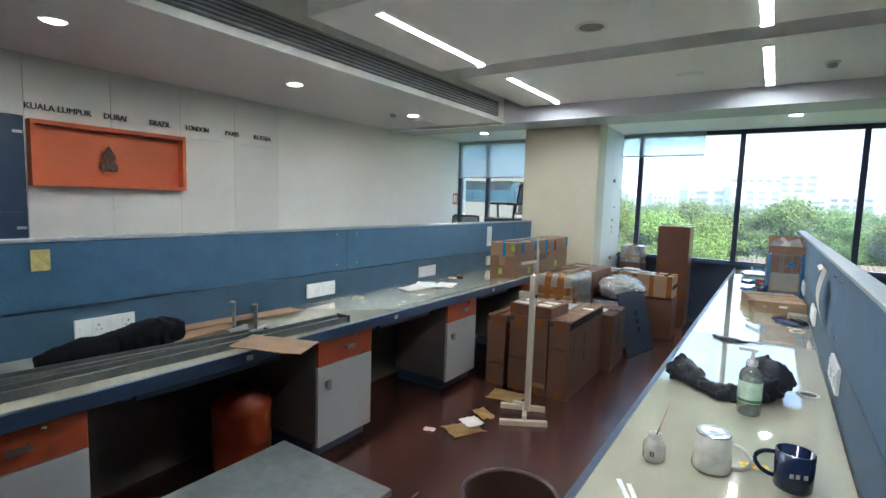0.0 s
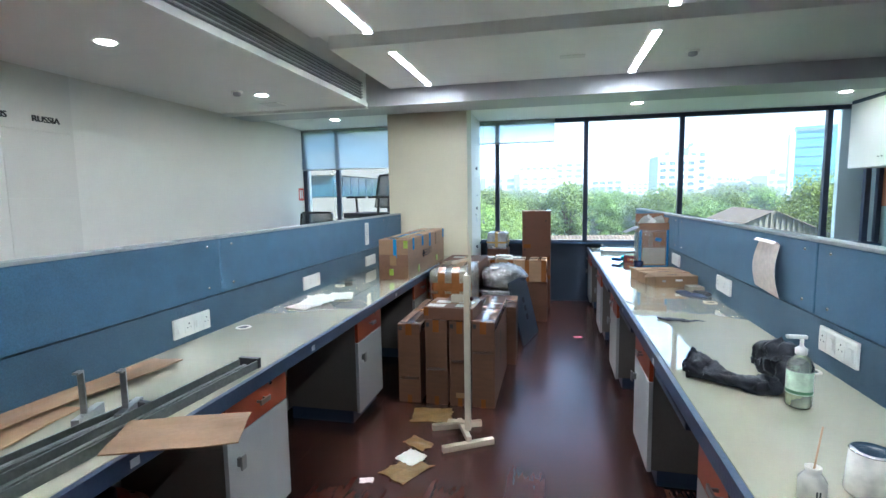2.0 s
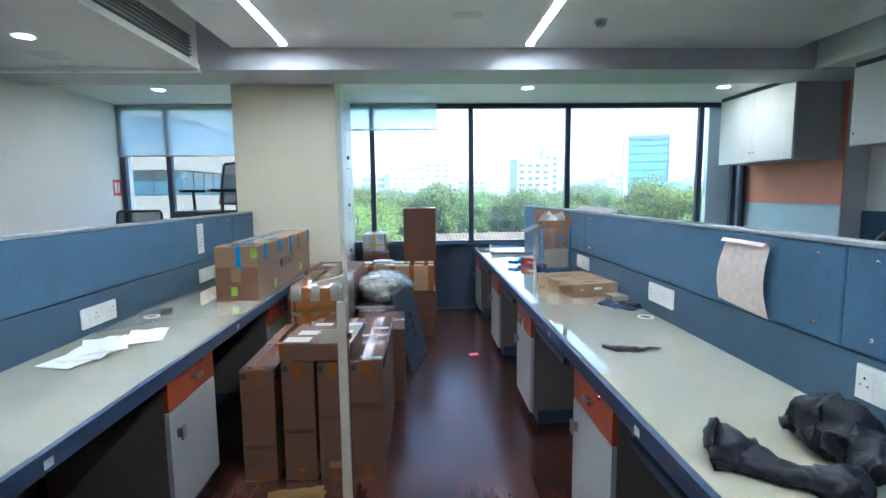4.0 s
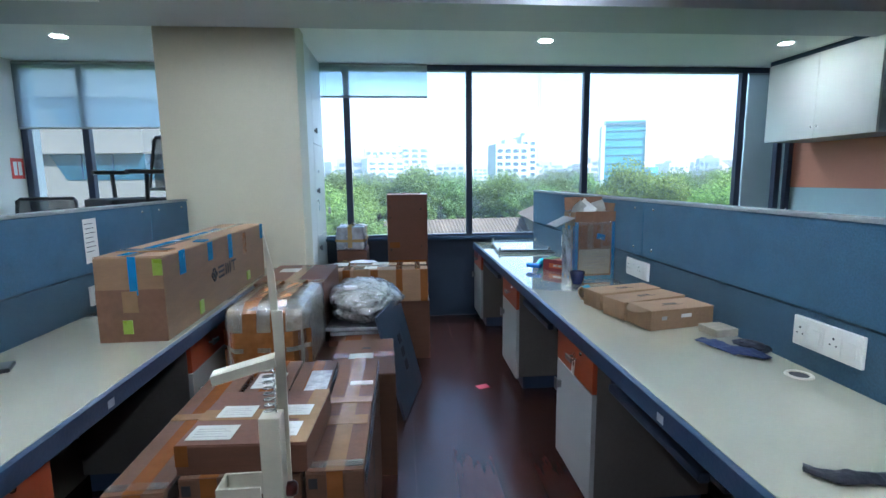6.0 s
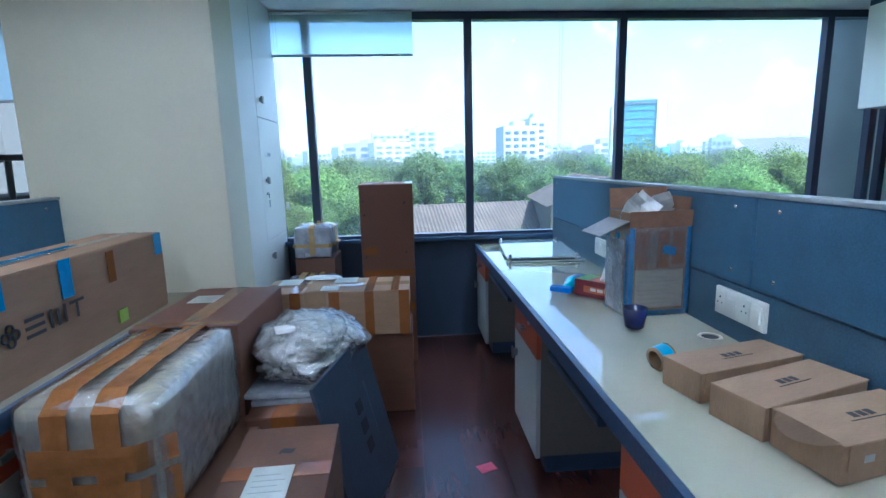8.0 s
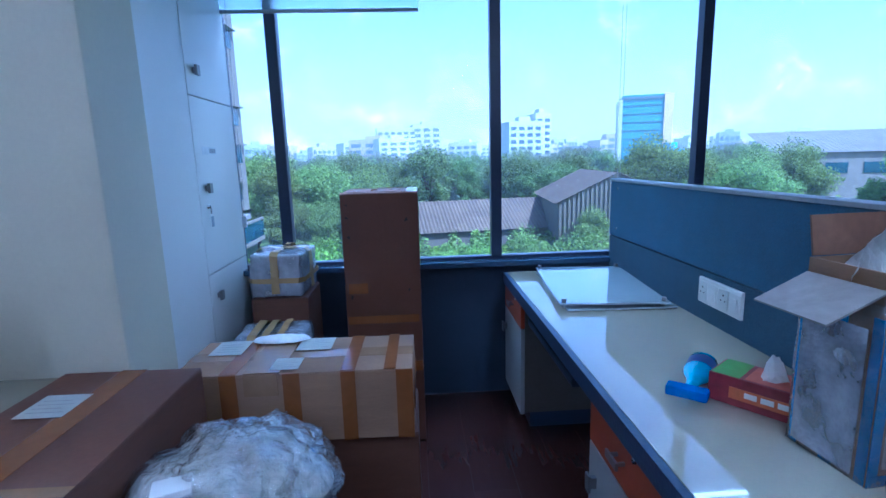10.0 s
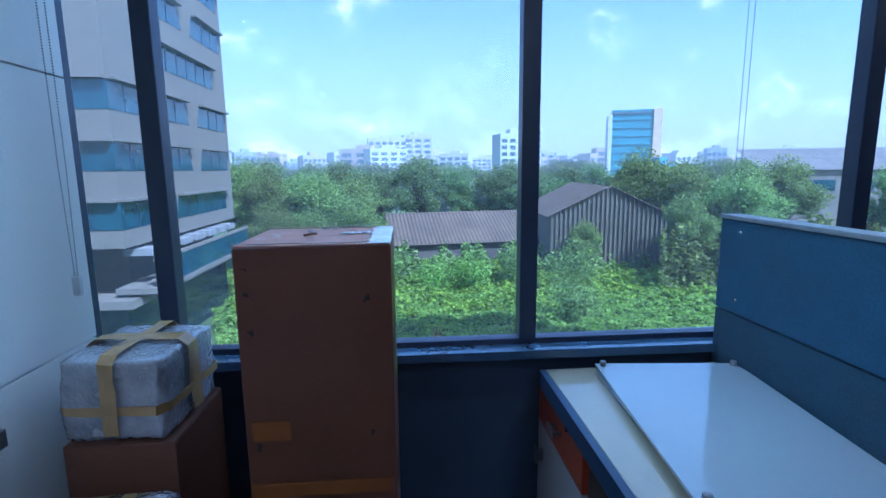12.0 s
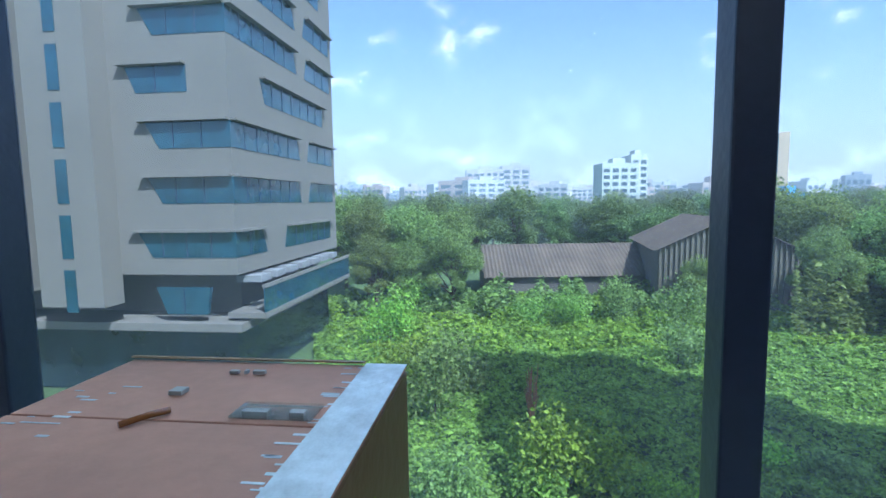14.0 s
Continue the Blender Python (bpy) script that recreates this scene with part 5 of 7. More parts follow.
# ---- west wall: panels, niche, city names, dark cabinet ----
PANELM = mat("wall_panel_laminate", (0.74, 0.72, 0.66), 0.45, var=0.02, scale=90, stain=0.05, stain_scale=1.2, bump=0.01, random_var=0.025)
wall_w = bpy.data.objects["wall_west"]
PY = [1.87, 2.42, 2.97, 3.50, 4.02]
PZ = [0.0, 0.95, 1.475, 1.955, 2.398]
for a, b in zip(PY, PY[1:]):
    for c0, c1 in zip(PZ, PZ[1:]):
        part("wall_panel", boxm(WX0, a + 0.0015, c0 + 0.0015, WX0 + 0.014, b - 0.0015, c1 - 0.0015, bevel=0.001), PANELM, wall_w)
for a, b in ((0.6, 1.23), (1.233, 1.867)):
    part("wall_panel", boxm(WX0, a, 1.975, WX0 + 0.014, b, 2.398, bevel=0.001), PANELM, wall_w)
XW = WX0 + 0.0145
nt_ = thing("wall_niche", "orange wall-mounted display niche with deep frame", "niche", (XW, 1.875, 1.48))
NO = mat("niche_orange", (0.62, 0.135, 0.04), 0.45, var=0.03, stain=0.05, bump=0.01)
L_, H_, D_ = 1.095, 0.465, 0.09
part("back_board", boxm(0.0005, 0.03, 0.03, 0.012, L_ - 0.03, H_ - 0.03), NO, nt_)
part("frame_board", boxm(0.0005, 0, 0, D_, L_, 0.0295, bevel=0.001), NO, nt_)
part("frame_board", boxm(0.0005, 0, H_ - 0.0295, D_, L_, H_, bevel=0.001), NO, nt_)
part("frame_board", boxm(0.0005, 0, 0.03, D_, 0.0295, H_ - 0.03, bevel=0.001), NO, nt_)
part("frame_board", boxm(0.0005, L_ - 0.0295, 0.03, D_, L_, H_ - 0.03, bevel=0.001), NO, nt_)
bm = lathe([(0, 0.0), (0.055, 0.004), (0.068, 0.03), (0.060, 0.065), (0.040, 0.085), (0.050, 0.105), (0.046, 0.135), (0.030, 0.16), (0.012, 0.19), (0, 0.205)], 20)
for v in bm.verts:
    v.co.x *= 0.22
solo("figurine", bm, mat("bronze_relief", (0.10, 0.055, 0.035), 0.45, metal=0.4, var=0.4, scale=60, stain=0.4, stain_scale=30, bump=0.4, bump_scale=90), "small dark bronze relief figurine in the niche", "figurine", (XW + 0.030, 2.385, 1.605))
# its support: a small stud shelf
solo("ledge", boxm(0.0125, -0.05, -0.012, 0.05, 0.05, 0, bevel=0.002), NO, "tiny orange ledge in the niche", "shelf", (XW, 2.385, 1.604))
for word, y0, y1 in (("KUALA LUMPUR", 1.87, 2.28), ("DUBAI", 2.37, 2.53), ("BRAZIL", 2.71, 2.88), ("LONDON", 3.02, 3.23), ("PARIS", 3.40, 3.54), ("RUSSIA", 3.71, 3.91)):
    o = lettering(word, 0.062, mat("steel_letters", (0.05, 0.05, 0.05), 0.4, metal=0.3), None, Matrix.Identity(4), 0.005, name="city_sign")
    w = max(v.co.x for v in o.data.vertices) - min(v.co.x for v in o.data.vertices)
    o.matrix_basis = pose(XW + 0.0055, (y0 + y1) / 2, 2.04, 90, 0, 90) @ Matrix.Diagonal(((y1 - y0) / w, 1, 1, 1))
    tagged(o, "raised dark metal letters reading %s" % word.title(), "sign", "city names on the wall")
dc = thing("tall_cabinet", "dark navy tall cabinet with pale handles at the wall", "cabinet", (WX0, 0.6, 0))
part("body", boxm(0.0005, 0, 0, 0.03, 1.26, 1.965), LAM_NAVY, dc)
for z0, z1 in ((0.02, 1.29), (1.295, 1.96)):
    dd = part("door", boxm(0.031, 0.64, z0, 0.05, 1.255, z1, bevel=0.002), LAM_NAVY, dc)
    part("handle", boxm(0.0505, 1.19, z1 - 0.12, 0.056, 1.245, z1 - 0.10), ALU, dd)
part("door", boxm(0.031, 0.01, 0.02, 0.05, 0.635, 1.96, bevel=0.002), LAM_NAVY, dc)

# ---- locker behind the column ----
lk = thing("locker", "tall pale grey locker with small square pulls", "locker", (-1.395, 6.72, 0))
part("body", boxm(-0.55, 0.001, 0, -0.0215, 0.935, SOFFIT - 0.002), LAM_WHITE, lk)
part("side_panel", boxm(-0.021, 0.001, 0.0, -0.001, 0.420, SOFFIT - 0.002, bevel=0.001), LAM_WHITE, lk)
for z0, z1, hzv in ((0.03, 0.887, 0.78), (0.892, 1.677, 1.28), (1.682, SOFFIT - 0.004, 1.79)):
    dd = part("door", boxm(-0.021, 0.4235, z0, 0, 0.932, z1, bevel=0.0015), LAM_WHITE, lk)
    bm = bmesh.new()
    box(bm, 0.012, 0.485, hzv - 0.022, 0.026, 0.515, hzv + 0.022, bevel=0.002)
    box(bm, 0.0005, 0.492, hzv - 0.012, 0.0125, 0.508, hzv + 0.012)
    part("handle", bm, STEEL, dd)
    if hzv == 1.28:
        part("lock", lathe([(0, 0.012), (0.008, 0.012), (0.010, 0)], 14), CHROME, dd, m=pose(0, 0.495, 1.195, 0, 90, 0))
        part("key", boxm(0.0125, 0.488, 1.165, 0.0145, 0.502, 1.192, bevel=0.0005), CHROME, dd)
        part("key_tag", boxm(0.011, 0.492, 1.105, 0.0155, 0.512, 1.152, bevel=0.001), mat("key_tag_blue", (0.35, 0.42, 0.48), 0.4), dd)
        part("sticker", boxm(0.0004, 0.50, 1.43, 0.0008, 0.66, 1.465), mat("sticker_clear", (0.70, 0.72, 0.72), 0.3), dd)
        part("sticker_print", boxm(0.0009, 0.58, 1.437, 0.0012, 0.65, 1.458), mat("sticker_print", (0.35, 0.36, 0.38), 0.5, var=0.5, scale=300), dd)

# ---- roller blinds ----
def blind(x0, x1, z0, y, label):
    t = thing("roller_blind", label, "blind", (x0, y, 0))
    part("fabric", boxm(0, 0.004, z0, x1 - x0, 0.006, HEAD + 0.01), BLINDM, t)
    part("bottom_bar", boxm(0, 0, z0 - 0.018, x1 - x0, 0.012, z0, bevel=0.003), ALU, t)
    part("roller", tubem((0.0, 0.012, HEAD + 0.0), (x1 - x0, 0.012, HEAD + 0.0), 0.014, seg=14), LAM_GREY, t)
    return t


BLINDM = bpy.data.materials.new("blind_fabric")
BLINDM.use_nodes = True
n, l = BLINDM.node_tree.nodes, BLINDM.node_tree.links
n.remove(n["Principled BSDF"])
df, tl, tp, m1, m2 = n.new("ShaderNodeBsdfDiffuse"), n.new("ShaderNodeBsdfTranslucent"), n.new("ShaderNodeBsdfTransparent"), n.new("ShaderNodeMixShader"), n.new("ShaderNodeMixShader")
for s_ in (df, tl):
    s_.inputs["Color"].default_value = (0.85, 0.89, 0.92, 1)
tp.inputs["Color"].default_value = (0.8, 0.9, 0.97, 1)
m1.inputs["Fac"].default_value, m2.inputs["Fac"].default_value = 0.75, 0.6
l.new(df.outputs[0], m1.inputs[1]); l.new(tl.outputs[0], m1.inputs[2]); l.new(m1.outputs[0], m2.inputs[1]); l.new(tp.outputs[0], m2.inputs[2]); l.new(m2.outputs[0], n["Material Output"].inputs["Surface"])
blind(-1.40, -0.40, 2.145, 7.615, "pale translucent roller blind partly lowered")
blind(WX0 + 0.002, -2.315, 1.865, 7.615, "pale translucent roller blind half lowered")


def bead_chain(x, y, z0, label):
    """A looped blind chain of small beads."""
    t = thing("blind_chain", label, "chain", (x, y, 0))
    for dx in (-0.010, 0.010):
        bm = bmesh.new()
        z = z0
        while z < HEAD - 0.03:
            bmesh.ops.create_icosphere(bm, subdivisions=1, radius=0.0024, matrix=Matrix.Translation((dx * (0.4 + 0.6 * min((z - z0) / 0.3, 1)), 0, z)))
            z += 0.0075
        part("chain", bm, mat("chain_beads", (0.10, 0.11, 0.12), 0.4), t)
    return t


c_ = bead_chain(-1.335, 7.50, 1.12, "looped dark bead chain of a blind")
bm = bmesh.new()
box(bm, -0.012, -0.006, 1.06, 0.012, 0.006, 1.118, bevel=0.005)
part("weight", bm, mat("clear_weight", (0.75, 0.78, 0.80), 0.15), c_)
bead_chain(0.675, 7.60, 1.10, "looped dark bead chain of a blind")

# ---- overhead cabinets on the east side ----
def overhead(x0, y0, y1, z0, z1, depth, doors, label):
    t = thing("overhead_cabinet", label, "cabinet", (x0, y0, z0), group="overhead cabinets")
    h, l_ = z1 - z0, y1 - y0
    part("body", boxm(0.021, 0, 0, depth, l_, h, bevel=0.001), mat("cabinet_side", (0.44, 0.45, 0.46), 0.45, stain=0.05), t, "grey laminate body")
    w = l_ / doors
    for i in range(doors):
        dd = part("door", boxm(0, i * w + 0.0015, 0.001, 0.02, (i + 1) * w - 0.0015, h - 0.04, bevel=0.0015), LAM_WHITE, t, "white door")
        part("lock", lathe([(0, 0.004), (0.007, 0.004), (0.009, 0)], 12), CHROME, dd, m=pose(0, i * w + (0.03 if i else w - 0.03), 0.10, 0, -90, 0))
    part("top_rail", boxm(0.004, 0.0015, h - 0.0385, 0.0205, l_ - 0.0015, h, bevel=0.001), LAM_NAVY, t)


overhead(2.88, 6.30, 7.45, 1.685, 2.437, 0.465, 2, "white wall cabinet with grey sides under the soffit")
overhead(2.90, 5.22, 5.70, 1.74, 2.395, 0.695, 1, "white wall cabinet with grey sides under the soffit")
ct = thing("side_counter", "low navy counter cabinet along the wall", "counter", (2.95, 4.5, 0))
part("body", boxm(0, 0, 0, 0.59, 1.2, 0.92, bevel=0.002), LAM_NAVY, ct)
part("top", boxm(-0.02, -0.01, 0.921, 0.59, 1.21, 0.95, bevel=0.002), LAM_DESK, ct)
t = thing("soap_pump", "white soap pump bottle on the side counter", "bottle", (3.02, 5.30, 0.951))
part("bottle", lathe([(0, 0), (0.036, 0), (0.038, 0.005), (0.038, 0.09), (0.02, 0.11), (0.016, 0.115), (0, 0.115)], 24), PLASTIC_W, t)
part("pump", lathe([(0.014, 0.116), (0.006, 0.12), (0.006, 0.15), (0.0, 0.151)], 14), PLASTIC_W, t)
part("nozzle", boxm(-0.035, -0.006, 0.148, 0.01, 0.006, 0.158, bevel=0.002), PLASTIC_W, t)

# ---- office chairs ----
MESHM = mat("chair_mesh", (0.03, 0.035, 0.04), 0.8, var=0.4, scale=300, bump=0.1, alpha=0.55)


def office_chair(x, y, z, rz, label, back_h=1.22, wide=0.48):
    """A swivel chair with mesh back; it faces +y before it is turned."""
    t = thing("office_chair", label, "chair", (x, y, z), rz, group="office chairs")
    part("gas_lift", tubem((0, 0, 0.09), (0, 0, 0.42), 0.025), STEEL, t)
    for i in range(5):
        a = 2 * math.pi * i / 5
        leg = part("leg", tubem((0, 0, 0.09), (0.28 * math.cos(a), 0.28 * math.sin(a), 0.065), 0.022, 0.014, seg=8), PLASTIC_B, t)
        part("castor", tubem((0.28 * math.cos(a) - 0.012 * math.sin(a), 0.28 * math.sin(a) + 0.012 * math.cos(a), 0.029), (0.28 * math.cos(a) + 0.012 * math.sin(a), 0.28 * math.sin(a) - 0.012 * math.cos(a), 0.029), 0.028, seg=14), PLASTIC_B, leg)
    part("seat", boxm(-0.24, -0.22, 0.43, 0.24, 0.25, 0.50, bevel=0.025), BLACK_CLOTH, t)
    z0, z1, w = 0.56, back_h, wide / 2
    frame_pts = [(-w, -0.24, z0), (-w, -0.27, (z0 + z1) / 2), (-w * 0.94, -0.30, z1 - 0.02), (-w * 0.85, -0.305, z1), (w * 0.85, -0.305, z1), (w * 0.94, -0.30, z1 - 0.02), (w, -0.27, (z0 + z1) / 2), (w, -0.24, z0), (-w, -0.24, z0)]
    part("back_frame", sweep(frame_pts, 0.014), PLASTIC_B, t)
    part("backrest", boxm(-w + 0.012, -0.282, z0 + 0.01, w - 0.012, -0.276, z1 - 0.012), MESHM, t)
    part("spine", boxm(-0.03, -0.31, 0.40, 0.03, -0.288, z0 + 0.12, bevel=0.006), PLASTIC_B, t)
    for s_ in (-1, 1):
        part("armrest", boxm(s_ * 0.29 - 0.035, -0.10, 0.68, s_ * 0.29 + 0.035, 0.15, 0.71, bevel=0.01), PLASTIC_B, t)
        part("arm_post", tubem((s_ * 0.26, 0.02, 0.44), (s_ * 0.29, 0.02, 0.679), 0.016, seg=8), PLASTIC_B, t)


office_chair(-3.73, 7.10, 0.0, 182, "black office chair with a mesh back by the window", 1.235, 0.50)
tb = thing("side_table", "plain pale table behind the partition", "table", (-2.80, 6.98, 0))
part("tabletop", boxm(-0.46, -0.42, 0.715, 0.46, 0.52, 0.75, bevel=0.003), LAM_DESK, tb)
for sx in (-0.42, 0.42):
    for sy in (-0.38, 0.48):
        part("leg", tubem((sx, sy, 0), (sx, sy, 0.7145), 0.02), STEEL, tb)
office_chair(-2.70, 6.78, 0.751, 140, "black mesh-backed chair standing on a table", 0.98, 0.50)
office_chair(1.55, 4.10, 0.0, 8, "black office chair behind the partition", 1.20, 0.48)
office_chair(1.75, 3.55, 0.0, -12, "black office chair behind the partition", 1.18, 0.48)

# ---- near part of the left worktop ----
CHAN = mat("grey_channel", (0.16, 0.17, 0.155), 0.4, metal=0.5, var=0.1, scale=80, stain=0.25, stain_scale=5)
def channel(p0, p1, w, h, label):
    """A long open metal channel from p0 to p1, on the worktop."""
    d = Vector(p1) - Vector(p0)
    t = thing("metal_channel", label, "metal rail", (*p0, ZT), math.degrees(math.atan2(d.y, d.x)))
    L = d.length
    part("web", boxm(0, -w / 2, 0.0005, L, w / 2, 0.004), CHAN, t)
    for s_ in (-1, 1):
        part("flange", boxm(0, s_ * w / 2 - 0.003, 0.0042, L, s_ * w / 2 + 0.003, h, bevel=0.001), CHAN, t)
    part("rib", boxm(0.02, -0.008, 0.0042, L - 0.02, 0.008, h * 0.7, bevel=0.002), CHAN, t)
    part("end_cap", boxm(L, -w / 2 - 0.004, 0, L + 0.02, w / 2 + 0.004, h + 0.006, bevel=0.002), mat("channel_cap", (0.05, 0.05, 0.05), 0.5), t)
    return t


channel((-1.72, 0.95), (-1.635, 2.60), 0.085, 0.035, "long grey metal channel lying on the worktop")
channel((-1.90, 0.95), (-1.74, 2.15), 0.07, 0.03, "shorter grey metal channel lying on the worktop")
for x, y, h in ((-1.83, 2.04, 0.135), (-1.735, 2.10, 0.125)):
    b_ = thing("steel_bracket", "upright dull steel bracket on the worktop", "bracket", (x, y, ZT + 0.036), 20)
    part("upright", boxm(-0.009, -0.004, 0.003, 0.009, 0.004, h, bevel=0.001), STEEL, b_)
    part("foot", boxm(-0.012, -0.05, -0.0355 + 0.0, 0.012, 0.09, 0.0025, bevel=0.001), STEEL, b_)
    part("hook", boxm(-0.009, -0.026, h + 0.0002, 0.009, 0.004, h + 0.007, bevel=0.001), STEEL, b_)
cloth("black_bag", "soft black bag lying on the worktop", "bag", [(-1.97, 1.27, 0.77, 0.03), (-1.96, 1.38, 0.78, 0.06), (-1.96, 1.55, 0.79, 0.066), (-1.95, 1.72, 0.81, 0.082), (-1.945, 1.83, 0.81, 0.055)], mat("matt_black_cloth", (0.004, 0.004, 0.005), 0.9, var=0.2, scale=200, stain=0.2, stain_scale=8, bump=0.05, bump_scale=160, spec=0.15), 0.02, 21, 0.95)
def card_sheet(label, cx, cy, cz, w, d, rz, tilt, m, name="card_sheet", seed=1):
    bm = bmesh.new()
    bmesh.ops.create_grid(bm, x_segments=8, y_segments=8, size=0.5)
    for v in bm.verts:
        edge = 1 + 0.22 * noise.noise(v.co * 6 + Vector((seed * 1.7, 0, 0))) * (name.endswith("scrap"))
        v.co = Vector((v.co.x * w * edge, v.co.y * d * edge, 0.006 * noise.noise(v.co * 2.5 + Vector((seed, 0, 0)))))
    bmesh.ops.solidify(bm, geom=bm.faces[:], thickness=0.004)
    return solo(name, bm, m, label, "cardboard", m=pose(cx, cy, cz, tilt[0], tilt[1], rz))


card_sheet("torn brown cardboard strip against the partition", -2.06, 2.22, 0.768, 0.16, 0.76, -6, (0, -4), CARD_L, seed=2)
card_sheet("loose brown cardboard piece on the worktop", -2.01, 1.95, 0.758, 0.16, 0.36, 8, (0, 0), CARD_L, seed=6)
card_sheet("bent cardboard sheet jutting over the desk edge", -1.43, 1.985, 0.796, 0.34, 0.20, 24, (0, 1), CARD_L, seed=4)
def paper_pile(x, y, n, rz, w=0.16, d=0.23):
    for i in range(n):
        bm = bmesh.new()
        bmesh.ops.create_grid(bm, x_segments=7, y_segments=9, size=0.5)
        for v in bm.verts:
            v.co = Vector((v.co.x * w, v.co.y * d, 0.004 + 0.012 * abs(noise.noise(v.co * 1.7 + Vector((i * 3 + x, 0, 0)))) * (v.co.y + 0.5) * 2))
        bmesh.ops.solidify(bm, geom=bm.faces[:], thickness=0.002)
        solo("paper_sheet", bm, PAPER, "loose white paper sheet on the worktop", "paper", (x + 0.02 * i, y + 0.05 * i, ZT + 0.003 + 0.011 * i), rz=rz + 23 * i)


paper_pile(-1.96, 3.72, 3, -15)
paper_pile(-1.86, 4.02, 1, 20)
solo("dark_remote", boxm(-0.03, -0.045, 0, 0.03, 0.045, 0.015, bevel=0.005), PLASTIC_B, "small black device on the worktop", "device", (-2.02, 4.52, ZT), rz=25)
for x, y, s_ in ((-1.5445, 1.93, 1), (-1.5445, 2.98, 1), (-1.5445, 4.28, 1), (0.0195, 3.05, -1), (0.0195, 4.02, -1)):
    solo("edge_sticker", boxm(0, -0.016, -0.012, s_ * 0.0012 if s_ > 0 else -0.0012, 0.016, 0.012) if s_ > 0 else boxm(-0.0012, -0.016, -0.012, 0, 0.016, 0.012), mat("grey_sticker", (0.55, 0.56, 0.56), 0.5), "small pale asset sticker on the desk edge", "sticker", (x + 0.0035 * s_, y, 0.722))

# ---- on the floor ----
bkt = thing("water_drum", "orange plastic water drum under the worktop", "drum", (-1.92, 2.14, 0))
ORP = mat("orange_plastic", (0.34, 0.055, 0.016), 0.3, var=0.06, stain=0.15, stain_scale=5)
part("drum", lathe([(0, 0.002), (0.14, 0.002), (0.15, 0.015), (0.15, 0.13), (0.154, 0.14), (0.154, 0.16), (0.15, 0.17), (0.15, 0.30), (0.154, 0.31), (0.154, 0.33), (0.145, 0.37), (0.09, 0.40), (0.085, 0.42), (0, 0.42)], 32), ORP, bkt)
part("cap", lathe([(0.05, 0.4202), (0.05, 0.445), (0.045, 0.45), (0, 0.45)], 24), PLASTIC_B, bkt)
part("tap", tubem((0.15, 0.05, 0.05), (0.185, 0.06, 0.05), 0.012), PLASTIC_B, bkt)
tb2 = thing("low_cabinet", "low box cabinet with a dusty grey marbled top", "cabinet", (-1.13, 1.74, 0), 0)
part("body", boxm(-0.32, -0.30, 0, 0.32, 0.30, 0.27, bevel=0.004), LAM_TAUPE, tb2)
part("top", boxm(-0.335, -0.32, 0.2705, 0.335, 0.32, 0.30, bevel=0.004), mat("dusty_marble", (0.13, 0.145, 0.135), 0.5, var=0.12, scale=25, stain=0.3, stain_scale=6, bump=0.02), tb2)
bn_ = thing("waste_bin", "dark brown round waste bin with a rolled rim", "bin", (-0.33, 2.17, 0))
part("bin", lathe([(0, 0.004), (0.13, 0.004), (0.135, 0.012), (0.175, 0.37), (0.185, 0.385), (0.182, 0.398), (0.172, 0.40), (0.164, 0.39), (0.128, 0.02), (0, 0.016)], 40), mat("brown_plastic", (0.045, 0.022, 0.016), 0.35), bn_)
for i, (x, y, w, d, rz) in enumerate(((-1.18, 3.88, 0.26, 0.20, 10), (-1.17, 3.50, 0.16, 0.10, -30), (-1.16, 3.22, 0.17, 0.22, -28))):
    card_sheet("scrap of brown parcel tape stuck to the floor", x, y, 0.0075, w, d, rz, (0, 0), mat("old_tape", (0.24, 0.15, 0.05), 0.3, stain=0.3, stain_scale=12, bump=0.1), name="tape_scrap", seed=30 + i)
card_sheet("torn white paper scrap on the floor", -1.165, 3.33, 0.014, 0.13, 0.13, -28, (0, 0), PAPER, name="paper_scrap", seed=41)
card_sheet("small clear plastic scrap on the floor", -1.33, 3.08, 0.008, 0.07, 0.04, 15, (0, 0), mat("pale_plastic", (0.6, 0.55, 0.55), 0.2), name="plastic_scrap", seed=42)

# white steel clamp stand
IV = mat("ivory_enamel", (0.52, 0.48, 0.36), 0.35, var=0.04, stain=0.1, stain_scale=6)
st_ = thing("clamp_stand", "ivory enamelled steel clamp stand with a spring arm", "stand", (-0.892, 3.605, 0))
def bar_between(a, b, w, h, z):
    d = Vector(b) - Vector(a)
    return boxm(0, -w / 2, z, d.length, w / 2, z + h, bevel=0.002, m=Matrix.Translation((a[0], a[1], 0)) @ pose(0, 0, 0, 0, 0, math.degrees(math.atan2(d.y, d.x))))


part("foot", bar_between((-0.12, -0.17), (0.15, -0.01), 0.035, 0.034, 0.0), IV, st_)
part("foot", bar_between((-0.24, 0.08), (0.05, 0.20), 0.035, 0.034, 0.0), IV, st_)
part("link", bar_between((0.02, -0.09), (-0.08, 0.14), 0.03, 0.03, 0.0345), IV, st_)
part("gusset", boxm(-0.14, 0.06, 0.0652, -0.02, 0.10, 0.075, bevel=0.001), IV, st_)
part("pole", boxm(-0.017, -0.017, 0.065, 0.017, 0.017, 0.99, bevel=0.002), IV, st_)
part("back_plate", boxm(0.006, 0.0175, 0.80, 0.023, 0.022, 1.16, bevel=0.001), IV, st_)
bm = bmesh.new()
q = [[bm.verts.new((x, y, z)) for x, z in ((0.007, 1.05), (0.019, 1.05), (0.012, 1.22), (-0.002, 1.29))] for y in (0.024, 0.028)]
bm.faces.new(q[0]); bm.faces.new(q[1][::-1])
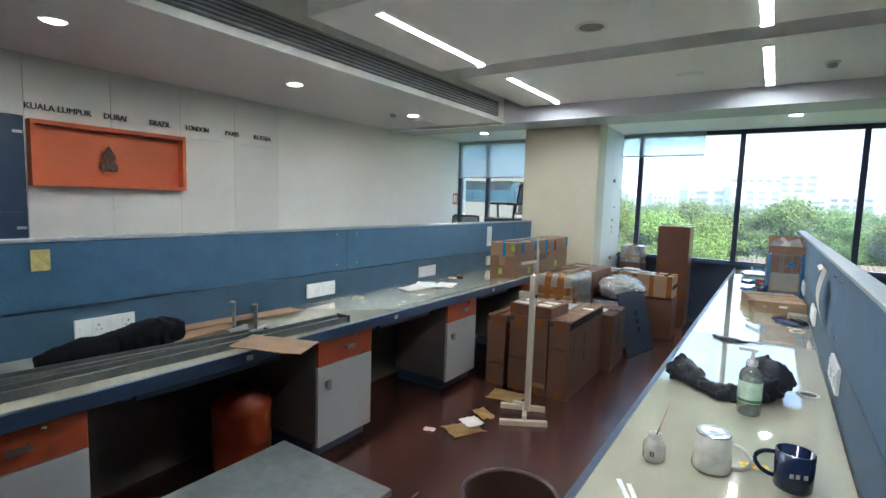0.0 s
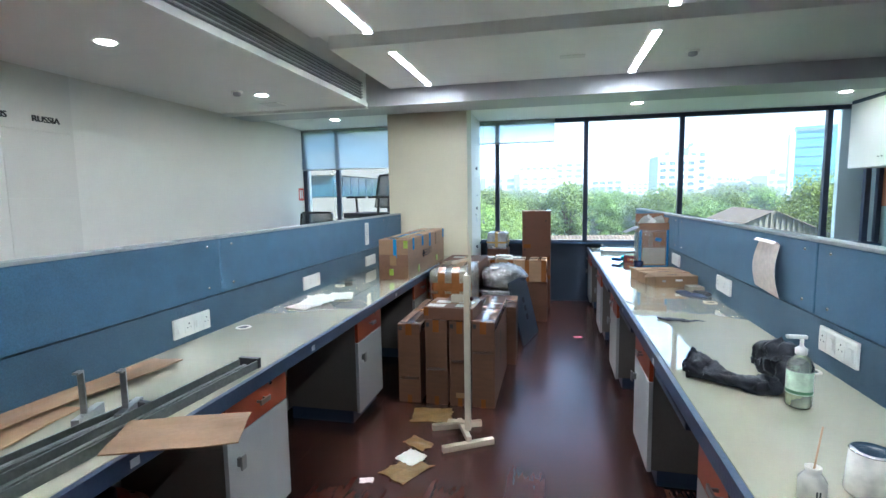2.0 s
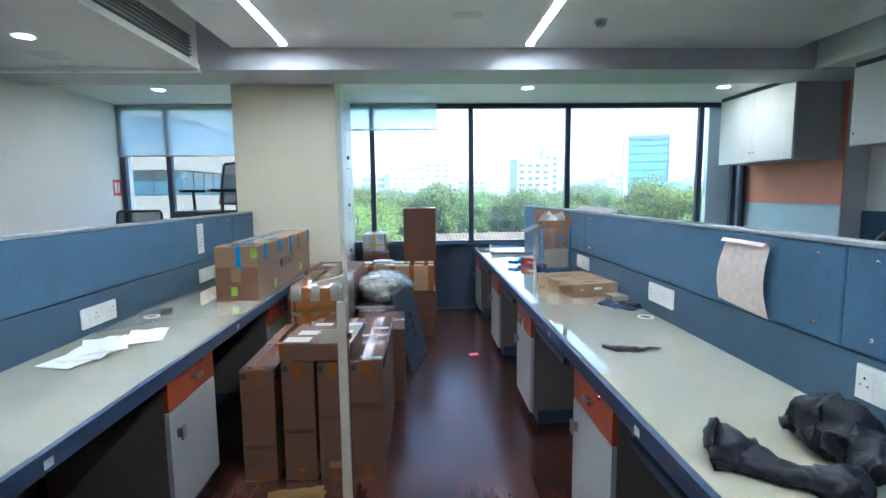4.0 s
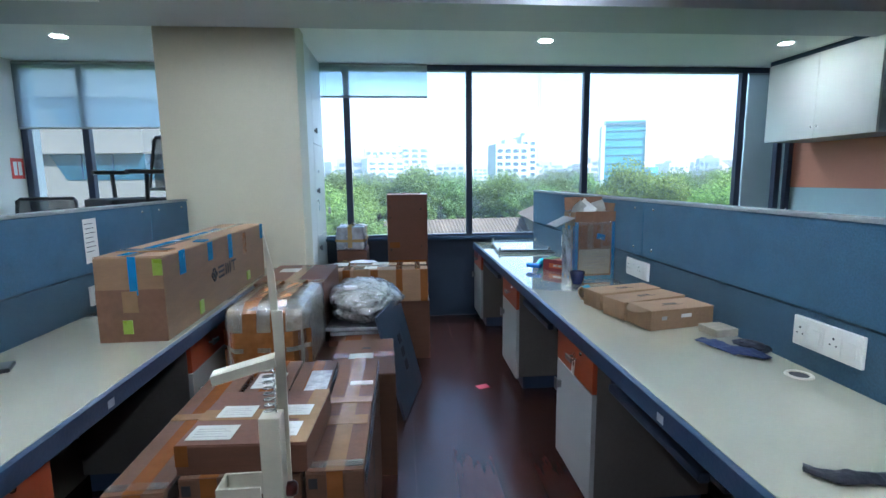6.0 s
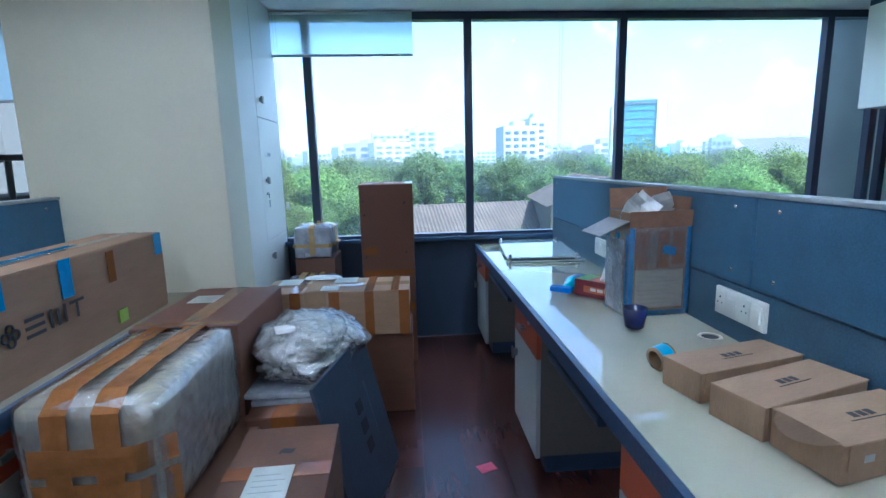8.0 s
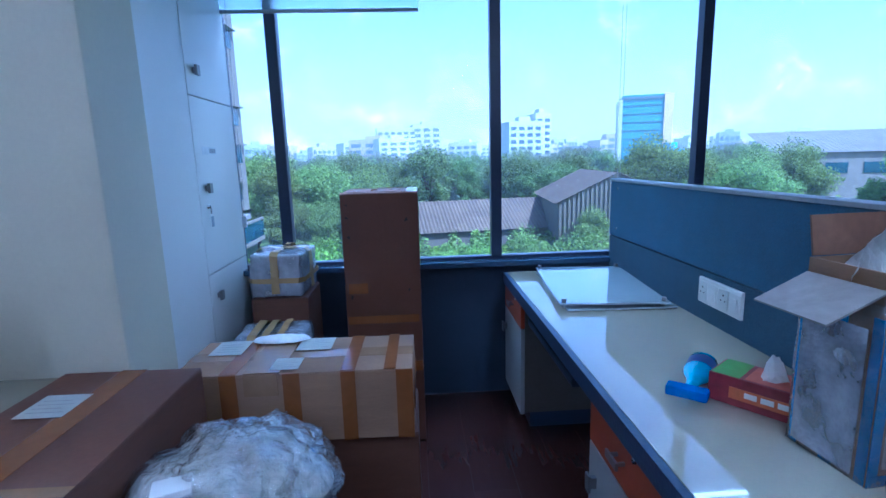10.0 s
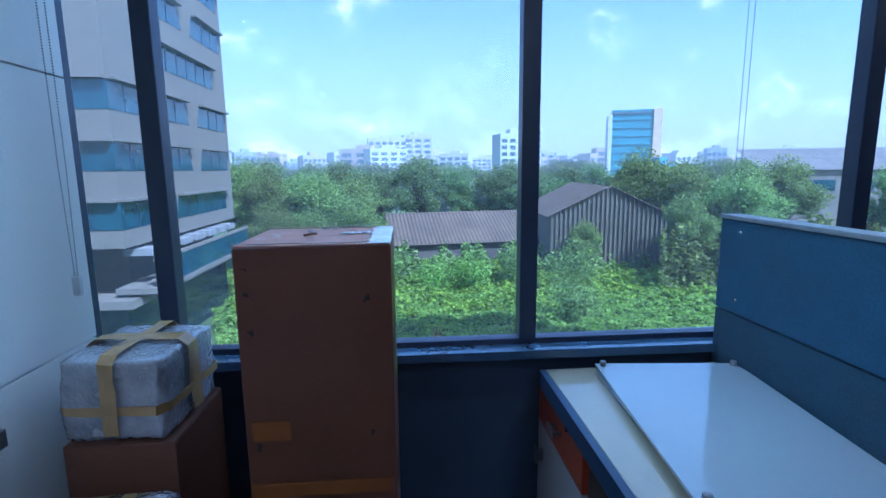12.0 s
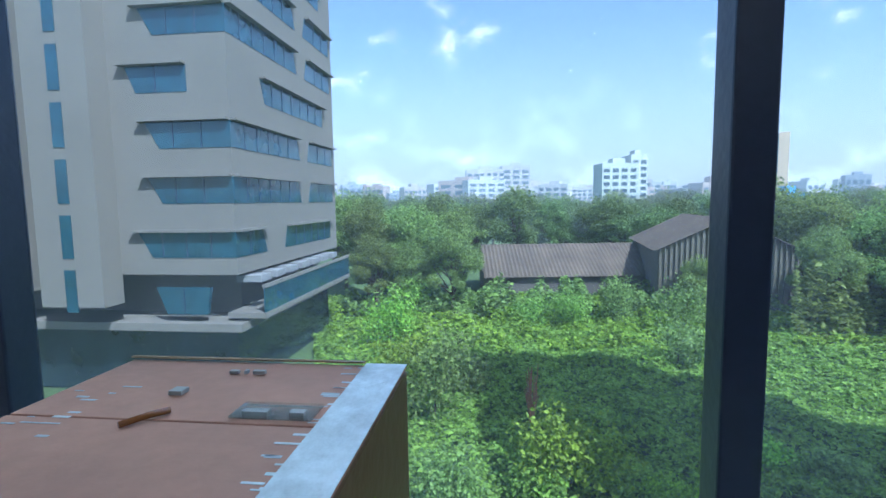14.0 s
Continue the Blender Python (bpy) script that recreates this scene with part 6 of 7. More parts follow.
for i in range(4):
    bm.faces.new((q[0][i], q[0][(i + 1) % 4], q[1][(i + 1) % 4], q[1][i]))
part("blade", bm, IV, st_)
part("spring", sweep([(0.009 * math.cos(i * 0.7), 0.009 * math.sin(i * 0.7), 0.991 + 0.0011 * i) for i in range(86)], 0.0018, 6), CHROME, st_)
bm = bmesh.new()
box(bm, -0.085, -0.018, 1.086, 0.012, 0.013, 1.089, bevel=0.001, m=None)
box(bm, -0.085, -0.021, 1.074, 0.012, -0.0182, 1.089)
bmesh.ops.rotate(bm, verts=bm.verts, cent=(0, 0, 1.086), matrix=Matrix.Rotation(radians(-12), 3, "Y") @ Matrix.Rotation(radians(12), 3, "Z"))
part("arm", bm, IV, st_)
cb_ = bmesh.new()
box(cb_, -0.085, -0.024, 0.835, -0.018, -0.020, 0.875); box(cb_, -0.085, 0.020, 0.835, -0.018, 0.024, 0.875); box(cb_, -0.089, -0.024, 0.835, -0.0852, 0.024, 0.875)
part("clamp", cb_, IV, st_)
part("knob", lathe([(0, 0.0), (0.012, 0.002), (0.013, 0.012), (0.009, 0.018), (0, 0.019)], 16), mat("dark_red_knob", (0.08, 0.015, 0.012), 0.3), st_, m=pose(0.0175, 0, 0.855, 0, 90, 0))

# ---- outside ----
GZ = -11.0
GRASS = mat("weedy_ground", (0.075, 0.115, 0.035), 0.9, var=0.4, scale=3.0, stain=0.5, stain_scale=0.12, bump=0.3, bump_scale=6)
bm = bmesh.new()
bmesh.ops.create_circle(bm, cap_ends=True, segments=64, radius=4500)
bmesh.ops.translate(bm, verts=bm.verts, vec=(0, 0, GZ))
structure("ground", bm, GRASS, "weed-covered open ground with woods", "ground")
# the building that the room is part of
bm = bmesh.new()
box(bm, -14, -16, GZ, 16, WY0 - 0.25, 13)
box(bm, -14, WY0 - 0.25, GZ, 16, WY1 + 0.07, -0.3)
box(bm, -14, WY0 - 0.25, 3.08, 16, WY1 + 0.07, 13)
box(bm, -14, WY0 - 0.25, -0.3, WX0 - 0.25, WY1 + 0.07, 3.08)
box(bm, WX1 + 0.25, WY0 - 0.25, -0.3, 16, WY1 + 0.07, 3.08)
structure("building_mass", bm, mat("outer_plaster", (0.5, 0.5, 0.48), 0.7), "plain plaster mass of the office building", "building")
# unseen tower, added so that its shade falls across the field
bm = bmesh.new()
box(bm, 25.5, 3.0, GZ, 30, WY1 + 0.2, 36)
box(bm, 30.01, 3.0, GZ, 44, WY1 + 0.2, 51)
structure("building_wing", bm, mat("outer_plaster", (0.5, 0.5, 0.48), 0.7), "unseen plain plaster tower added to shade the field", "building")


def leaf_mesh(name, blobs, count, size, seed, material, extra=()):
    """A crown of many small bent leaf clumps spread over lumpy blobs (x, y, z, rx, ry, rz)."""
    rng = np.random.default_rng(seed)
    w = np.array([b[3] * b[4] + b[4] * b[5] + b[3] * b[5] for b in blobs])
    idx = rng.choice(len(blobs), count, p=w / w.sum())
    B = np.array(blobs)[idx]
    d = rng.normal(size=(count, 3))
    d /= np.linalg.norm(d, axis=1)[:, None]
    r = (0.35 + 1.15 * rng.random(count) ** 1.3)[:, None]
    c = B[:, :3] + d * B[:, 3:] * r
    nrm = d * 0.5 + rng.normal(scale=0.8, size=(count, 3)) + np.array((0, 0, 0.5))
    nrm /= np.linalg.norm(nrm, axis=1)[:, None]
    a = np.cross(nrm, rng.normal(size=(count, 3)))
    a /= np.linalg.norm(a, axis=1)[:, None]
    b = np.cross(nrm, a)
    s = size * rng.uniform(0.55, 1.3, count)[:, None]
    v = np.stack((c - a * s, c - b * s * 0.6 + nrm * s * 0.15, c + a * s, c + b * s * 0.6 + nrm * s * 0.15), 1).reshape(-1, 3)
    f = np.arange(count * 4).reshape(-1, 4)
    me = bpy.data.meshes.new(name)
    me.from_pydata(v.tolist(), [], f.tolist())
    me.materials.append(material)
    return me


def leaf_mat(name, c):
    m = bpy.data.materials.new(name)
    m.use_nodes = True
    n, l = m.node_tree.nodes, m.node_tree.links
    b = n["Principled BSDF"]
    g, oi = n.new("ShaderNodeNewGeometry"), n.new("ShaderNodeObjectInfo")
    ramp = n.new("ShaderNodeValToRGB")
    lo, hi = tuple(k * 0.42 for k in c), (c[0] * 1.65, c[1] * 1.6, c[2] * 1.2)
    ramp.color_ramp.elements[0].color, ramp.color_ramp.elements[1].color = (*lo, 1), (*hi, 1)
    l.new(g.outputs["Random Per Island"], ramp.inputs["Fac"])
    hs = n.new("ShaderNodeHueSaturation")
    mr = n.new("ShaderNodeMapRange")
    mr.inputs["To Min"].default_value, mr.inputs["To Max"].default_value = 0.72, 1.25
    l.new(oi.outputs["Random"], mr.inputs["Value"]); l.new(mr.outputs["Result"], hs.inputs["Value"])
    mh = n.new("ShaderNodeMapRange")
    mh.inputs["To Min"].default_value, mh.inputs["To Max"].default_value = 0.475, 0.515
    l.new(oi.outputs["Random"], mh.inputs["Value"]); l.new(mh.outputs["Result"], hs.inputs["Hue"])
    l.new(ramp.outputs["Color"], hs.inputs["Color"]); l.new(hs.outputs["Color"], b.inputs["Base Color"])
    b.inputs["Roughness"].default_value = 0.6
    b.inputs["Specular IOR Level"].default_value = 0.25
    tr, mx = n.new("ShaderNodeBsdfTranslucent"), n.new("ShaderNodeMixShader")
    l.new(hs.outputs["Color"], tr.inputs["Color"])
    mx.inputs["Fac"].default_value = 0.5
    l.new(b.outputs[0], mx.inputs[1]); l.new(tr.outputs[0], mx.inputs[2]); l.new(mx.outputs[0], n["Material Output"].inputs["Surface"])
    return m


LEAF = leaf_mat("leaves", (0.215, 0.300, 0.100))
LEAF_FAR = leaf_mat("far_leaves", (0.165, 0.230, 0.095))
LEAF_VFAR = leaf_mat("distant_leaves", (0.16, 0.20, 0.08))
WEED = leaf_mat("weeds", (0.24, 0.40, 0.085))
WEED_Y = leaf_mat("bright_weeds", (0.26, 0.42, 0.06))
BARK = mat("bark", (0.10, 0.075, 0.05), 0.9, var=0.3, scale=8, stain=0.3, bump=0.3)


def tree_model(seed, height, spread, count, leaf, leaf_size=0.04):
    """A tree: tapered trunk with limbs, and a ragged crown of leaf clumps."""
    rng = random.Random(seed)
    blobs, limbs = [], []
    n = rng.randint(24, 30)
    for i in range(n):
        a = 2 * math.pi * i / n + rng.uniform(-0.4, 0.4)
        rr = spread * rng.uniform(0.2, 0.85)
        z = height * (0.38 + 0.54 * rng.random() ** 0.8 * (1.15 - 0.5 * rr / spread))
        s = spread * rng.uniform(0.12, 0.29)
        blobs.append((rr * math.cos(a), rr * math.sin(a), z, s, s * rng.uniform(0.8, 1.2), s * rng.uniform(0.6, 0.9)))
        limbs.append((rr * math.cos(a), rr * math.sin(a), z))
    blobs.append((0, 0, height * 0.84, spread * 0.45, spread * 0.42, height * 0.17))
    bm = bmesh.new()
    tube(bm, (0, 0, -0.3), (0.15, 0.1, height * 0.45), height * 0.028, height * 0.017, seg=8)
    for x, y, z in limbs:
        tube(bm, (0.12, 0.08, height * rng.uniform(0.25, 0.44)), (x * 0.9, y * 0.9, z), height * 0.011, height * 0.004, seg=6)
    tr = mesh_of("trunk", bm, BARK)
    cr = leaf_mesh("crown", blobs, count, spread * leaf_size, seed, leaf)
    return tr, cr


NEAR_TREES = [tree_model(10 + i, 12, (5.2, 4.4, 4.8)[i], 26000, LEAF, 0.031) for i in range(3)]
MID_TREES = [tree_model(20 + i, 13, (6.0, 5.0, 6.6, 5.4)[i], 11000, LEAF_FAR, 0.035) for i in range(4)]
FAR_TREES = [tree_model(30 + i, 13, (7.0, 6.2, 7.6)[i], 4000, LEAF_VFAR, 0.042) for i in range(3)]


def plant_tree(models, x, y, scale, k, label="leafy green tree with a ragged crown", name="tree"):
    tr, cr = models[k % len(models)]
    t = thing(name, label, "tree", (x, y, GZ), (k * 67) % 360, group="trees outside")
    t.scale = (scale, scale, scale * (0.9 + 0.04 * (k % 6)))
    for nm, me in (("trunk", tr), ("crown", cr)):
        o = new(nm, me)
        o.parent = t
    return t


EYE_W, AHEAD, RIGHT = Vector((-0.33, 6.95, 0)), Vector((-0.118, 0.993, 0)), Vector((0.993, 0.118, 0))
def out(depth, lateral):
    """A place outside by its distance straight out of the window and sideways from it."""
    p = EYE_W + AHEAD * depth + RIGHT * lateral
    return p.x, p.y


rng = random.Random(4)
for k, (d, l, s) in enumerate(((60, -3.5, 1.05), (54, -7.5, 0.72), (66, 1.5, 0.95), (53, 39.5, 1.0), (46, 36.0, 0.72), (58, 38.0, 1.05), (48, 44, 1.0), (56, 52, 1.1), (50.5, 26.3, 0.52), (64, 47, 1.0),
                               (62, -9.5, 0.95), (70, -14, 1.0), (76, -6, 1.05), (40, 40, 0.7), (60, 62, 1.1), (50, 70, 1.0), (51.4, 0.9, 0.74), (53.5, -3.5, 0.6), (50, 44, 0.85), (57, 33.5, 0.6))):
    x, y = out(d, l)
    plant_tree(NEAR_TREES, x, y, s, k)
for k in range(95):
    d = rng.uniform(76, 150)
    l = rng.uniform(-0.42, 1.02) * d
    x, y = out(d, l)
    plant_tree(MID_TREES, x, y, rng.uniform(0.7, 0.98), k + 3)
for k in range(110):
    d = rng.uniform(150, 330)
    l = rng.uniform(-0.45, 1.0) * d
    x, y = out(d, l)
    plant_tree(FAR_TREES, x, y, rng.uniform(0.8, 1.15), k + 5, "hazy distant green tree")

for k, (d, l, s) in enumerate(((86, -8, 0.9), (88, -1, 1.0), (90, 6, 0.92), (87, 13, 1.0), (91, 20, 0.9), (88, 27, 1.0), (86, 40, 0.95), (90, 48, 1.0), (84, 57, 0.95), (80, -18, 0.9), (96, -14, 1.0), (98, 3, 1.0), (97, 17, 1.05), (99, 33, 1.0))):
    x, y = out(d, l)
    plant_tree(MID_TREES, x, y, s, k + 1)

# weeds and bushes on the ground
def scatter(name, label, n, region, size, material, seed, height, clump=1.0):
    g = np.random.default_rng(seed)
    d0, d1, a0, a1 = region
    d = d0 + (d1 - d0) * g.random(n) ** 0.8
    la = (a0 + (a1 - a0) * g.random(n)) * d
    e, ah, ri = np.array(EYE_W), np.array(AHEAD), np.array(RIGHT)
    c = e + d[:, None] * ah + la[:, None] * ri
    bumps = np.array([noise.noise(Vector((p[0] * 0.35, p[1] * 0.35, seed))) + 0.5 * noise.noise(Vector((p[0] * 1.1, p[1] * 1.1, seed))) for p in c])
    c[:, 2] = GZ + height * np.clip(0.55 + bumps * clump, 0.05, 2) * g.uniform(0.75, 1.05, n)
    nrm = g.normal(scale=0.45, size=(n, 3)) + np.array((0, 0, 1))
    nrm /= np.linalg.norm(nrm, axis=1)[:, None]
    a = np.cross(nrm, g.normal(size=(n, 3))); a /= np.linalg.norm(a, axis=1)[:, None]
    b = np.cross(nrm, a)
    s = (size * g.uniform(0.6, 1.3, n) * (0.6 + d / 55))[:, None]
    v = np.stack((c - a * s, c - b * s * 0.6 + nrm * s * 0.2, c + a * s, c + b * s * 0.6 + nrm * s * 0.2), 1).reshape(-1, 3)
    me = bpy.data.meshes.new(name)
    me.from_pydata(v.tolist(), [], np.arange(n * 4).reshape(-1, 4).tolist())
    me.materials.append(material)
    return tagged(new(name, me), label, "plants", kind="stuff")


scatter("weeds", "dense dark green creeping weeds on open ground", 120000, (14, 50, -0.27, 1.3), 0.165, WEED, 1, 0.75)
scatter("tall_weeds", "bright green tall weeds in the sun", 50000, (38, 60, -0.24, 1.3), 0.16, WEED_Y, 2, 1.3)
scatter("shrubs", "mixed leafy shrubs along the sheds", 34000, (49, 58, -0.2, 1.05), 0.2, LEAF, 3, 2.3, 1.6)
scatter("shrubs", "mixed leafy shrubs under the trees", 30000, (40, 53, 0.72, 1.35), 0.22, LEAF, 6, 3.6, 1.6)


def bush(d, l, r, h, material, seed, label):
    rr = random.Random(seed)
    blobs = [(rr.uniform(-0.5, 0.5) * r, rr.uniform(-0.5, 0.5) * r, h * rr.uniform(0.25, 0.75), r * 0.5, r * 0.5, h * 0.3) for _ in range(6)]
    x, y = out(d, l)
    t = thing("bush", label, "bush", (x, y, GZ), group="bushes")
    part("stems", tubem((0, 0, -0.1), (0.1, 0, h * 0.6), 0.06, 0.02, seg=6), BARK, t)
    o = new("foliage", leaf_mesh("foliage", blobs, 2200, 0.11 * (0.6 + r / 4), seed, material))
    o.parent = t


for i, (d, l, r, h, m) in enumerate(((20.0, 5.3, 2.4, 3.8, WEED_Y), (19, 3.4, 1.5, 1.6, WEED), (27, -0.6, 2.5, 6.2, LEAF), (32, -2.6, 2.2, 3.6, WEED_Y), (31, 1.2, 2.0, 2.4, LEAF), (17, 0.0, 1.5, 3.6, LEAF), (18, 9, 1.4, 1.3, WEED_Y), (40, -4.5, 2.6, 5.0, WEED_Y), (36, 17.5, 2.6, 3.4, LEAF),
                                     (46, 12, 2.4, 3.6, WEED), (48, 8, 2.4, 3.2, WEED), (47, 17, 2.2, 5.2, LEAF), (44, 22, 3.0, 5.0, LEAF), (52, -3, 2.6, 4.5, WEED), (22, 14, 1.6, 1.5, WEED_Y), (20, 17, 1.6, 1.4, LEAF))):
    bush(d, l, r, h, m, 50 + i, "leafy green bush on the open ground")
x, y = out(26.5, 4.8)
dry = thing("dry_bush", "dead brown stalk standing among weeds", "bush", (x, y, GZ))
bm = bmesh.new()
rr = random.Random(8)
for i in range(26):
    tube(bm, (rr.uniform(-0.1, 0.1), rr.uniform(-0.1, 0.1), 0), (rr.uniform(-0.4, 0.4), rr.uniform(-0.3, 0.3), rr.uniform(1.5, 3.4)), 0.045, 0.02, seg=5)
part("stalks", bm, mat("dry_stalk", (0.30, 0.15, 0.07), 0.9), dry)
# ---- near building with slanted ribbon windows ----
CONC = mat("cream_facade", (0.160, 0.146, 0.122), 0.75, var=0.04, scale=3, stain=0.08, stain_scale=0.25, bump=0.05)
TINT = mat("tinted_glass", (0.020, 0.058, 0.082), 0.05, var=0.2, scale=0.8, stain=0.4, stain_scale=0.6, bump=0.0, spec=0.8)
NX, NY = -16.4, 35.2
nb = thing("office_building", "cream office block with slanted ribbon windows", "building", (NX, NY, GZ))
B0 = -2.9 - GZ        # underside of the upper body over the ground
part("wall", boxm(-24, 0, B0, 0, 18.4, 48), CONC, nb)
part("wall", boxm(-26, 3.0, 0, -1.5, 17, B0 - 0.01), CONC, nb, "recessed lower storey")
part("ledge", boxm(-26, -0.4, 4.6, 0.3, 18.8, 5.1), CONC, nb)
part("window", boxm(-25.5, 1.2, 0.1, -0.9, 17.9, 4.55), mat("dark_shop_glass", (0.018, 0.028, 0.034), 0.06, var=0.3, scale=0.5, stain=0.5, stain_scale=0.4, bump=0.0, spec=0.6), nb, "dark glazed ground storey")
part("fin", boxm(-11.9, -1.6, B0 - 1.8, -7.7, -0.005, 48), CONC, nb)
part("fin", boxm(-20.0, -2.6, B0 - 1.0, -13.4, -0.005, 48), CONC, nb)


def slant_window(face, a0, a1, z0, z1, lean0, lean1, hood=True):
    """A ribbon window with slanted ends on the south ('s') or east ('e') face; a: distance from the corner."""
    bm = bmesh.new()
    pts = [(a0 + lean0, z0), (a1 - lean1, z0), (a1, z1), (a0, z1)]
    front, back = [], []
    for a, z in pts:
        p = (lambda o: (-a, -o, z)) if face == "s" else (lambda o: (o, a, z))
        front.append(bm.verts.new(p(0.03))); back.append(bm.verts.new(p(-0.2)))
    bm.faces.new(front); bm.faces.new(back[::-1])
    for i in range(4):
        bm.faces.new((front[i], back[i], back[(i + 1) % 4], front[(i + 1) % 4]))
    w = part("window", bm, TINT, nb)
    n = max(2, int((a1 - a0) / 1.5))
    for i in range(1, n):
        a = a0 + (a1 - a0) * i / n
        q = (-a - 0.03, -0.06, z0, -a + 0.03, -0.031, z1) if face == "s" else (0.031, a - 0.03, z0, 0.06, a + 0.03, z1)
        part("glazing_bar", boxm(*q), FRAME, w)
    if hood:
        q = (-a1 - 0.3, -0.45, z1 + 0.01, -a0, -0.005, z1 + 0.16) if face == "s" else (0.005, a0, z1 + 0.01, 0.45, a1 + 0.3, z1 + 0.16)
        part("hood", boxm(*q), CONC, w)


for r in range(10):
    z0 = -1.83 - GZ + r * 3.34
    z1 = z0 + 1.58
    if r in (3, 6, 9):
        slant_window("s", 2.6, 6.6, z0, z1, 0.0, 0.7)
        slant_window("e", 4.0, 15.5, z0, z1, 0.6, 0.0)
    else:
        left = 6.4 if r == 0 else 5.5
        slant_window("s", 0.0, left, z0, z1, 0.0, 0.9)
        slant_window("e", 0.0, 9.6 if r else 3.4, z0, z1, 0.0, -0.6)
        slant_window("e", 12.2 if r else 7.3, 17.6 if r else 16.6, z0, z1, -0.5, 0.0)
for r in range(11):
    z0 = -5.0 - GZ + r * 3.3
    part("window", boxm(-10.2, -1.64, z0, -9.45, -1.55, z0 + 2.6), TINT, nb, "tall slot window")
slant_window("s", 1.8, 5.4, 5.6, 7.3, 0.3, 0.6, hood=False)
bal = part("balcony", boxm(-1.0, 0.4, 5.3, 1.5, 17.5, 5.65), CONC, nb)
part("balcony_glass", boxm(1.35, 0.5, 5.66, 1.45, 17.4, 7.2), TINT, bal)
part("balcony_rail", boxm(1.3, 0.4, 7.21, 1.5, 17.5, 7.42), CONC, bal)
for i in range(7):
    part("roof_unit", boxm(-0.8, 1.2 + i * 2.2, 7.45, 0.9, 2.6 + i * 2.2, 7.9, bevel=0.03), mat("unit_grey", (0.22, 0.22, 0.22), 0.5), bal)
# ---- sheds ----
CORR = mat("corrugated_sheet", (0.095, 0.070, 0.048), 0.8, var=0.25, scale=2.0, stain=0.35, stain_scale=0.4, bump=0.1)
CORR_W = mat("ribbed_wall_sheet", (0.13, 0.115, 0.085), 0.7, var=0.2, scale=2, stain=0.3, stain_scale=0.3)


def corrugated(w, l, pitch, amp, m_):
    bm = bmesh.new()
    n = int(w / pitch * 2)
    row = [[bm.verts.new((w * i / n, y, amp * (i % 2))) for i in range(n + 1)] for y in (0, l)]
    for i in range(n):
        bm.faces.new((row[0][i], row[0][i + 1], row[1][i + 1], row[1][i]))
    bmesh.ops.transform(bm, matrix=m_, verts=bm.verts)
    return bm


HEAD_DEG = 6.8
x, y = out(60, 5.0)
sh = thing("shed", "long low shed with a weathered corrugated roof", "shed", (x, y, GZ), HEAD_DEG)
# wall colour darkened for the shadow below the eaves
part("wall", boxm(0.3, 0.6, 0, 21.5, 12, 2.9), mat("shed_wall_shadowed", (0.09, 0.08, 0.068), 0.8, stain=0.3, stain_scale=0.4), sh)
part("roof", corrugated(22, 8.2, 0.5, 0.07, pose(0, 0, 2.95, 25, 0, 0)), CORR, sh)
part("roof", corrugated(22, 8.2, 0.5, 0.07, pose(22, 14.8, 2.95, 25, 0, 180)), CORR, sh)
sh = thing("shed", "gabled shed with ribbed grey wall sheets", "shed", (16.6, 62.6, GZ), -6)
part("wall", boxm(0, 0.1, 0, 13.6, 18, 7.0), CORR_W, sh)
bm = bmesh.new()
a = [bm.verts.new(v) for v in ((0, 0.1, 7.0), (13.6, 0.1, 7.0), (6.8, 0.1, 10.3))]
b = [bm.verts.new(v) for v in ((0, 18, 7.0), (13.6, 18, 7.0), (6.8, 18, 10.3))]
bm.faces.new(a); bm.faces.new(b[::-1]); bm.faces.new((a[0], a[1], b[1], b[0]))
part("gable", bm, CORR_W, sh)
for i in range(26):
    part("rib", boxm(0.1 + i * 0.53, -0.08, 0, 0.25 + i * 0.53, 0.099, 7.0 + 3.1 * (1 - abs(i - 12.5) / 12.5)), CORR_W, sh)
sl = math.degrees(math.atan2(3.3, 6.8))
part("roof", corrugated(19, 7.9, 0.5, 0.07, pose(-0.5, 18.6, 6.75, 0, 0, -90) @ pose(0, 0, 0, sl, 0, 0)), CORR, sh)
part("roof", corrugated(19, 7.9, 0.5, 0.07, pose(14.1, -0.4, 6.75, 0, 0, 90) @ pose(0, 0, 0, sl, 0, 0)), CORR, sh)
# long factory on the right
x, y = out(84, 81)
fa = thing("factory_shed", "large concrete factory shed with a sheet roof", "shed", (x, y, GZ), HEAD_DEG - 24)
part("wall", boxm(0, 0, 0, 60, 30, 11.5), mat("stained_concrete", (0.20, 0.18, 0.155), 0.85, var=0.1, scale=1, stain=0.3, stain_scale=0.3), fa)
part("roof", corrugated(60, 16.5, 0.9, 0.12, pose(0, -0.5, 11.5, 16, 0, 0)), mat("hazy_roof_sheet", (0.15, 0.14, 0.125), 0.8, var=0.2, scale=1, stain=0.25, stain_scale=0.3), fa)
for i in range(9):
    part("window", boxm(3 + i * 6.4, -0.1, 7.5, 6.8 + i * 6.4, -0.001, 9.6), TINT, fa)

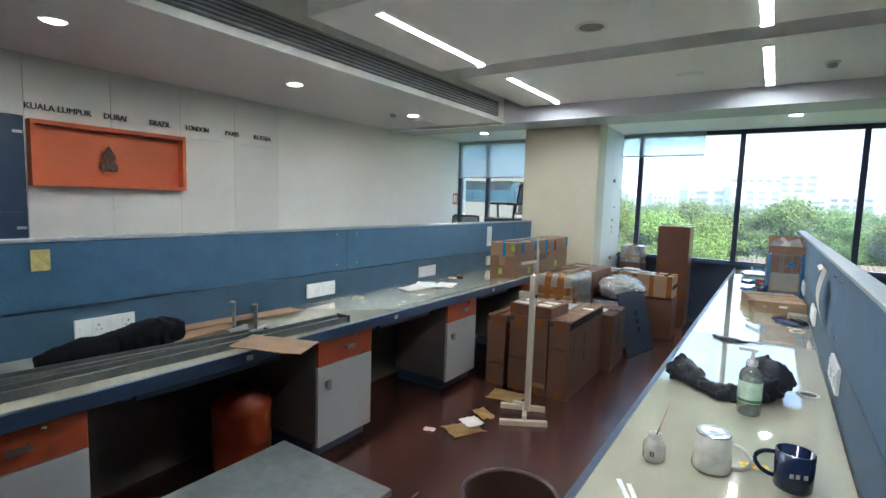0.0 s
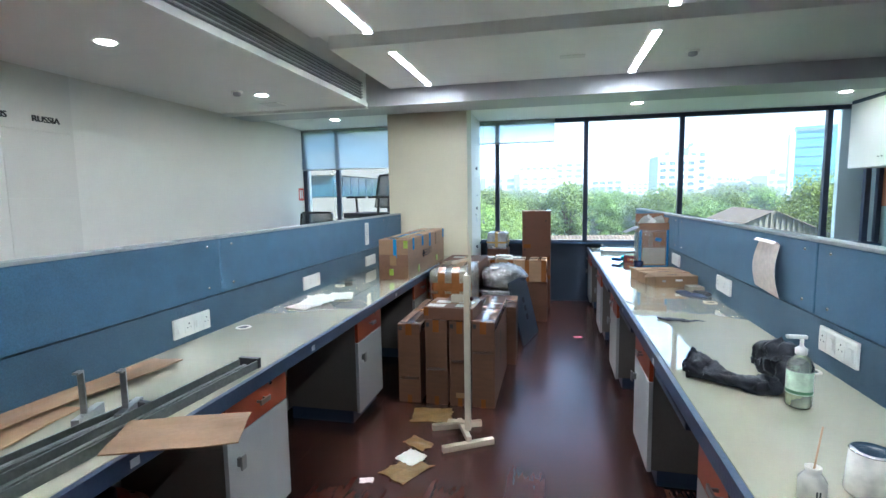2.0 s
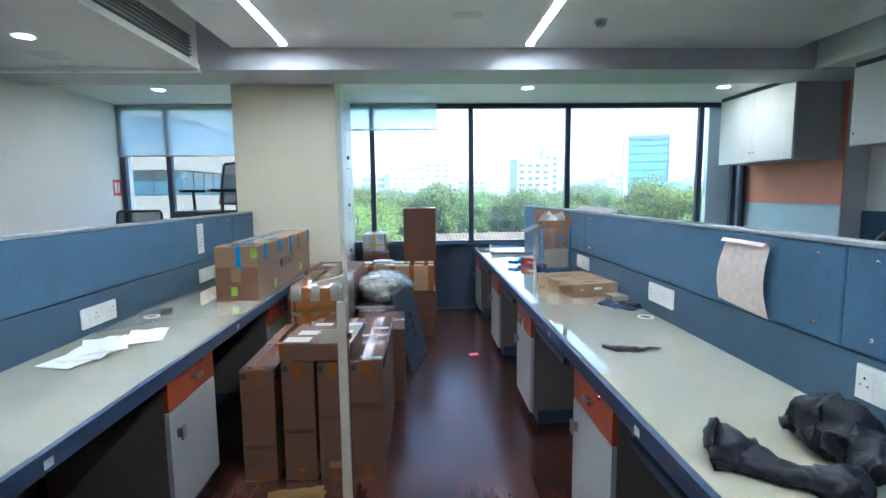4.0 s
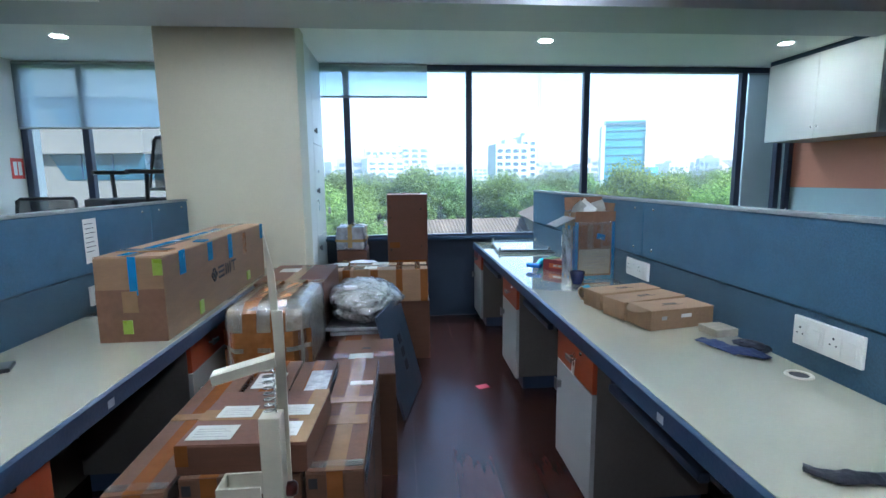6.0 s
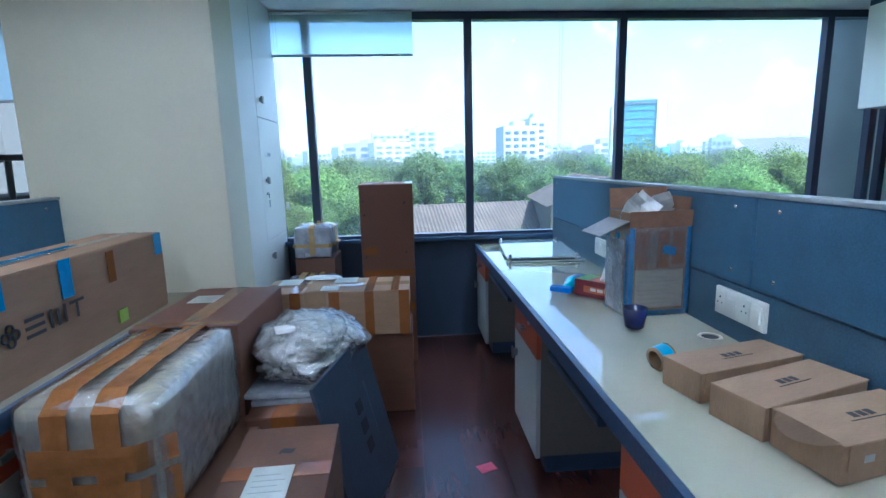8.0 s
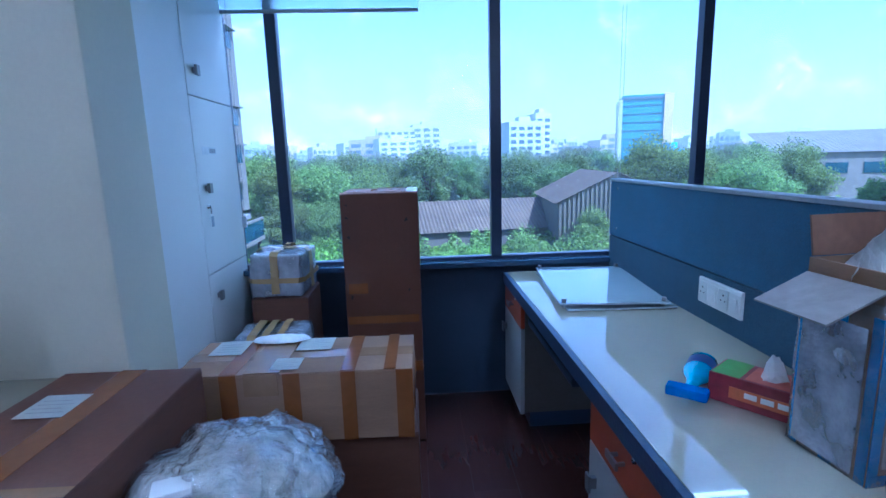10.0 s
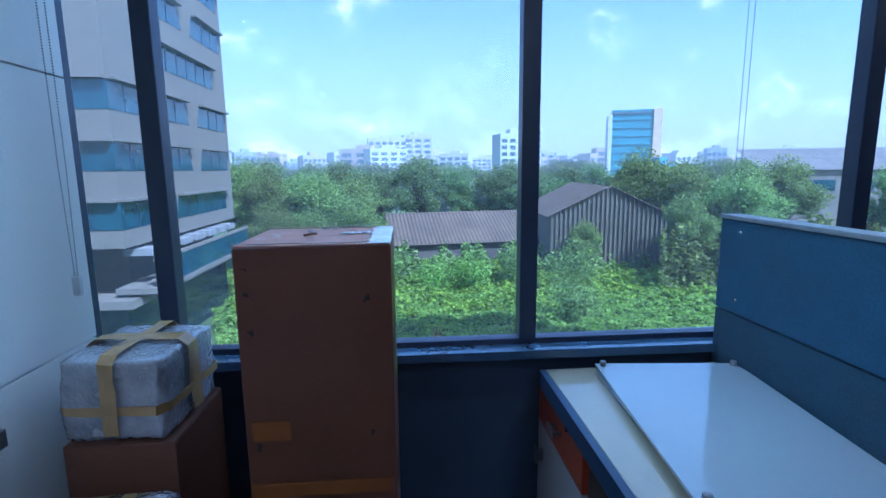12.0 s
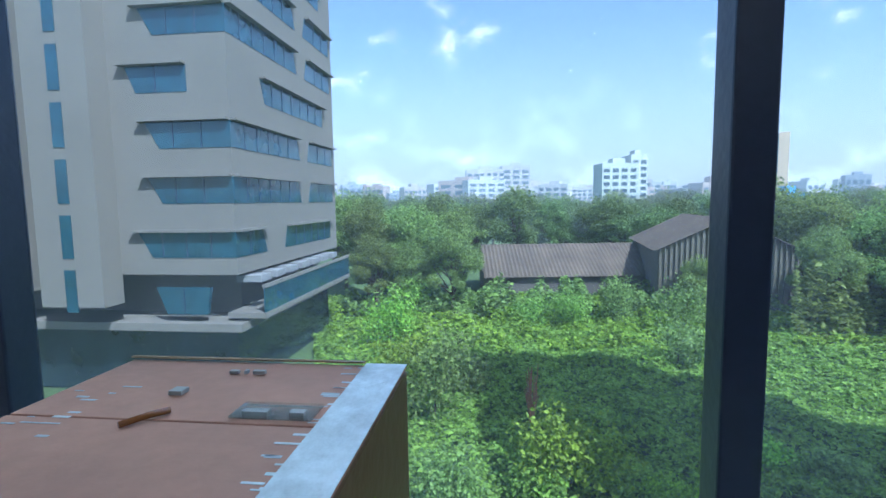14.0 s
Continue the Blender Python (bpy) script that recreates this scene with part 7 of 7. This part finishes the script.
# ---- skyline ----
def block(name, label, depth, lateral, w, d, z1, colour, rows, cols, rz=HEAD_DEG):
    """A far building with rows of real windows."""
    x, y = out(depth, lateral)
    t = thing(name, label, "building", (x, y, GZ), rz, group="skyline")
    h = z1 - GZ
    part("wall", boxm(-w / 2, 0, 0, w / 2, d, h), mat("facade_%.2f_%.2f_%.2f" % colour, colour, 0.8, var=0.05, scale=0.5, stain=0.08, stain_scale=0.1), t)
    gm = mat("far_glass", (0.07, 0.10, 0.13), 0.2, var=0.2, scale=0.3)
    part("roof_room", boxm(-w * 0.15, d * 0.2, h + 0.01, w * 0.2, d * 0.7, h + 2.4), mat("facade_%.2f_%.2f_%.2f" % colour, colour, 0.8), t)
    for r in range(rows):
        zz = h * (0.30 + 0.66 * r / rows)
        for c in range(cols):
            xx = -w / 2 + w * (c + 0.18) / cols
            part("window", boxm(xx, -0.15, zz, xx + w / cols * 0.66, -0.001, zz + h * 0.66 / rows * 0.55), gm, t)
    return t


# the glass tower
x, y = out(229, 139)
tw = thing("glass_tower", "blue-green glass office tower with a beige end", "building", (x - 7.5, y, GZ), HEAD_DEG - 26)
tw.scale = (0.86, 0.86, 1.02)
TG = mat("tower_glass", (0.08, 0.25, 0.30), 0.12, var=0.1, scale=0.3, stain=0.15, stain_scale=0.1, bump=0)
part("wall", boxm(0, 0.3, 0, 27, 22, 39.5), TG, tw)
part("end_wall", boxm(22.6, -0.5, 0, 27.2, 22, 39.8), mat("tower_beige", (0.66, 0.50, 0.32), 0.7), tw)
part("side_wall", boxm(-1.8, -0.4, 0, 0.4, 22, 37.5), mat("tower_pale", (0.6, 0.6, 0.58), 0.7), tw)
part("parapet", boxm(0.41, -0.3, 37.6, 22.59, 0.29, 38.6), mat("tower_dark", (0.10, 0.14, 0.16), 0.5), tw)
for i in range(9):
    part("floor_band", boxm(0.41, -0.12, 3.5 + i * 3.9, 22.59, 0.28, 3.9 + i * 3.9), mat("tower_band", (0.09, 0.26, 0.31), 0.3), tw)
block("apartment_block", "white stepped office block on the skyline", 238, 85, 17, 14, 18.5, (0.46, 0.49, 0.44), 6, 4)
block("apartment_block", "white stepped office block on the skyline", 240, 95, 8, 14, 22.5, (0.48, 0.50, 0.46), 7, 2)
block("apartment_block", "pale apartment block on the skyline", 391, 34, 30, 20, 26, (0.44, 0.42, 0.39), 6, 6)
block("apartment_block", "pale apartment block on the skyline", 391, 58, 22, 20, 28.5, (0.40, 0.38, 0.35), 6, 3)
block("apartment_block", "blue roofed low building among the trees", 161, 114, 9, 8, 2.5, (0.10, 0.35, 0.60), 2, 3)
block("apartment_block", "blue roofed low building among the trees", 159, 114, 9, 8, -2.0, (0.75, 0.78, 0.80), 2, 3)
rr = random.Random(12)
for k in range(60):
    d = rr.uniform(300, 620)
    l = rr.uniform(-0.28, 1.1) * d
    zt = rr.uniform(0.016, 0.042) * d + rr.uniform(-2, 3)
    w = rr.uniform(12, 34)
    block("apartment_block", "hazy pale building on the skyline", d, l, w, 14, zt, rr.choice(((0.46, 0.44, 0.40), (0.40, 0.36, 0.32), (0.48, 0.48, 0.46), (0.26, 0.29, 0.33), (0.38, 0.30, 0.25))), rr.randint(3, 5), rr.randint(3, 5), rz=rr.uniform(-25, 35))

# low fair-weather clouds far behind and painted horizon haze, on a plain glowing backdrop
m = bpy.data.materials.new("clouds")
m.use_nodes = True
n, l = m.node_tree.nodes, m.node_tree.links
n.remove(n["Principled BSDF"])
tc, mp = n.new("ShaderNodeTexCoord"), n.new("ShaderNodeMapping")
mp.inputs["Scale"].default_value = (0.0036, 0.0036, 0.0052)
mp.inputs["Location"].default_value = (3.1, 0.0, 1.2)
l.new(tc.outputs["Object"], mp.inputs["Vector"])
ns = n.new("ShaderNodeTexNoise")
ns.inputs["Scale"].default_value, ns.inputs["Detail"].default_value, ns.inputs["Roughness"].default_value = 1.0, 9, 0.55
l.new(mp.outputs["Vector"], ns.inputs["Vector"])
sx, gr = n.new("ShaderNodeSeparateXYZ"), n.new("ShaderNodeMapRange")
l.new(tc.outputs["Object"], sx.inputs[0])
gr.inputs["From Min"].default_value, gr.inputs["From Max"].default_value = 0, 1500
gr.inputs["To Min"].default_value, gr.inputs["To Max"].default_value = 0.09, -0.10
l.new(sx.outputs["Z"], gr.inputs["Value"])
ad, cr = n.new("ShaderNodeMath"), n.new("ShaderNodeMapRange")
l.new(ns.outputs["Fac"], ad.inputs[0]); l.new(gr.outputs["Result"], ad.inputs[1])
cr.inputs["From Min"].default_value, cr.inputs["From Max"].default_value = 0.56, 0.72
cr.inputs["To Min"].default_value, cr.inputs["To Max"].default_value = 0.0, 0.9
l.new(ad.outputs[0], cr.inputs["Value"])
em, tr, mx = n.new("ShaderNodeEmission"), n.new("ShaderNodeBsdfTransparent"), n.new("ShaderNodeMixShader")
em.inputs["Color"].default_value, em.inputs["Strength"].default_value = (1.0, 0.97, 0.98, 1), 0.7
# pale horizon haze painted in, thinning out with height
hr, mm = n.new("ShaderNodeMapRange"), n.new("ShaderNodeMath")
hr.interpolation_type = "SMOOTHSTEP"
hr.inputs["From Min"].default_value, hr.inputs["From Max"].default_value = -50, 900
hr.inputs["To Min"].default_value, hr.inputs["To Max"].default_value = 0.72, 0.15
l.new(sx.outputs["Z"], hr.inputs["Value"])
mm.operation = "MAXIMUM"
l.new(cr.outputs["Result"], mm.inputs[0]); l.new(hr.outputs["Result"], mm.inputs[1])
st = n.new("ShaderNodeMapRange")
st.inputs["To Min"].default_value, st.inputs["To Max"].default_value = 0.62, 1.05
l.new(cr.outputs["Result"], st.inputs["Value"]); l.new(st.outputs["Result"], em.inputs["Strength"])
l.new(mm.outputs[0], mx.inputs["Fac"]); l.new(tr.outputs[0], mx.inputs[1]); l.new(em.outputs[0], mx.inputs[2])
l.new(mx.outputs[0], n["Material Output"].inputs["Surface"])
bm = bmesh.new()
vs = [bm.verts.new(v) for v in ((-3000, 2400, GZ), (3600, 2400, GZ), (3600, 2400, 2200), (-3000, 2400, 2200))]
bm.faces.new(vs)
bd = structure("backdrop", bm, m, "glowing backdrop with far white clouds and painted horizon haze", "clouds")
bd.visible_shadow = False

# glowing see-through sheets that imitate haze, standing far out over the land
def painted_haze_sheet(y, amount, top):
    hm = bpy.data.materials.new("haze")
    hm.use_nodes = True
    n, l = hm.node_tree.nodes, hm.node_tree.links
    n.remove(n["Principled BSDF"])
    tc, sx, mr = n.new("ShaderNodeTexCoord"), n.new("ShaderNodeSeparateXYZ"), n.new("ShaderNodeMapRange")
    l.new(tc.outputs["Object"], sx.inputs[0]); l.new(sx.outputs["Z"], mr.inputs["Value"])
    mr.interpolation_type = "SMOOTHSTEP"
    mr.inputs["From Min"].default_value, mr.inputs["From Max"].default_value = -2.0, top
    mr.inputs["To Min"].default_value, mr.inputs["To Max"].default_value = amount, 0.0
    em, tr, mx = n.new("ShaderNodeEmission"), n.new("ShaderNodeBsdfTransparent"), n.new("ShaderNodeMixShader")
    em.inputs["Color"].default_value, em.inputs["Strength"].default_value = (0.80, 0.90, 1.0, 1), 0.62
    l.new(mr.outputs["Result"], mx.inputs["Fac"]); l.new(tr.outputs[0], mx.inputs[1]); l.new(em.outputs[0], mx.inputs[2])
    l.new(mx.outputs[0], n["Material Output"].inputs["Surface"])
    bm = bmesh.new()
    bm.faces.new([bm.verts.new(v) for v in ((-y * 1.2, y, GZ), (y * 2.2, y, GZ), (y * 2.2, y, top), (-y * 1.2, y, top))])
    o = structure("backdrop", bm, hm, "glowing see-through sheet imitating pale haze over the land", "haze")
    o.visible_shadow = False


painted_haze_sheet(100, 0.05, 40)
painted_haze_sheet(178, 0.09, 70)
painted_haze_sheet(300, 0.20, 110)

# ---- floor planks, last: the aisle's planks as pieces, the rest joined ----
PW, PL = 0.19, 1.22
plank_mesh = mesh_of("plank", boxm(0.0004, 0.0004, -0.0055, PW - 0.0004, PL - 0.0004, 0.0, bevel=0.0), FLOORW)
def aisle(x, y):
    return -1.75 <= x < 0.15 and -0.6 <= y < 7.5


rest_v, rest_f = [], []
i = 0
x = WX0
while x < WX1 - 0.01:
    y = WY0 - (0.61 if i % 2 else 0.2 * (i % 3))
    while y < WY1:
        y0, y1, x1 = max(y, WY0), min(y + PL, WY1 - 0.025), min(x + PW, WX1)
        if aisle(x, y) and y + PL < WY1 - 0.03:
            o = new("plank", plank_mesh)
            o.parent = floor_ob
            o.location = (x, y, 0)
        elif y1 > y0:
            k = len(rest_v)
            rest_v += [(x + 0.0004, y0, 0), (x1 - 0.0004, y0, 0), (x1 - 0.0004, y1 - 0.0008, 0), (x + 0.0004, y1 - 0.0008, 0)]
            rest_f.append((k, k + 1, k + 2, k + 3))
        y += PL
    x += PW
    i += 1
me = bpy.data.meshes.new("far_planks")
me.from_pydata(rest_v, [], rest_f)
me.materials.append(FLOORW)
o = new("far_planks", me)
o.parent = floor_ob
o["kind"] = "stuff"
